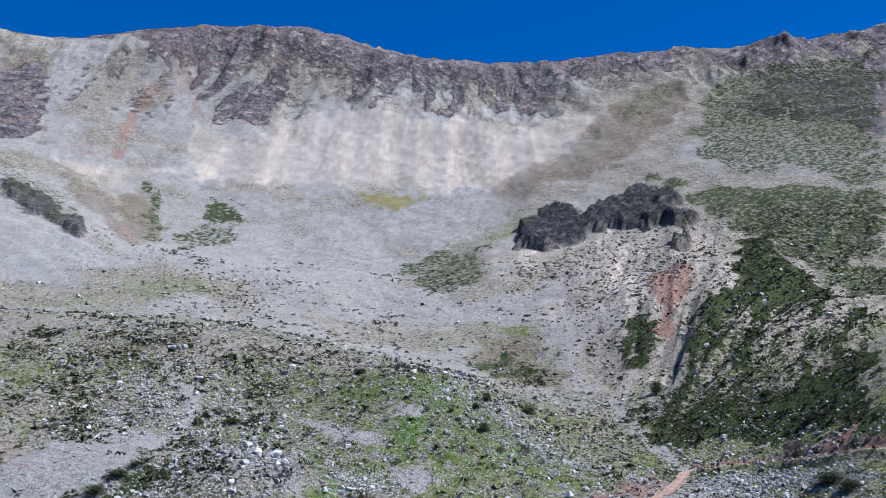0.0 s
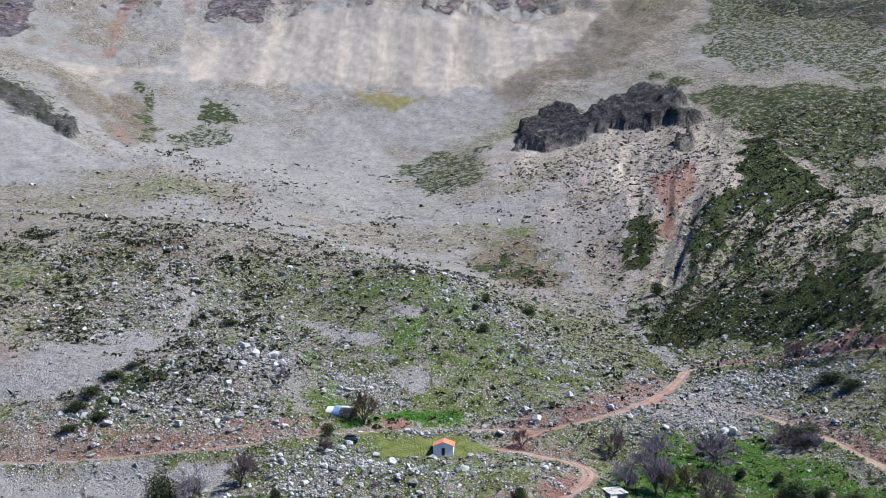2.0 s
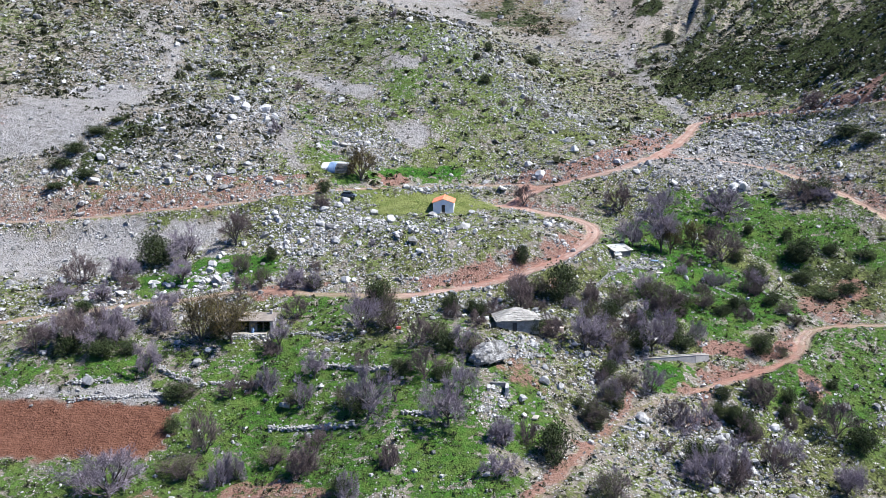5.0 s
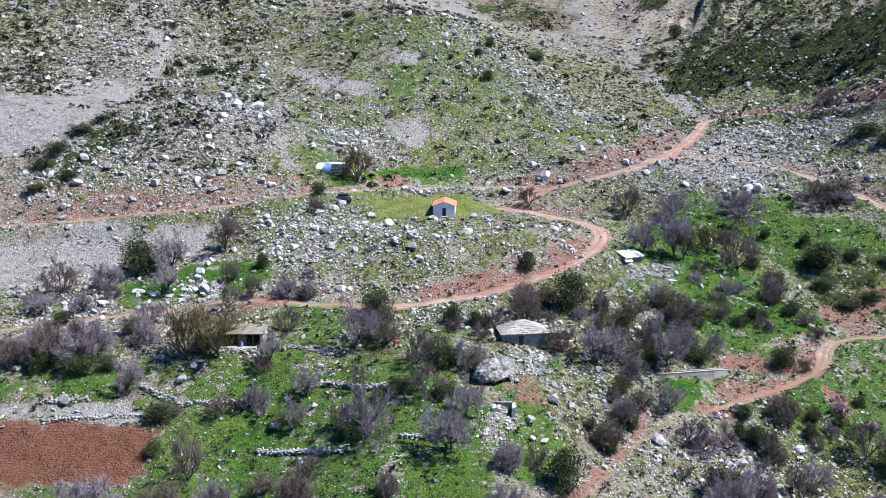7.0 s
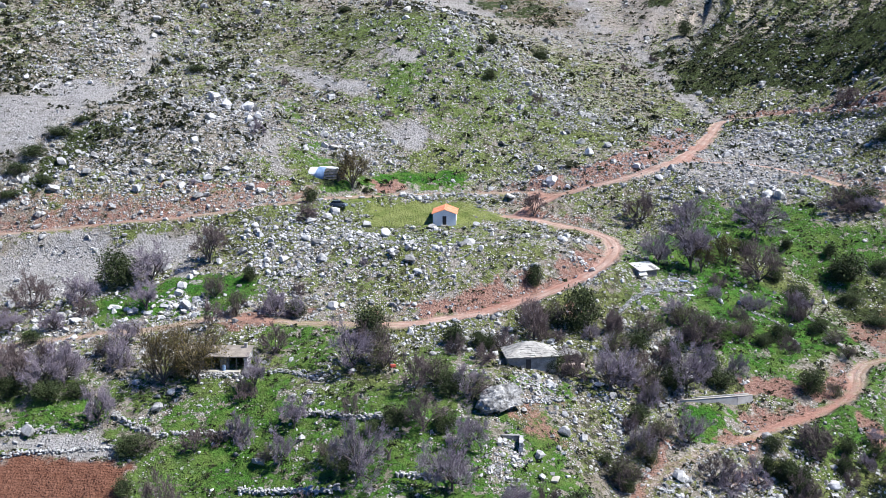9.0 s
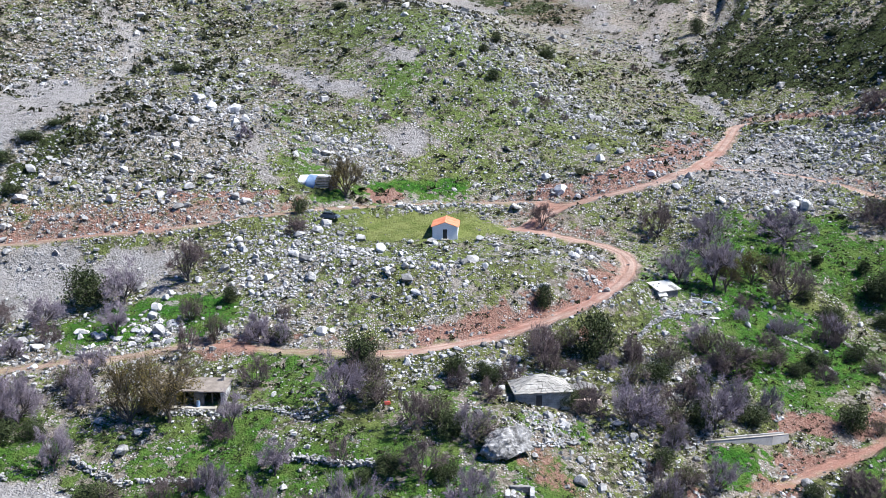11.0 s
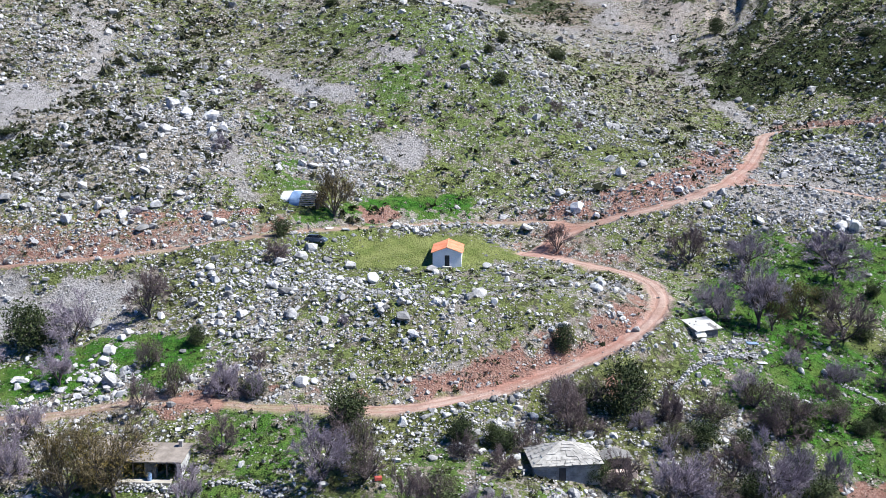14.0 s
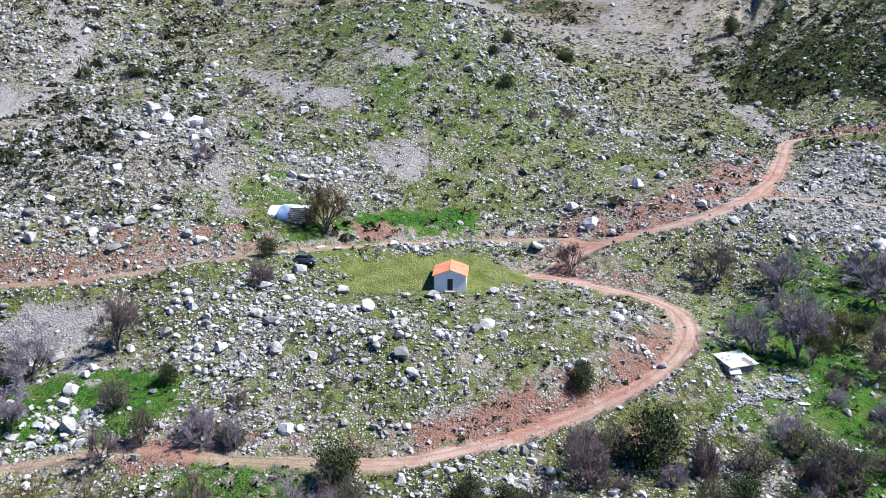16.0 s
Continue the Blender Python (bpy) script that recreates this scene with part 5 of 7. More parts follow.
BOULDER_MESHES = [stone_mesh("boulder", 100 + k, 3, LIMESTONE, (0.62, 0.85, 0.75, 1.0, 0.7, 0.9)[k]) for k in range(6)]
rng = random.Random(4)
for k, (x, y, width) in enumerate(BOULDERS):
    ob = new("boulder", BOULDER_MESHES[k % 6])
    s = width * rng.uniform(0.72, 0.88)
    ob.matrix_world = pose(x, y + 0.35 * s, ground(x, y + 0.35 * s) + 0.22 * s, rng.uniform(-14, 14), rng.uniform(-14, 14), rng.uniform(0, 360)) @ Matrix.Diagonal((s, s * rng.uniform(0.8, 1), s * rng.uniform(0.8, 1.05), 1))
    tagged(ob, "large pale grey limestone boulder lying on the grassy slope" if s > 2.4 else "pale grey limestone boulder half sunk in stony grass", "boulder", "limestone boulders")

# low white karst outcrops in the western meadow: x, y, width
for k, (x, y, width) in enumerate(((-66, -33.5, 2.6), (-63.2, -34.8, 2.2), (-60.5, -36.2, 2.8), (-57.4, -37.0, 2.4), (-53.8, -35.6, 2.2), (-51.5, -33.4, 1.9), (-68.5, -36.0, 2.4),
                                     (-71.2, -38.2, 2.6), (-74.5, -39.0, 2.2), (-47.6, -34.6, 1.8), (-57.8, -32.2, 1.6), (-49.8, -39.2, 2.6), (-55.2, -40.0, 2.2), (-62, -39.2, 2.0), (-78, -36, 2.4))):
    for _ in range(3):
        px, py, wide = x + rng.gauss(0, 1.3), y + rng.gauss(0, 0.7), width * rng.uniform(0.35, 0.75)
        ob = new("karst_outcrop", BOULDER_MESHES[rng.randrange(6)])
        ob.matrix_world = pose(px, py, ground(px, py) + 0.1 * wide, rng.uniform(-20, 20), rng.uniform(-20, 20), rng.uniform(0, 360)) @ Matrix.Diagonal((wide * 1.3, wide * 0.8, wide * 0.7, 1))
        tagged(ob, "low white limestone outcrop rising from green grass", "outcrop", "karst outcrops")

# a rough block, from which the loose stones are chipped
CUBE_V = np.array([(x, y, z) for x in (-0.42, 0.42) for y in (-0.42, 0.42) for z in (-0.42, 0.42)])
CUBE_F = np.array([(0, 1, 3), (0, 3, 2), (4, 6, 7), (4, 7, 5), (0, 4, 5), (0, 5, 1), (2, 3, 7), (2, 7, 6), (0, 2, 6), (0, 6, 4), (1, 5, 7), (1, 7, 3)])


def mesh_of(name, verts, faces, mat, smooth_faces=False):
    me = bpy.data.meshes.new(name)
    n = faces.shape[1]
    me.vertices.add(len(verts))
    me.vertices.foreach_set("co", verts.astype(np.float32).ravel())
    me.loops.add(faces.size)
    me.loops.foreach_set("vertex_index", faces.astype(np.int32).ravel())
    me.polygons.add(len(faces))
    me.polygons.foreach_set("loop_start", np.arange(0, faces.size, n, dtype=np.int32))
    me.update()
    me.polygons.foreach_set("use_smooth", np.full(len(faces), smooth_faces))
    me.materials.append(mat)
    return me


def turns(n, gen):
    """Random turn matrices, (n, 3, 3)."""
    q = gen.normal(size=(n, 4))
    q /= np.linalg.norm(q, axis=1)[:, None]
    w, x, y, z = q.T
    return np.stack([1 - 2 * (y * y + z * z), 2 * (x * y - z * w), 2 * (x * z + y * w),
                     2 * (x * y + z * w), 1 - 2 * (x * x + z * z), 2 * (y * z - x * w),
                     2 * (x * z - y * w), 2 * (y * z + x * w), 1 - 2 * (x * x + y * y)], -1).reshape(n, 3, 3)


# heaps and fields of loose stones: x, y, radius across, radius along, density
STONY = ((-34, -14, 14, 14, 0.55), (-10, -20, 22, 14, 0.3), (14, -62, 8, 8, 1.4), (9.5, -85, 4.5, 5, 2.2), (-52, -36, 13, 6, 1.3),
         (-70, -45, 16, 5, 1.0), (-62, -76, 12, 3, 1.5), (48, -23, 7, 6, 1.1), (28, 30, 12, 8, 0.8), (-28, 38, 10, 8, 1.5),
         (80, 22, 22, 14, 0.9), (100, 60, 22, 16, 0.9), (-58, 45, 16, 12, 0.9), (-85, -25, 24, 8, 0.9), (25, -72, 10, 12, 0.8),
         (48, -86, 14, 10, 0.9), (58, 25, 14, 10, 0.7), (4, -52, 14, 5, 1.0), (-10, 17, 6, 2, 1.8), (6, 20, 6, 2, 1.2), (6, 4, 5, 2, 1.6),
         (40, -44, 8, 8, 0.8), (-25, -75, 18, 5, 0.5), (-75, 10, 30, 16, 0.7), (-95, 95, 30, 35, 0.7), (-62, -34, 6, 4, 2.0), (-55, -38, 8, 3, 1.6), (-75, -36, 6, 4, 1.2), (20, 80, 30, 20, 0.6), (-20, 38, 6, 4, 3.5), (10.5, 11.0, 4, 1.6, 3.0), (15, 21, 4, 2, 1.5))


# where buildings and the car stand: no loose stones there
FOOTPRINTS = ((0, 0.5, 3.6), (0, 4.5, 4.2), (-25.2, 6.4, 2.6), (-43.5, -56, 3.6), (-37.4, -56, 3.6), (12, -57.6, 3.6), (16.5, -57.6, 3.6), (41.6, -20.6, 3.2), (-29.4, 21.6, 3.4), (45, -59.5, 2.5), (50, -58.5, 2.5), (41, -60.5, 2), (21.6, -54.6, 2.2))


def scatter(count, box_area, size, seed, thin=0.30):
    gen = np.random.default_rng(seed)
    x0, x1, y0, y1 = box_area
    n = count * 7
    x, y = gen.uniform(x0, x1, n), gen.uniform(y0, y1, n)
    keep = np.abs(x) < 0.52 * (y + 265) + 6
    x, y = x[keep], y[keep]
    d = 0.30 * thin + 1.1 * smooth(0.05, 0.75, fbm(x / 7, y / 7, 4, 81)) * smooth(-0.5, 0.5, fbm(x / 2.6, y / 2.6, 2, 85)) + 0.25 * smooth(0, 0.5, fbm(x / 30, y / 30, 2, 82))
    d = d * (1 - smooth(y1 - 0.3 * (y1 - y0), y1, y + 12 * fbm(x / 25, y / 25, 2, 83)))
    d = d + 0.6 * zone_mark("stony", x, y)
    for cx, cy, rx, ry, amount in STONY:
        d = d + amount * np.exp(-((x - cx) / rx) ** 2 - ((y - cy) / ry) ** 2)
    farm_grass = (1 - smooth(-62, -45, y)) * (x < 25) + smooth(48, 60, x) * (1 - smooth(-5, 15, y)) * (y > -60)
    for cx, cy, r in FOOTPRINTS:
        d = d * (np.hypot(x - cx, y - cy) > r)
    u = gen.uniform(0, 1.6, len(x))
    stony = zone_mark("stony", x, y)
    keep = u < d * (1 - 0.85 * np.clip(farm_grass, 0, 1) * (1 - stony))
    x, y, d, u, stony = x[keep], y[keep], d[keep], u[keep], stony[keep][:2 * count]
    x, y, d, u = x[:2 * count], y[:2 * count], d[:2 * count], u[:2 * count]
    z, road, bank, lawn, head = ground_and_marks(x.copy(), y.copy())
    d = d * (1 - 0.97 * np.clip(road * 1.5, 0, 1)) * (1 - 0.98 * lawn) * (1 - zone_mark("field", x, y)) * (1 - 0.85 * zone_mark("scree", x, y))
    d = d * (1 - 0.92 * zone_mark("lush", x, y) * (1 - 0.7 * stony))
    if size > 0.7:   # no blocks on the tracks
        for half, cut, wear, line in ROADS.values():
            d = d * (polyline_distance(x, y, line)[0] > half + 1.3 * size)
    pick = u < d
    x, y, z = x[pick][:count], y[pick][:count], z[pick][:count]
    n = len(x)
    s = size * np.exp(gen.normal(0, 0.68, n))
    return gen, n, x, y, z, np.clip(s, size * 0.4, size * 2.8)


# a coarser ball of twelve corners, for rocks that are seen larger
ICO = bmesh.new()
bmesh.ops.create_icosphere(ICO, subdivisions=1, radius=0.56)
BALL_V = np.array([tuple(v.co) for v in ICO.verts])
BALL_F = np.array([[v.index for v in f.verts] for f in ICO.faces])
ICO.free()


def loose_stones(name, count, area, size, seed, label, thin=0.30, corners=CUBE_V, sides=CUBE_F, chip=0.17):
    gen, n, x, y, z, s = scatter(count, area, size, seed, thin)
    k = len(corners)
    base = corners[None] + gen.uniform(-chip, chip, (n, k, 3))
    base = base * gen.uniform(0.60, 1.3, (n, 1, 3)) * (1, 1, 0.8)
    v = np.einsum("nij,nkj->nki", turns(n, gen), base)
    v[:, :, 2] *= 0.78
    v = v * s[:, None, None] + np.stack([x, y, z + 0.18 * s], -1)[:, None]
    f = sides[None] + (np.arange(n) * k)[:, None, None]
    ob = new(name, mesh_of(name, v.reshape(-1, 3), f.reshape(-1, 3), LOOSE_STONE))
    return tagged(ob, label, "stones", kind="stuff")


loose_stones("loose_stones", 50000, (-130, 130, -118, 100), 0.24, 5, "pale limestone rubble strewn over the grass")
loose_stones("scattered_rocks", 7500, (-130, 130, -118, 125), 0.46, 6, "larger pale limestone rocks among the grass", 0.22, BALL_V, BALL_F, 0.15)
loose_stones("rough_blocks", 1100, (-130, 140, -118, 150), 0.85, 9, "rough pale limestone blocks among the grass", 0.10, BALL_V, BALL_F, 0.16)
loose_stones("hill_stones", 9500, (-170, 170, 50, 215), 0.42, 7, "pale limestone rubble on the upper slope", 0.40)
loose_stones("hill_blocks", 700, (-170, 170, 60, 230), 0.9, 10, "pale limestone blocks on the upper slope", 0.3, BALL_V, BALL_F, 0.16)
loose_stones("far_rocks", 1300, (-300, 300, 170, 480), 0.9, 8, "pale rocks scattered over the high scree", 0.35)


# ------------------------------------------------------------------ low scrub
def low_scrub(name, count, area, size, seed, label, where):
    gen = np.random.default_rng(seed)
    x, y = gen.uniform(area[0], area[1], count * 6), gen.uniform(area[2], area[3], count * 6)
    keep = (np.abs(x) < 0.52 * (y + 265) + 6)
    x, y = x[keep], y[keep]
    d, u = where(x, y), gen.uniform(0, 1, len(x))
    d = d * (1 - smooth(area[3] - 50, area[3], y + 20 * fbm(x / 25, y / 25, 2, 84)))
    keep = u < d
    x, y, d, u = x[keep][:2 * count], y[keep][:2 * count], d[keep][:2 * count], u[keep][:2 * count]
    z, road, bank, lawn, head = ground_and_marks(x.copy(), y.copy())
    d = d * (1 - np.clip(road * 2, 0, 1)) * (1 - lawn) * (1 - zone_mark("field", x, y)) * (1 - 0.9 * zone_mark("scree", x, y))
    pick = u < d
    x, y, z = x[pick][:count], y[pick][:count], z[pick][:count]
    n, leaves = len(x), 12
    s = np.clip(size * np.exp(gen.normal(0, 0.45, n)), size * 0.4, size * 3)
    c = gen.normal(size=(n, leaves, 3))
    c /= np.linalg.norm(c, axis=2)[:, :, None]
    c[:, :, 2] = np.abs(c[:, :, 2]) * 0.62
    c *= gen.uniform(0.55, 1.0, (n, leaves, 1)) * 0.5
    t = gen.normal(0, 0.17, (n, leaves, 3, 3))
    v = (c[:, :, None] + t) * s[:, None, None, None]
    v[..., 2] = np.maximum(v[..., 2], -0.05)
    v = v + np.stack([x, y, z], -1)[:, None, None]
    f = np.arange(n * leaves * 3).reshape(-1, 3)
    ob = new(name, mesh_of(name, v.reshape(-1, 3), f, SCRUB))
    return tagged(ob, label, "scrub", kind="stuff")


low_scrub("low_scrub", 34000, (-150, 150, -118, 195), 0.60, 15, "low dark green thorny scrub between the stones",
          lambda x, y: 0.20 + 0.55 * smooth(0.1, 0.9, fbm(x / 12, y / 12, 3, 91)) + 0.6 * smooth(38, 60, x) * (1 - smooth(0, 30, y)) + 0.3 * smooth(40, 90, y) + 0.3 * (1 - smooth(-60, -40, y)))
low_scrub("hill_scrub", 9500, (-175, 140, 12, 175), 1.45, 18, "dark brown-green tussocks on the stony hillside",
          lambda x, y: 0.03 + 0.12 * smooth(0.2, 0.9, fbm(x / 18, y / 18, 3, 93)) + 0.45 * (1 - smooth(-78, -42, x)) * smooth(8, 22, y) * smooth(-0.5, 0.6, fbm(x / 14, y / 14, 3, 94)))
low_scrub("spur_scrub", 12000, (40, 330, 60, 480), 1.4, 16, "dark green scrub covering the shaded spur",
          lambda x, y: 0.04 + 0.8 * zone_mark("dark", x, y) + 0.22 * zone_mark("tan", x, y))
low_scrub("slope_scrub", 3200, (-320, 90, 120, 520), 1.5, 17, "sparse dark scrub on the grey scree",
          lambda x, y: 0.05 + 0.6 * smooth(0.2, 0.8, fbm(x / 40, y / 40, 3, 92)))


# ------------------------------------------------------------------ trees and bushes
def stick(verts, faces, a, b, r0, r1, sides=3):
    """A thin tapering stick between two points."""
    a, b = np.asarray(a, float), np.asarray(b, float)
    d = b - a
    d = d / (np.linalg.norm(d) + 1e-9)
    u = np.cross(d, (0.3, 0.5, 0.8))
    u /= np.linalg.norm(u) + 1e-9
    w = np.cross(d, u)
    k = len(verts)
    for p, r in ((a, r0), (b, r1)):
        for i in range(sides):
            q = 2 * math.pi * i / sides
            verts.append(p + r * (math.cos(q) * u + math.sin(q) * w))
    for i in range(sides):
        j = (i + 1) % sides
        faces.append((k + i, k + j, k + sides + j, k + sides + i))


def twigs_mesh(a, b, r):
    """Thin three-sided twigs from a to b, each ending in a point: corners and faces."""
    d = b - a
    u = np.cross(d, (0.3, 0.5, 0.8))
    u *= (r / (np.linalg.norm(u, axis=1) + 1e-9))[:, None]
    w = np.cross(d / (np.linalg.norm(d, axis=1) + 1e-9)[:, None], u)
    v = np.stack([a + u, a - 0.5 * u + 0.87 * w, a - 0.5 * u - 0.87 * w, b], 1)
    f = np.array(((0, 1, 3), (1, 2, 3), (2, 0, 3)))[None] + 4 * np.arange(len(a))[:, None, None]
    return v.reshape(-1, 3), f.reshape(-1, 3)


def aside(gen, d, angle, lift):
    """A direction that leaves d by an angle, turned a little upwards."""
    side = np.cross(d, gen.normal(0, 1, 3))
    side /= np.linalg.norm(side) + 1e-9
    out = d * math.cos(angle) + side * math.sin(angle) + np.array((0, 0, lift))
    return out / np.linalg.norm(out)


def grow(seed, trunk_share, limbs, fullness, open_angle=0.75, lift=0.18, thick=1.0):
    """A leafless tree, one metre high and wide: trunk and limbs, and a crown of branchlets that fork down to twigs."""
    gen = np.random.default_rng(seed)
    tv, tf, fine, tips = [], [], [], []
    radii = (0.034, 0.019, 0.0105, 0.0058, 0.0034)

    def branch(p, d, length, level):
        bend = p + d * length * 0.5 + gen.normal(0, 0.05, 3) * length
        tip_way = aside(gen, d, gen.uniform(0.0, 0.35), lift * 0.6)
        end = bend + tip_way * length * 0.5
        r0 = radii[level] * thick
        r1 = radii[min(level + 1, 4)] * thick
        if level < 3:
            stick(tv, tf, p, bend, r0, (r0 + r1) / 2, (7, 5, 4)[level])
            stick(tv, tf, bend, end, (r0 + r1) / 2, r1 * 0.9, (7, 5, 4)[level])
        else:
            fine.extend(((p, bend, r0), (bend, end, r0 * 0.8)))
        if level == 4:
            tips.append((p, end, tip_way * length))
            return
        for k in range((limbs, 5, 4, 5)[level]):
            s = gen.uniform(0.30, 1.0) if level else gen.uniform(0.35, 1.0)
            q = p + (bend - p) * s * 2 if s < 0.5 else bend + (end - bend) * (s * 2 - 1)
            way = tip_way if level == 0 else d * 0.4 + tip_way * 0.6
            if level == 0:
                angle = open_angle * gen.uniform(0.45, 1.15)
                turn = 2 * math.pi * (k + gen.uniform(-0.35, 0.35)) / limbs
                way = np.array((math.cos(turn) * math.sin(angle), math.sin(turn) * math.sin(angle), math.cos(angle)))
                branch(q, way, 0.42 * gen.uniform(0.75, 1.15), 1)
            else:
                branch(q, aside(gen, way, gen.uniform(0.35, 0.95), lift), length * gen.uniform(0.48, 0.74), level + 1)

    branch(np.array((0, 0, -0.05)), np.array((gen.normal(0, 0.08), gen.normal(0, 0.08), 1.0)), trunk_share + 0.05, 0)
    start, stop, reach = (np.repeat(np.array([t[k] for t in tips]), fullness, 0) for k in range(3))
    n = len(start)
    root = start + (stop - start) * gen.uniform(0.1, 1.0, (n, 1))
    size = np.linalg.norm(reach, axis=1)[:, None]
    out = reach / size + gen.normal(0, 0.62, (n, 3)) + (0, 0, lift)
    out *= size * gen.uniform(0.5, 1.05, (n, 1)) / np.linalg.norm(out, axis=1)[:, None]
    ends = [np.concatenate([np.array([f[k] for f in fine]), v]) for k, v in ((0, root), (1, root + out), (2, np.full(n, 0.0029 * thick)))]
    cv, cf = twigs_mesh(*ends)
    tv = np.array(tv)
    across = 0.5 / np.percentile(np.hypot(cv[:, 0], cv[:, 1]), 91)
    up = 1.0 / np.percentile(cv[:, 2], 99.5)
    for v in (tv, cv):
        v *= (across, across, up)
    cv[:, 2] = np.maximum(cv[:, 2], -0.02)
    return tv, np.array(tf, int).reshape(-1, 4), cv, cf


def leaf_cloud(seed, count, size, floor=0.0, lumps=9):
    """Small leaf blades in uneven clumps, within a crown one metre high and wide."""
    gen = np.random.default_rng(seed)
    centres = gen.normal(0, 1, (lumps, 3))
    centres /= np.linalg.norm(centres, axis=1)[:, None]
    centres *= gen.uniform(0.25, 0.66, (lumps, 1))
    radius = gen.uniform(0.26, 0.40, lumps)
    which = gen.integers(0, lumps, count)
    d = gen.normal(0, 1, (count, 3))
    d /= np.linalg.norm(d, axis=1)[:, None]
    p = centres[which] + d * (radius[which] * gen.uniform(0.5, 1.05, count))[:, None]
    p = p / np.percentile(np.abs(p), 97, axis=0)
    p = p * (0.5, 0.5, (1 - floor) / 2) + (0, 0, (1 + floor) / 2)
    p = p[p[:, 2] > 0.0]
    n = len(p)
    tri = gen.normal(0, size, (n, 4, 3))
    tri[:, 3] = tri[:, 0] + tri[:, 2] - tri[:, 1]
    v = p[:, None] + tri
    return v.reshape(-1, 3), np.arange(n * 4).reshape(-1, 4)


def tree_template(name, trunk, crown, trunk_mat, crown_mat, label, category, group, extra=None):
    top = new(name)
    tagged(top, label, category, group)
    if len(trunk[0]):
        ob = new("trunk", mesh_of("trunk", *trunk, trunk_mat))
        ob.parent = top
    ob = new("crown", mesh_of("crown", *crown, crown_mat))
    ob.parent = top
    if extra:
        ob = new("foliage", mesh_of("foliage", *extra[0], extra[1]))
        ob.parent = top
    return top


def plant(template, first, x, y, h, w, gen):
    """Sets the template itself in place the first time, then copies of it."""
    w, h = w * 1.02, h * 1.05
    m = pose(x, y, ground(x, y) - 0.05, gen.uniform(-3, 3), gen.uniform(-3, 3), gen.uniform(0, 360)) @ Matrix.Diagonal((w, w * gen.uniform(0.9, 1.1), h, 1))
    if first:
        template.matrix_world = m
        return template
    ob = copy_thing(template, Matrix.Identity(4))
    ob.matrix_world = m
    return ob


def planting(rows, templates, seed):
    gen = random.Random(seed)
    for k, (x, y, h, w) in enumerate(rows):
        plant(templates[k % len(templates)], k < len(templates), x, y, h, w, gen)


MORE_EVERGREENS_A = (
    (35.2, -46.8, 3.7, 4.3), (39.7, -56.6, 4.2, 4.1), (53.3, -36.6, 2.3, 3.4), (59.2, -35.6, 2.1, 3.0), (60.7, -39.9, 2.3, 2.9),
    (67.0, -36.3, 2.1, 2.3), (49.1, -48.2, 2.4, 2.6), (48.6, -54.4, 3.4, 4.7), (24.3, -79.1, 2.0, 2.1), (53.1, -69.7, 2.5, 2.8),
    (53.6, -75.2, 3.6, 3.1), (74.8, -32.0, 2.8, 3.9), (75.5, -17.8, 3.3, 4.9), (1.5, -53.8, 3.8, 3.5), (5.6, -53.4, 2.7, 2.7),
    (-16.6, -105.6, 2.7, 3.1), (42.6, -90.3, 4.9, 3.9), (45.6, -87.3, 3.6, 3.5), (71.9, -66.6, 2.5, 2.4), (64.6, -70.6, 2.6, 2.4),
    (55.4, -77.3, 3.0, 2.9), (50.9, -74.4, 3.0, 2.3), (77.8, -76.8, 5.4, 5.2), (67.2, -65.9, 2.5, 2.7), (31.7, -74.7, 2.8, 2.5),
)
MORE_EVERGREENS_B = (
    (26.4, -83.2, 2.3, 2.4), (31.3, -67.7, 3.1, 3.3), (77.8, -60.8, 1.9, 2.0), (101.1, 11.7, 3.1, 8.2), (87.8, -10.9, 3.2, 4.8),
    (71.4, -13.7, 2.6, 3.3), (75.0, -20.3, 2.8, 3.3), (68.4, -3.7, 2.9, 3.5), (41.0, -48.3, 4.2, 4.3), 
    (96.7, -9.4, 2.3, 4.2), (103.9, -12.5, 2.3, 4.2), (95.5, -23.5, 2.5, 4.8), (89.5, -25.3, 2.4, 5.3), (87.0, -17.4, 2.5, 4.9),
    (119.0, 38.8, 3.1, 10.0), (120.9, 27.8, 2.9, 6.4),
)
MORE_EVERGREENS = MORE_EVERGREENS_A + MORE_EVERGREENS_B
MORE_BUDDING_A = (
    (32.5, -54.8, 4.2, 4.1), (34.3, -58.5, 4.5, 5.0), (35.4, -61.6, 3.0, 4.0), (30.8, -74.5, 4.5, 4.2), (25.6, -81.4, 3.8, 4.0),
    (70.3, -52.3, 2.8, 3.1), (73.3, -26.9, 3.1, 4.0), (76.4, -35.9, 3.0, 3.9), (77.4, -40.3, 2.7, 3.3), (-2.1, -66.6, 4.1, 5.7),
    (5.3, -71.1, 3.8, 4.3), (-11.7, -59.6, 6.3, 4.0), (-44.6, -95.8, 3.4, 6.0), (-28.3, -94.4, 3.3, 4.3), (25.5, -106.1, 4.5, 5.2),
    (27.9, -80.0, 2.7, 2.7), (34.8, -70.3, 3.9, 3.9), (45.8, -36.3, 3.9, 5.1), (38.6, -41.1, 5.0, 5.7), (20.2, -39.9, 3.8, 4.5),
)
MORE_BUDDING = MORE_BUDDING_A
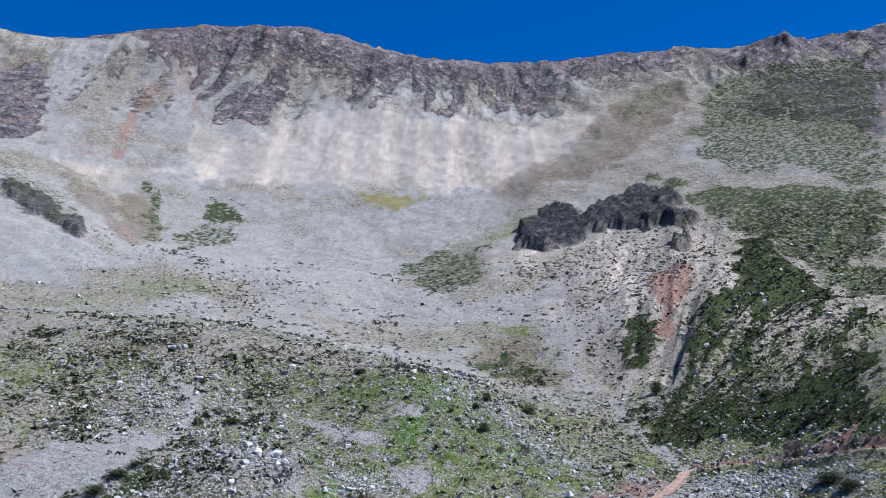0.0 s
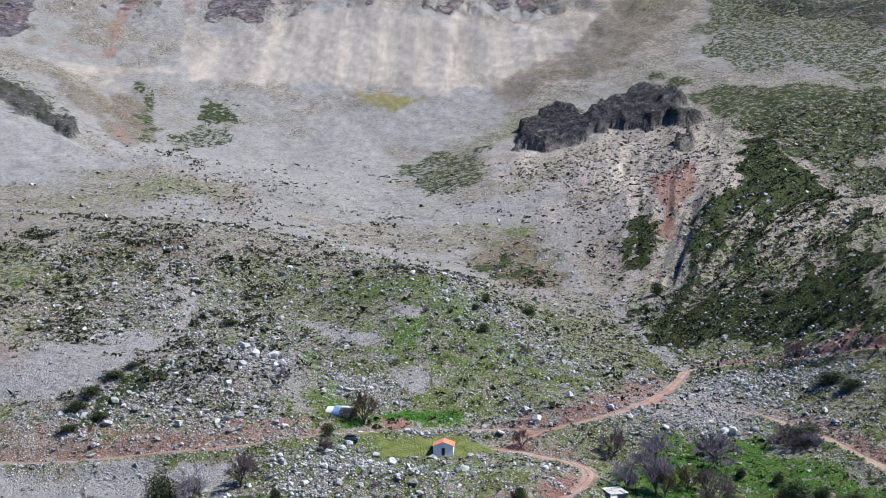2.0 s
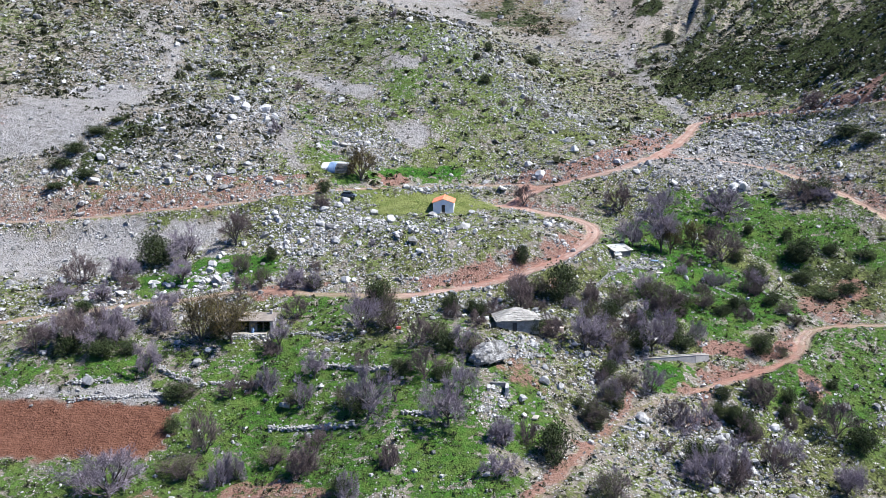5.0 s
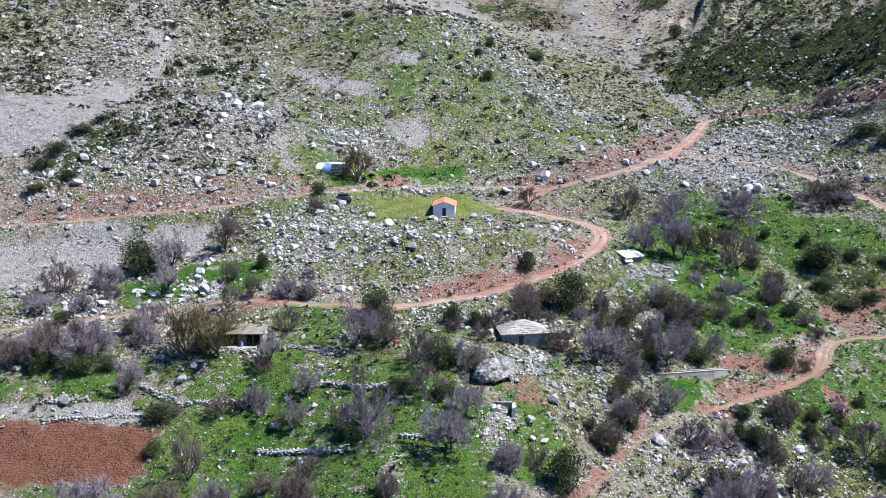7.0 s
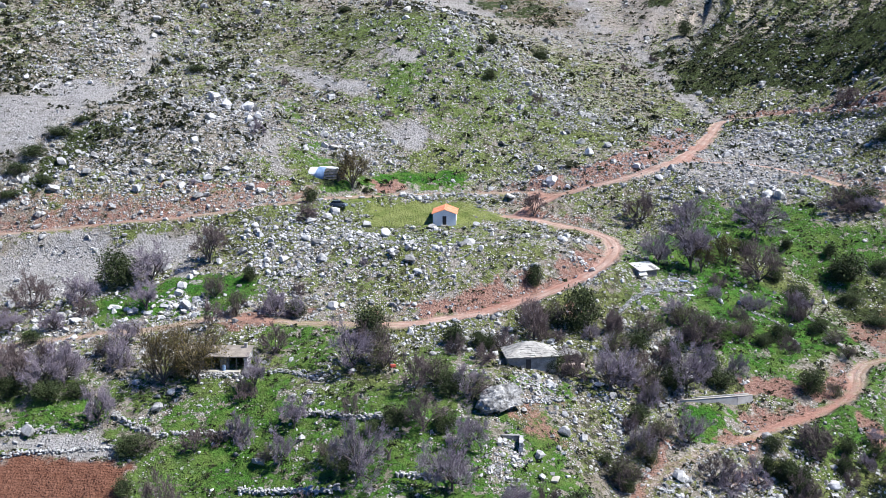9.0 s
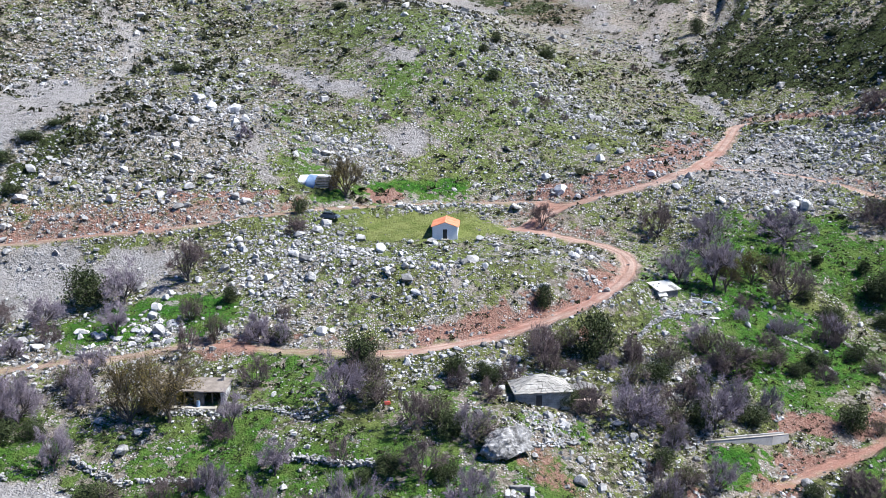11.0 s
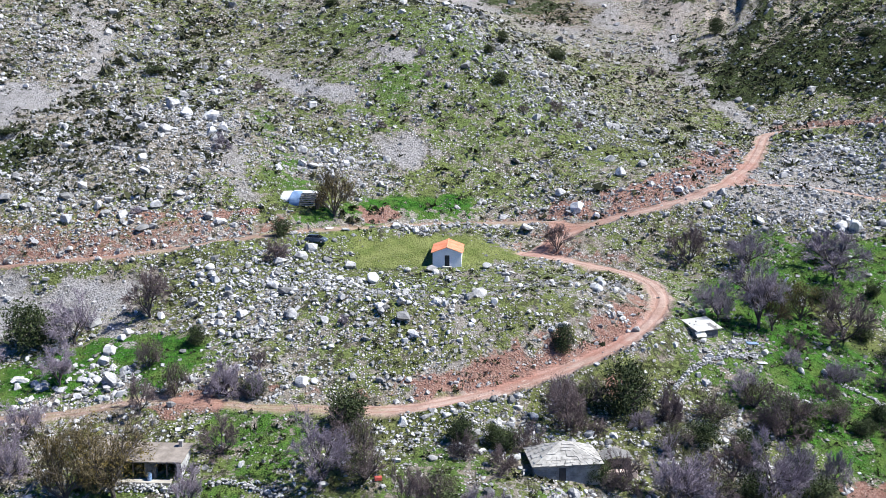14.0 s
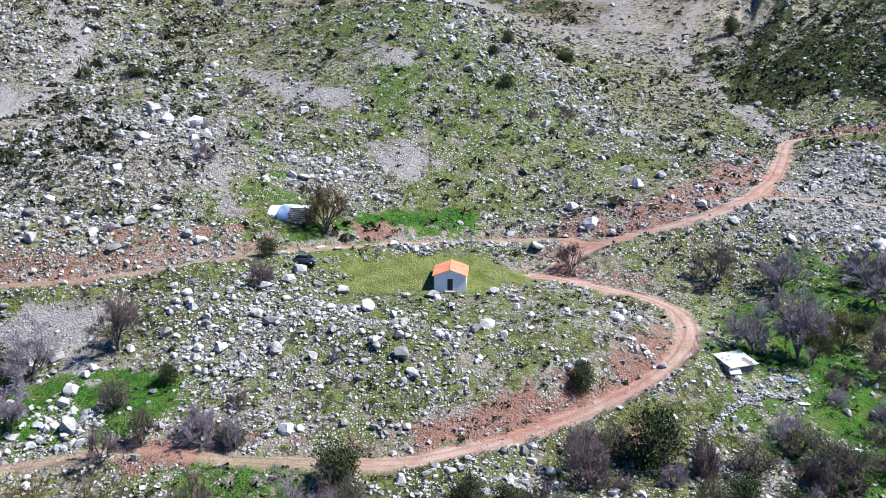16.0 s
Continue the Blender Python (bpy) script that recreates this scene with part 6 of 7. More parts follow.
MORE_BARE_A = (
    (52.8, -49.6, 3.7, 3.6), (29.6, -69.7, 2.9, 2.8), (55.8, -78.1, 4.4, 4.9), (64.2, -26.1, 2.7, 3.6), (9.5, -54.0, 3.6, 4.5),
    (-33.9, -73.7, 4.3, 3.1), (-36.7, -74.5, 2.6, 2.7), (-33.6, -65.2, 3.0, 3.3), (9.1, -94.2, 3.3, 4.8), (13.9, -93.0, 3.6, 3.2),
    (-36.4, -98.9, 5.6, 4.6), (-22.8, -98.9, 4.3, 5.1), (-8.8, -101.0, 3.1, 2.9), (8.4, -103.0, 3.3, 5.3), (38.5, -87.1, 2.2, 2.4),
    (43.3, -79.2, 3.6, 4.5), (56.0, -6.9, 4.9, 4.8), (71.5, -27.2, 5.4, 4.5), 
)
MORE_BARE = MORE_BARE_A
MORE_TREES_A = (
    (44.7, -94.1, 8.1, 6.6), (49.6, -90.0, 6.9, 5.8), (57.7, -86.5, 6.3, 5.0), (69.7, -89.2, 5.6, 4.3),
)
MORE_TREES = MORE_TREES_A
FARM_EVERGREENS = (
    (-45.4, -59.6, 2.6, 4.0), (-66.5, -65.8, 3.5, 5.8), (-73.5, -65.3, 3.9, 4.8), (-61.8, -65.4, 2.6, 3.3), (-76.8, -47.0, 2.4, 3.6),
    (-7.9, -77.0, 2.4, 3.6), (-0.3, -78.5, 2.7, 3.6), (-14.9, -84.1, 2.6, 5.2), (-11.9, -77.7, 2.0, 2.7), (-49.2, -76.4, 3.1, 4.5),
    (-48.1, -84.7, 2.6, 2.6), (18.4, -59.3, 3.2, 3.2), (30.6, -56.6, 3.3, 4.0), (47.0, -52.8, 3.1, 4.2),
    (65.5, -36.2, 2.8, 3.7), (1.0, -54.4, 3.4, 2.9), (6.9, -55.1, 3.0, 3.3),
    (-28.5, -41.1, 2.6, 3.3), (-40.1, -27.7, 3.0, 2.5),
)
FARM_BUDDING = (
    (-60.9, -53.3, 3.8, 4.1), (-28.0, -78.6, 2.4, 3.0), (-47.6, -75.6, 2.8, 3.6), (30.1, -49.6, 4.3, 4.2), (57.5, -37.5, 3.4, 4.6),
    (48.3, -40.3, 5.4, 6.1),
)
FARM_BARE = (
    (-56.9, -57.7, 5.1, 5.0), (-86.4, -38.6, 4.1, 4.5), (-74.6, -41.5, 4.0, 4.8), (21.5, -59.9, 4.5, 4.7), 
    
    (31.5, -43.0, 4.1, 3.2), (16.2, -41.6, 4.6, 4.5), (17.0, -45.9, 4.4, 4.3), (-32.8, -40.1, 3.8, 4.5), (-13.9, -52.8, 4.2, 4.7),
)
bare = []
for k in range(8):
    tv, tf, cv, cf = grow(200 + k, 0.12 + 0.04 * (k % 3), 5 + k % 3, 9, 0.85 + 0.10 * (k % 4), 0.05 + 0.05 * (k % 2))
    bare.append(tree_template("bare_tree", (tv, tf), (cv, cf), BARK, TWIGS if k % 3 else TWIGS_BROWN,
                              "leafless tree with a hazy purple-grey crown of twigs" if k % 3 else "leafless tree with a brown crown of fine twigs", "tree", "bare trees"))
planting(BARE_TREES + MORE_TREES + ((-77, -61.5, 7, 7), (-71, -60.5, 7, 7.5), (-66, -60, 6.5, 6.5), (-80, -64.5, 6, 7)), bare, 31)
bushes = []
for k in range(5):
    tv, tf, cv, cf = grow(230 + k, 0.03, 8, 8, 1.15 + 0.08 * (k % 3), 0.05, 1.1)
    bushes.append(tree_template("bush", (tv, tf), (cv, cf), BARK, TWIGS if k % 2 else TWIGS_BROWN, "leafless purple-grey bush among stones" if k % 2 else "leafless brown bush among stones", "bush", "bare bushes"))
planting(BARE_BUSHES + MORE_BARE + FARM_BARE + ((32.3, -38.7, 3, 3), (26.8, -44.8, 3, 3.2), (58.7, -31.5, 2.6, 4),
                                    (73.5, 10.4, 4, 8), (57.9, -19.8, 2.2, 4), (20.1, -47.2, 2.2, 2.6), (55.6, -24.5, 2, 3.6), (66, -40, 3, 4)), bushes, 32)
green = []
for k in range(3):
    tv, tf, cv, cf = grow(250 + k, 0.05, 7, 3, 0.9, 0.12, 1.1)
    green.append(tree_template("budding_bush", (tv, tf), (cv, cf), BARK, TWIGS_BROWN, "budding olive-green bush with fine twigs", "bush", "budding bushes",
                               (leaf_cloud(260 + k, 1900, 0.0115, 0.0, 16), BUD_GREEN)))
planting(BUDDING_BUSHES + MORE_BUDDING + FARM_BUDDING, green, 33)
ever = []
for k in range(5):
    tv, tf, cv, cf = grow(270 + k, 0.06, 6, 1, 0.8, 0.15)
    ever.append(tree_template("evergreen_bush", (tv, tf), leaf_cloud(280 + k, 5600, 0.0145, 0.0, 30), BARK, NEEDLES, "dense dark green evergreen bush", "bush", "evergreen bushes"))
planting(EVERGREEN_BUSHES + MORE_EVERGREENS + FARM_EVERGREENS, ever, 34)
bud = []
for k in range(3):
    tv, tf, cv, cf = grow(300 + k, 0.16, 6, 4, 0.7, 0.16)
    bud.append(tree_template("budding_tree", (tv, tf), (cv, cf), BARK, TWIGS_OLIVE, "spreading tree with olive-brown spring buds", "tree", "budding trees",
                             (leaf_cloud(310 + k, 2600, 0.0062, 0.26, 14), BUDS)))
planting(BUDDING_TREES, bud, 35)


# ------------------------------------------------------------------ farm buildings
def rubble_wall(parent, name, x0, x1, y0, y1, z0, z1, mat, seed, size=0.34, label=""):
    """A wall of rough courses: a core with stones proud of it on every side, one mesh."""
    gen = random.Random(seed)
    bm = bmesh.new()
    box(bm, x0 + 0.06, x1 - 0.06, y0 + 0.06, y1 - 0.06, z0, z1)
    z = z0
    while z < z1 - 0.05:
        h = size * gen.uniform(0.6, 0.95)
        for along_x in (True, False):
            a, b = (x0, x1) if along_x else (y0, y1)
            for face in (0, 1):
                s = a
                while s < b - 0.05:
                    e = min(b, s + size * gen.uniform(0.8, 1.9))
                    out = gen.uniform(0.0, 0.07)
                    if along_x:
                        yy = y0 - out if face == 0 else y1 - 0.14 + out
                        box(bm, s + 0.015, e - 0.015, yy, yy + 0.14, z + 0.012, min(z + h, z1) - 0.012)
                    else:
                        xx = x0 - out if face == 0 else x1 - 0.14 + out
                        box(bm, xx, xx + 0.14, s + 0.015, e - 0.015, z + 0.012, min(z + h, z1) - 0.012)
                    s = e
        z += h
    return part(name, bm, mat, parent, label)


def build_long_hut():
    cx, cy = -40.4, -55.9
    z = min(ground(cx - 5, cy - 2), ground(cx + 5, cy - 2))
    top = thing("stone_hut", pose(cx, cy, z, 0, 0, -3), "long low stone hut with brown-grey slab roof and open front", "hut")
    rubble_wall(top, "back_wall", -5.9, 5.9, 1.6, 2.1, -0.5, 2.3, DARK_STONE, 1)
    rubble_wall(top, "end_wall", -5.9, -5.4, -2.0, 1.59, -0.5, 2.3, DARK_STONE, 2)
    rubble_wall(top, "end_wall", 5.3, 5.9, -2.0, 1.59, -0.5, 2.35, LIMESTONE, 3, label="pale end wall of the hut")
    rubble_wall(top, "front_wall", -5.39, -1.9, -2.0, -1.55, -0.5, 2.2, DARK_STONE, 4)
    rubble_wall(top, "front_wall", 1.1, 2.6, -2.0, -1.55, -0.5, 2.2, DARK_STONE, 5)
    for k in range(6):
        bm = bmesh.new()
        x0 = -6.2 + k * 2.06
        vs = [bm.verts.new((x0 + dx, dy, 2.42 + 0.10 * (dy + 2.5) + dz + 0.03 * (k % 2))) for dz in (0, 0.16) for dx, dy in ((0, -2.6), (2.03, -2.6), (2.03, 2.5), (0, 2.5))]
        for f in ((3, 2, 1, 0), (4, 5, 6, 7), (0, 1, 5, 4), (1, 2, 6, 5), (2, 3, 7, 6), (3, 0, 4, 7)):
            bm.faces.new([vs[i] for i in f])
        part("roof_slab", bm, ROOF_SLAB, top, "brown-grey weathered roof slab")
    for x in (-0.5, 3.9):
        bm = bmesh.new()
        bmesh.ops.create_cone(bm, cap_ends=True, segments=8, radius1=0.11, radius2=0.09, depth=2.9, matrix=Matrix.Translation((x, -1.8, 0.95)))
        part("post", bm, OLD_WOOD, top, "weathered wooden post")
    bm = bmesh.new()
    box(bm, -5.2, 5.2, -1.5, 1.55, -0.45, -0.02)
    part("floor", bm, INSIDE, top)
    bm = bmesh.new()
    box(bm, -3.2, 4.8, -3.3, -2.1, -0.9, 0.12, 0.06)
    part("ledge", bm, CONCRETE, top, "pale stone ledge before the hut")
    bm = bmesh.new()
    box(bm, 4.55, 5.05, 1.3, 1.8, 2.6, 3.75, 0.04)
    box(bm, 4.48, 5.12, 1.23, 1.87, 3.754, 3.86, 0.02)
    part("chimney", bm, CONCRETE_GREY, top, "short grey chimney")
    drum = thing("drum", top.matrix_world @ pose(1.9, -2.65, 0.12), "dark blue plastic drum before the hut", "drum")
    bm = bmesh.new()
    for z0, z1, r in ((0.0, 0.28, 0.30), (0.28, 0.34, 0.325), (0.34, 0.62, 0.30), (0.62, 0.68, 0.325), (0.68, 0.95, 0.29)):
        bmesh.ops.create_cone(bm, cap_ends=True, segments=16, radius1=r, radius2=r, depth=z1 - z0 - 0.002, matrix=Matrix.Translation((0, 0, (z0 + z1) / 2)))
    part("body", bm, TARP_BLUE, drum)
    bm = bmesh.new()
    bmesh.ops.create_cone(bm, cap_ends=True, segments=16, radius1=0.27, radius2=0.25, depth=0.05, matrix=Matrix.Translation((0, 0, 0.977)))
    part("lid", bm, CAR_PAINT, drum)


build_long_hut()


def slab_roof(parent, x0, x1, y0, y1, z0, rise, ridge, mat, seed, courses=8):
    """A hipped roof of overlapping stone slabs, in one mesh."""
    gen = random.Random(seed)
    bm = bmesh.new()
    mx, my = (x0 + x1) / 2, (y0 + y1) / 2
    corners = [Vector((x0, y0, z0)), Vector((x1, y0, z0)), Vector((x1, y1, z0)), Vector((x0, y1, z0))]
    ra, rb = Vector((mx - ridge / 2, my, z0 + rise)), Vector((mx + ridge / 2, my, z0 + rise))
    tops = [(ra, rb), (rb, rb), (rb, ra), (ra, ra)]
    for k in range(4):
        a, b = corners[k], corners[(k + 1) % 4]
        ta, tb = tops[k]
        n = (b - a).cross(ta - a).normalized()
        for c in range(courses):
            s0, s1 = c / courses - 0.02, (c + 1.25) / courses
            s1 = min(s1, 1)
            la, lb = a.lerp(ta, max(s0, 0)), b.lerp(tb, max(s0, 0))
            ha, hb = a.lerp(ta, s1), b.lerp(tb, s1)
            length = (lb - la).length
            pieces = max(1, int(length / gen.uniform(0.5, 0.95)))
            for p in range(pieces):
                f0, f1 = p / pieces + 0.004, (p + 1) / pieces - 0.004
                lift = n * gen.uniform(0.02, 0.15)
                drop = -n * 0.10
                q = [la.lerp(lb, f0) + lift, la.lerp(lb, f1) + lift, ha.lerp(hb, f1) + lift * 0.4, ha.lerp(hb, f0) + lift * 0.4]
                vs = [bm.verts.new(v) for v in q] + [bm.verts.new(v + drop) for v in q]
                for f in ((0, 1, 2, 3), (7, 6, 5, 4), (0, 4, 5, 1), (1, 5, 6, 2), (2, 6, 7, 3), (3, 7, 4, 0)):
                    bm.faces.new([vs[i] for i in f])
    return part("roof", bm, mat, parent, "grey stone slab roof")


RUBBLE = limestone_material("rubble_masonry", (0.26, 0.25, 0.23), (0.50, 0.48, 0.45), False)


def build_cottage():
    cx, cy = 14.2, -57.6
    z = ground(cx, cy - 2.5)
    top = thing("stone_cottage", pose(cx, cy, z, 0, 0, 6), "old rubble stone cottage with a hipped stone slab roof", "cottage")
    rubble_wall(top, "front_wall", -4.2, 4.2, -2.6, -2.1, -0.8, 2.1, RUBBLE, 11)
    rubble_wall(top, "back_wall", -4.2, 4.2, 2.1, 2.6, -0.8, 2.1, RUBBLE, 12)
    rubble_wall(top, "side_wall", -4.2, -3.7, -2.09, 2.09, -0.8, 2.1, RUBBLE, 13)
    rubble_wall(top, "side_wall", 3.7, 4.2, -2.09, 2.09, -0.8, 2.1, RUBBLE, 14)
    slab_roof(top, -4.6, 4.6, -3.0, 3.0, 2.12, 2.0, 0.9, SLATE, 15)
    bm = bmesh.new()
    box(bm, -1.1, -0.2, -2.72, -2.66, 0.0, 1.7)
    part("door", bm, DARK_WOOD, top, "dark wooden plank door")
    # lean-to of boards
    x, y = 21.6, -54.6
    side = thing("wooden_lean_to", pose(x, y, ground(x, y - 1), 0, 0, 4), "small weathered wooden lean-to with a grey sheet roof", "shed")
    for k in range(9):
        bm = bmesh.new()
        box(bm, -1.75 + k * 0.39, -1.38 + k * 0.39, -1.2, -1.14, 0.75 if 2 < k < 6 else 0.0, 1.65)
        part("board", bm, OLD_WOOD, side)
    for xx in (-1.75, 1.7):
        for yy in (-1.1, 1.0):
            bm = bmesh.new()
            box(bm, xx - 0.06, xx + 0.06, yy - 0.06, yy + 0.06, -0.4, 1.75)
            part("post", bm, OLD_WOOD, side)
    for s in (-1, 1):
        bm = bmesh.new()
        vs = [bm.verts.new(p) for p in ((s * 2.05, -1.5, 1.55), (s * 2.05, 1.4, 1.55), (0, 1.4, 2.15), (0, -1.5, 2.15))]
        face = bm.faces.new(vs)
        bmesh.ops.solidify(bm, geom=[face], thickness=0.06)
        part("roof_slope", bm, CONCRETE_GREY, side)
    bm = bmesh.new()
    box(bm, -2.2, 2.3, -2.4, -1.6, -0.7, 0.35, 0.05)
    part("terrace", bm, plain_material("pinkish_plaster", (0.52, 0.40, 0.35), (0.64, 0.52, 0.47), 1.0), side, "pinkish plastered low wall")


build_cottage()


def build_sheet_shed():
    cx, cy = 41.6, -20.6
    z = ground(cx, cy - 2)
    top = thing("sheet_roofed_shed", pose(cx, cy, z, 0, 0, 24) @ Matrix.Diagonal((0.85, 0.85, 0.9, 1)), "rubble shed with a bleached, patched sheet roof", "shed")
    rubble_wall(top, "front_wall", -2.6, 2.4, -2.0, -1.6, -0.8, 1.35, DARK_STONE, 21)
    rubble_wall(top, "back_wall", -2.6, 2.4, 1.6, 2.0, -0.8, 2.2, DARK_STONE, 22)
    rubble_wall(top, "side_wall", -2.6, -2.2, -1.59, 1.59, -0.8, 1.6, DARK_STONE, 23)
    rubble_wall(top, "side_wall", 2.0, 2.4, -1.59, 1.59, -0.8, 1.6, DARK_STONE, 24)
    gen = random.Random(7)
    for k in range(6):
        for row in range(2):
            bm = bmesh.new()
            x0, x1 = -3.0 + k * 1.0, -3.0 + k * 1.0 + 1.06
            y0, y1 = (-2.6, 0.1) if row == 0 else (-0.05, 2.5)
            lift = 0.03 * (k % 2) + 0.05 * row
            vs = [bm.verts.new((px, py, 1.62 + 0.19 * (py + 2.6) + lift + gen.uniform(-0.02, 0.03))) for px, py in ((x0, y0), (x1, y0), (x1, y1), (x0, y1))]
            face = bm.faces.new(vs)
            bmesh.ops.solidify(bm, geom=[face], thickness=0.03)
            part("roof_sheet", bm, SHEET_METAL if (k, row) != (4, 0) else CONCRETE_GREY, top)
    for k in range(5):
        bm = bmesh.new()
        x, y = gen.uniform(-2.6, 2.2), gen.uniform(-2.2, 2.0)
        bmesh.ops.create_icosphere(bm, subdivisions=1, radius=0.16, matrix=Matrix.Translation((x, y, 1.78 + 0.19 * (y + 2.6))) @ Matrix.Diagonal((1.3, 1, 0.7, 1)))
        part("weight_stone", bm, LIMESTONE, top)
    bm = bmesh.new()
    vs = [bm.verts.new(p) for p in ((-3.4, -3.0, 0.75), (-1.2, -3.3, 0.7), (-0.9, -2.1, 1.35), (-3.2, -1.9, 1.4))]
    face = bm.faces.new(vs)
    bmesh.ops.solidify(bm, geom=[face], thickness=0.05)
    part("awning_sheet", bm, SHEET_METAL, top, "sagging bleached awning sheet")
    for x, y, h in ((-3.2, -2.85, 0.75), (-1.3, -3.1, 0.7)):
        bm = bmesh.new()
        bmesh.ops.create_cone(bm, cap_ends=True, segments=7, radius1=0.07, radius2=0.06, depth=h + 0.9, matrix=Matrix.Translation((x, y, h / 2 - 0.45)))
        part("post", bm, OLD_WOOD, top, "rough wooden post")


build_sheet_shed()


def build_trough():
    a, b, c = Vector((39.7, -60.2, 0)), Vector((50.7, -58.0, 0)), Vector((53.9, -56.4, 0))
    base = thing("water_trough", pose(45.2, -59.1, ground(45.2, -60) - 0.1), "long grey concrete water trough beside the track", "trough")
    off = Vector((45.2, -59.1, 0))
    z0 = -0.7
    for k, (p, q, h0, h1) in enumerate(((a, b, 1.15, 1.15), (b + (c - b) * 0.02, c, 1.15, 0.75))):
        d = (q - p).normalized()
        n = Vector((-d.y, d.x, 0))
        for name, u0, u1, low, high, mat in (("front_wall", 0.0, 0.22, z0, 0, CONCRETE_GREY), ("back_wall", 1.0, 1.22, z0, 0, CONCRETE_GREY), ("floor", 0.225, 0.995, z0, -0.55, CONCRETE_GREY), ("coping", -0.06, 0.26, 0.004, 0.07, CONCRETE)):
            bm = bmesh.new()
            vs = []
            for base_p, h in ((p, h0), (q, h1)):
                for u, zz in ((u0, low), (u1, low), (u1, high), (u0, high)):
                    top_z = h + zz if zz > z0 else zz
                    vs.append(bm.verts.new(base_p - off + n * u + Vector((0, 0, top_z))))
            for f in ((0, 1, 2, 3), (7, 6, 5, 4), (0, 4, 5, 1), (1, 5, 6, 2), (2, 6, 7, 3), (3, 7, 4, 0)):
                bm.faces.new([vs[i] for i in f])
            bmesh.ops.recalc_face_normals(bm, faces=bm.faces)
            part(name, bm, mat, base)
    bm = bmesh.new()
    box(bm, -7.6, -5.6, -1.5, -0.2, -0.6, 0.55, 0.06)
    part("end_block", bm, CONCRETE, base)


build_trough()


def build_shelter():
    x, y = -29.4, 21.6
    top = thing("sheep_shelter", pose(x, y, ground(x, y - 1.5) - 0.1, 0, 0, -16) @ Matrix.Scale(1.2, 4), "arched animal shelter under white and blue sheets", "shelter")

    def arch(name, x0, x1, r, mat, a0, a1, label="", thick=0.06):
        bm = bmesh.new()
        n = 14
        rows = []
        for xx in (x0, (x0 + x1) / 2, x1):
            rows.append([bm.verts.new((xx + 0.05 * math.sin(5 * k), -r * 1.15 * math.cos(a0 + (a1 - a0) * k / n), r * math.sin(a0 + (a1 - a0) * k / n) + 0.04 * math.sin(7 * k + 9 * xx))) for k in range(n + 1)])
        for p, q in zip(rows[:-1], rows[1:]):
            for k in range(n):
                bm.faces.new((p[k], p[k + 1], q[k + 1], q[k]))
        bmesh.ops.recalc_face_normals(bm, faces=bm.faces)
        bmesh.ops.solidify(bm, geom=bm.faces[:], thickness=thick)
        part(name, bm, mat, top, label)

    arch("white_cover", -3.6, -1.7, 2.05, TARP_WHITE, 0.0, math.pi)
    arch("top_cover", -1.75, 3.0, 2.25, TARP_WHITE, 0.33 * math.pi, math.pi)
    arch("blue_cover", -1.7, 0.1, 2.3, TARP_BLUE, 0.0, 0.42 * math.pi, "faded blue plastic sheet")
    for k in range(8):
        a = (0.02 + 0.045 * k) * math.pi
        bm = bmesh.new()
        box(bm, 0.15, 2.9, -2.25 * 1.15 * math.cos(a) - 0.06, -2.25 * 1.15 * math.cos(a) + 0.06, 2.25 * math.sin(a) - 0.08, 2.25 * math.sin(a) + 0.08)
        part("slat", bm, CONCRETE, top, "pale wooden slat")
    for xx in (-3.5, -1.7, 0.1, 2.9):
        arch("hoop", xx - 0.05, xx + 0.05, 2.0, OLD_WOOD, 0.0, math.pi, "bent wooden hoop", 0.08)
    bm = bmesh.new()
    box(bm, 2.92, 3.0, -2.2, 2.2, -0.6, 1.2)
    part("end_board", bm, DARK_WOOD, top)


build_shelter()


OVERHANG = limestone_material("streaked_grey_limestone", (0.045, 0.043, 0.041), (0.47, 0.46, 0.45), False)
# great rock with an overhang, and the ruined pen below it
rock_mesh = stone_mesh("overhanging_rock", 331, 5, OVERHANG, 0.95)
for v in rock_mesh.vertices:
    p = Vector(v.co)
    v.co += p.normalized() * (0.16 * noise.noise(p * 2.6) + 0.09 * abs(noise.noise(p * 7.0)) + 0.04 * noise.noise(p * 15.0))
    v.co.y += 0.5 * max(0.0, 0.1 - p.z)
rock = new("overhanging_rock", rock_mesh)
rock.matrix_world = pose(8.6, -72.6, ground(8.6, -73.5) + 1.2, 14, -8, 28) @ Matrix.Diagonal((6.4, 4.4, 4.9, 1))
tagged(rock, "huge pale limestone rock overhanging a dark hollow", "rock")
pen = thing("ruined_pen", pose(9.4, -80.2, ground(9.4, -80.8) - 0.1, 0, 0, -5), "small ruined rubble pen with a dark opening", "ruin")
rubble_wall(pen, "side_wall", -1.9, -1.35, -1.6, 1.2, -0.7, 1.0, LIMESTONE, 41)
rubble_wall(pen, "side_wall", 1.35, 1.9, -1.6, 1.2, -0.7, 1.1, LIMESTONE, 42)
rubble_wall(pen, "back_wall", -1.34, 1.34, 0.7, 1.2, -0.7, 1.25, DARK_STONE, 43)


# ------------------------------------------------------------------ small things
def plank(name, x, y, length, wide, thick, turn, tilt, mat, label, category, lift=0.0):
    bm = bmesh.new()
    box(bm, -length / 2, length / 2, -wide / 2, wide / 2, 0, thick, min(0.02, thick * 0.3))
    me = bpy.data.meshes.new(name)
    bm.to_mesh(me)
    bm.free()
    me.materials.append(mat)
    ob = new(name, me)
    ob.matrix_world = pose(x, y, ground(x, y) + 0.02 + lift, 0, tilt, turn)
    return tagged(ob, label, category)


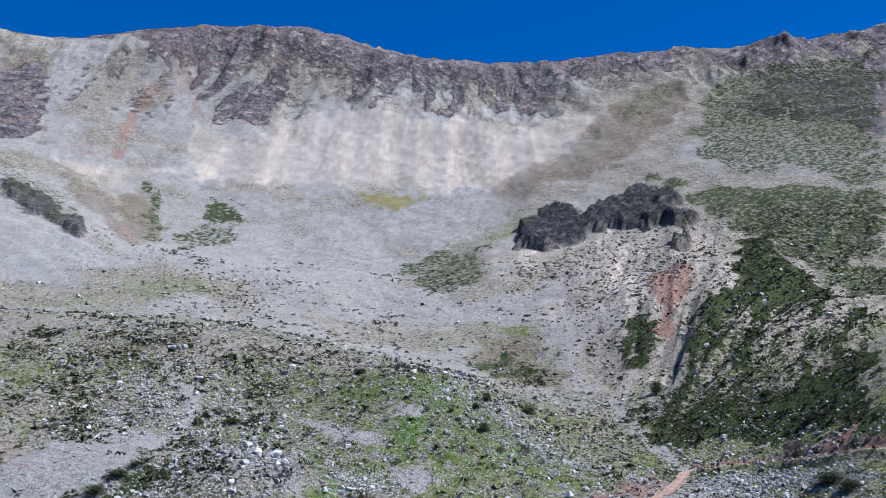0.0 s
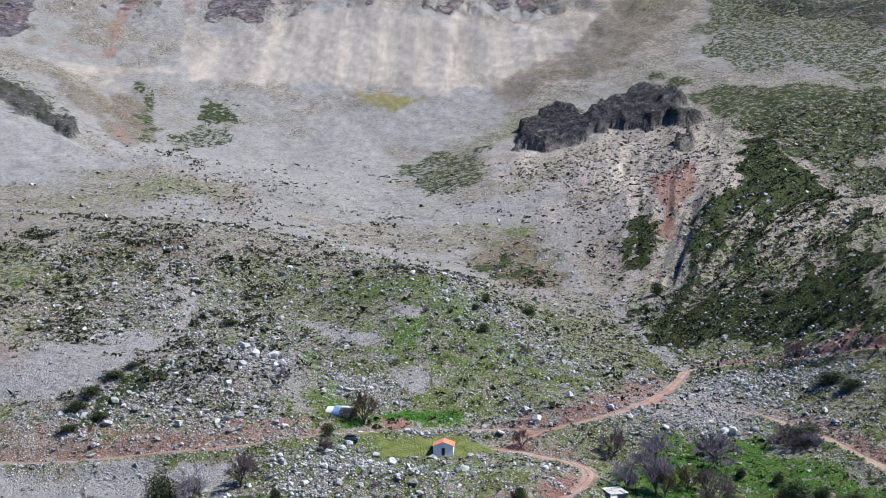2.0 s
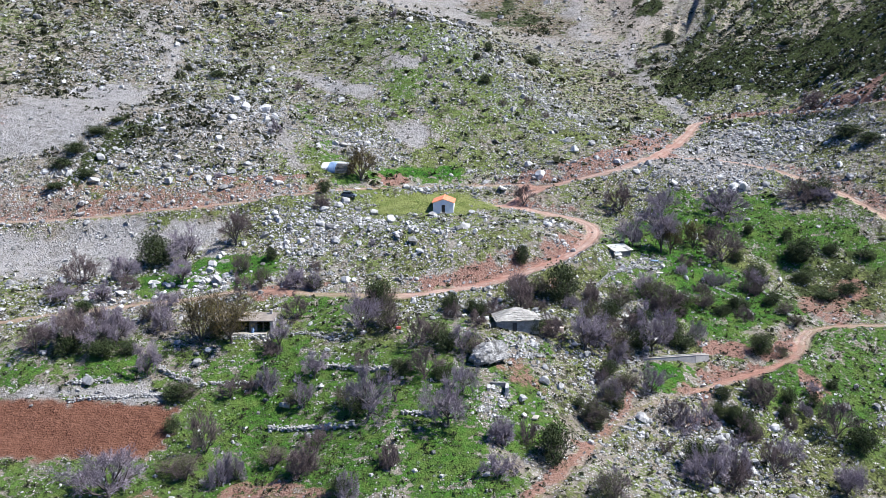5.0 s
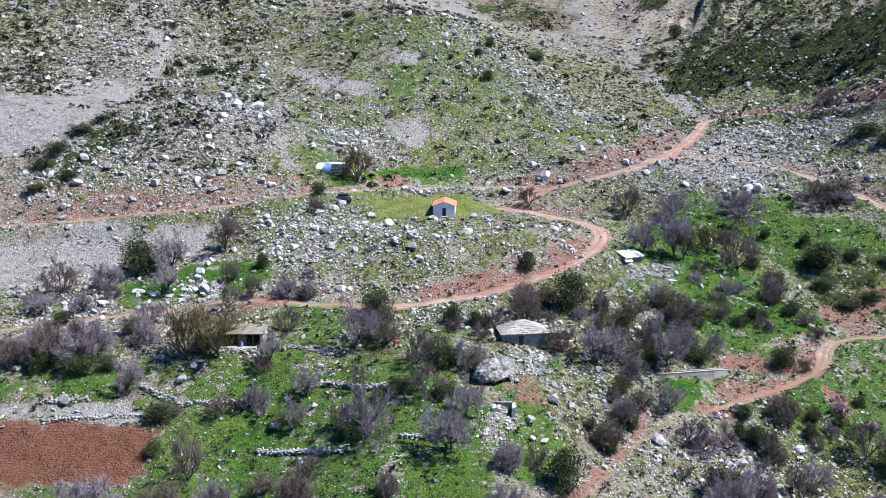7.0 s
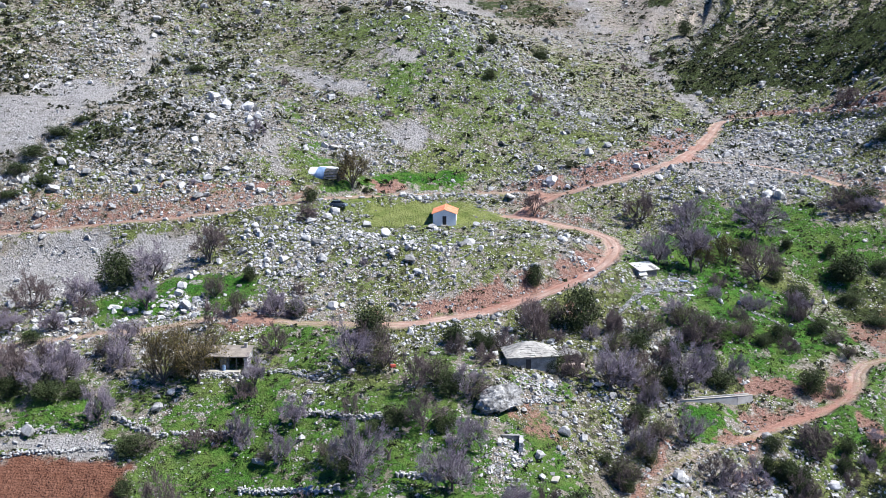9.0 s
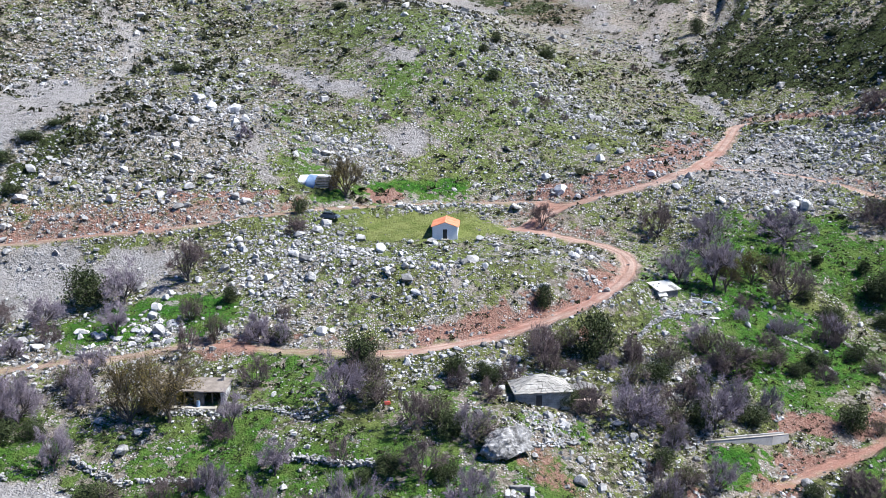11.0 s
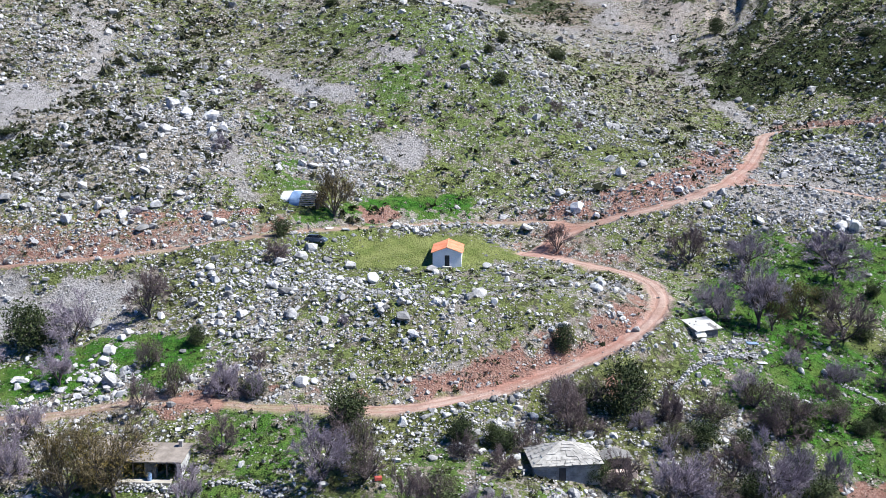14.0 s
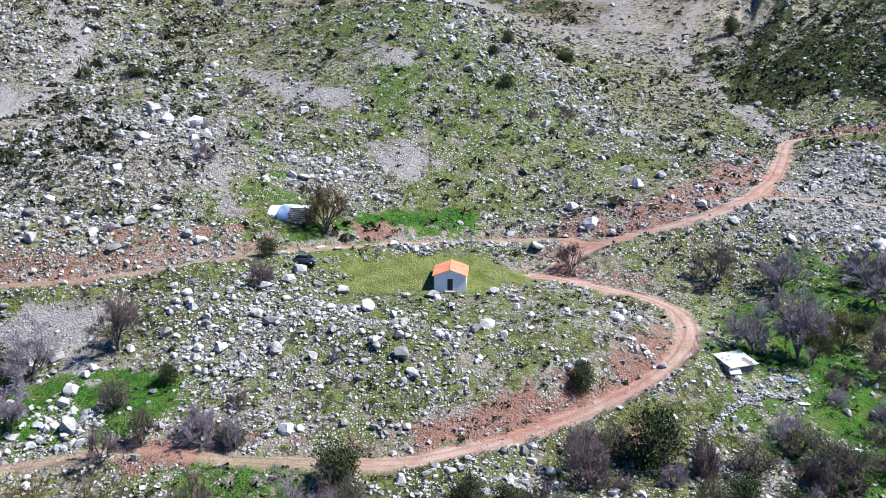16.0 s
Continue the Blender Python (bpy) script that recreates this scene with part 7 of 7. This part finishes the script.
plank("beam", -23.6, 13.6, 2.6, 0.35, 0.25, 62, 8, TARP_WHITE, "pale squared beam lying on the grass", "beam", 0.05)
plank("pole", -27.2, 12.6, 4.4, 0.14, 0.14, -68, 14, CONCRETE, "thin pale pole leaning over the grass", "pole", 0.4)
plank("stone_slab", -20.2, 11.8, 1.3, 0.9, 0.3, 20, 4, LIMESTONE, "flat pale stone slab on the grass", "slab")
plank("concrete_slab", 15.6, -86.0, 2.4, 1.0, 0.25, 75, 6, CONCRETE, "pale concrete slab lying in grass", "slab")
plank("white_board", 50.0, -26.0, 1.7, 1.2, 0.1, 15, 6, TARP_WHITE, "white board lying on the stones", "board")
plank("blue_sheet", 49.8, -21.4, 1.9, 1.2, 0.18, 10, 4, TARP_BLUE, "crumpled blue plastic sheet beside the shed", "sheet")
plank("fallen_pole", -46.5, -63.5, 3.2, 0.16, 0.16, 5, 2, CONCRETE, "pale wooden pole lying on the grass", "pole")
plank("leaning_pole", -53.0, -61.8, 4.2, 0.1, 0.1, 60, -38, CONCRETE, "thin pale pole leaning out of the grass", "pole", 0.9)
plank("red_crate", -9.2, -62.6, 0.9, 0.6, 0.4, 12, 0, RED_PAINT, "small red plastic crate in the grass", "crate")
plank("standing_board", 63.5, 2.0, 1.2, 0.8, 0.06, 10, -50, TARP_WHITE, "pale board propped on the grass", "board", 0.3)


# ------------------------------------------------------------------ dry stone walls, stone by stone
WALL_STONE = limestone_material("dry_wall_limestone", (0.20, 0.197, 0.19), (0.46, 0.455, 0.445), False)
WALL_STONES = [stone_mesh("stone", 400 + k, 1, WALL_STONE, (0.6, 0.75, 0.5, 0.7)[k]) for k in range(4)]


def dry_wall(line, courses, seed, label, size=0.5):
    gen = random.Random(seed)
    x0, y0 = line[0]
    z0 = ground(x0, y0)
    top = thing("dry_stone_wall", pose(x0, y0, z0), label, "wall", "dry stone walls")
    rows = []
    for (ax, ay), (bx, by) in zip(line[:-1], line[1:]):
        length = math.hypot(bx - ax, by - ay)
        for face in range(courses * 2):
            side, row = (0.2 if face % 2 else -0.2), face // 2
            s = 0.0
            while s < length:
                w = size * gen.uniform(0.75, 1.5)
                t = (s + w / 2) / length
                if gen.random() > 0.12 + 0.14 * row:
                    rows.append((ax + (bx - ax) * t + gen.gauss(0, 0.12), ay + (by - ay) * t + side + gen.gauss(0, 0.12), w, row))
                s += w * 0.78
    heights = ground_and_marks(np.array([r[0] for r in rows]), np.array([r[1] for r in rows]))[0]
    for (x, y, w, row), z in zip(rows, heights):
        ob = new("stone", WALL_STONES[gen.randrange(4)])
        ob.parent = top
        ob.matrix_basis = pose(x - x0, y - y0, float(z) - z0 + size * 0.28 + row * size * 0.5, gen.uniform(-15, 15), gen.uniform(-15, 15), gen.uniform(0, 360)) @ Matrix.Diagonal((w * 1.05, w * 0.85, size * 0.95, 1))


dry_wall([(-54.7, -68.7), (-51.3, -71), (-45.2, -73.3)], 3, 61, "tumbled dry stone terrace wall beside the ploughed field", 0.55)
dry_wall([(-70.7, -74), (-62.8, -73)], 3, 62, "low dry stone wall of pale limestone", 0.5)
dry_wall([(-69, -77.9), (-61, -76.7), (-52.7, -75.3)], 2, 63, "low line of stones bordering the ploughed field", 0.55)
dry_wall([(-31.3, -59.5), (-26.3, -60.3), (-21.2, -62.6)], 2, 64, "low dry stone wall crossing the meadow", 0.45)
dry_wall([(-23, -70.9), (-17.4, -72.4), (-9, -75.5)], 3, 65, "dry stone terrace wall in the meadow", 0.55)
dry_wall([(-7.7, -88), (-2.8, -88.7)], 3, 66, "short dry stone wall below bare trees", 0.5)
dry_wall([(-31.6, -83.5), (-15.8, -88.7)], 3, 67, "long tumbled dry stone terrace wall", 0.55)
dry_wall([(-48, -59.4), (-34.2, -60.3)], 3, 68, "dry stone wall below the long hut", 0.45)
dry_wall([(-44.4, -72.9), (-33.7, -72.6), (-31.8, -73.1)], 2, 69, "mossy dry stone terrace wall", 0.5)
dry_wall([(-11.3, 16.6), (-7.5, 16.2), (-3.9, 16.6)], 2, 70, "row of pale stones on the grass behind the chapel", 0.6)
dry_wall([(34.1, -34.3), (37.7, -30.6), (42.4, -27.2), (49.8, -24.5)], 2, 71, "low curved dry stone wall below the shed", 0.5)
dry_wall([(7.2, -71.2), (12.8, -70.4), (18.8, -67.2)], 2, 72, "short tumbled wall beside the overhanging rock", 0.5)
dry_wall([(62.6, -27.5), (66.8, -29.8), (68.7, -37.6)], 1, 73, "line of pale stones along the gully", 0.55)
dry_wall([(73.8, -22.9), (76.1, -29.6), (77.6, -38)], 1, 74, "line of pale stones along the stream bank", 0.6)


# ------------------------------------------------------------------ dead wood
def dead_trunk(x, y, length, turn, seed):
    gen = np.random.default_rng(seed)
    verts, faces = [], []
    p, d, r = np.array((0.0, 0, 0.3)), np.array((1.0, 0, 0.06)), 0.24
    for k in range(6):
        q = p + d * length / 6
        stick(verts, faces, p, q, r, r * 0.86, 7)
        if k > 1:
            stick(verts, faces, q, q + np.array((0.5, gen.uniform(-0.9, 0.9), gen.uniform(0.5, 1.3))), r * 0.4, 0.02, 5)
        p, r = q, r * 0.86
        d = d + gen.normal(0, 0.08, 3)
    ob = new("dead_trunk", mesh_of("dead_trunk", np.array(verts), np.array(faces), OLD_WOOD))
    ob.matrix_world = pose(x, y, ground(x, y) - 0.1, 0, 0, turn)
    return tagged(ob, "bleached fallen tree trunk with bare broken branches", "tree trunk")


dead_trunk(-79.3, -40.0, 7.5, 66, 3)
stump_v, stump_f = [], []
stick(stump_v, stump_f, (0, 0, -0.2), (0.1, 0, 0.9), 0.34, 0.22, 8)
stick(stump_v, stump_f, (0.1, 0, 0.85), (0.55, 0.1, 1.7), 0.16, 0.08, 6)
stick(stump_v, stump_f, (0.1, 0, 0.85), (-0.5, -0.1, 1.9), 0.16, 0.07, 6)
stump = new("tree_stump", mesh_of("tree_stump", np.array(stump_v), np.array(stump_f), BARK))
stump.matrix_world = pose(-8.9, -84.1, ground(-8.9, -84.1))
tagged(stump, "dark forked tree stump standing in green grass", "stump")
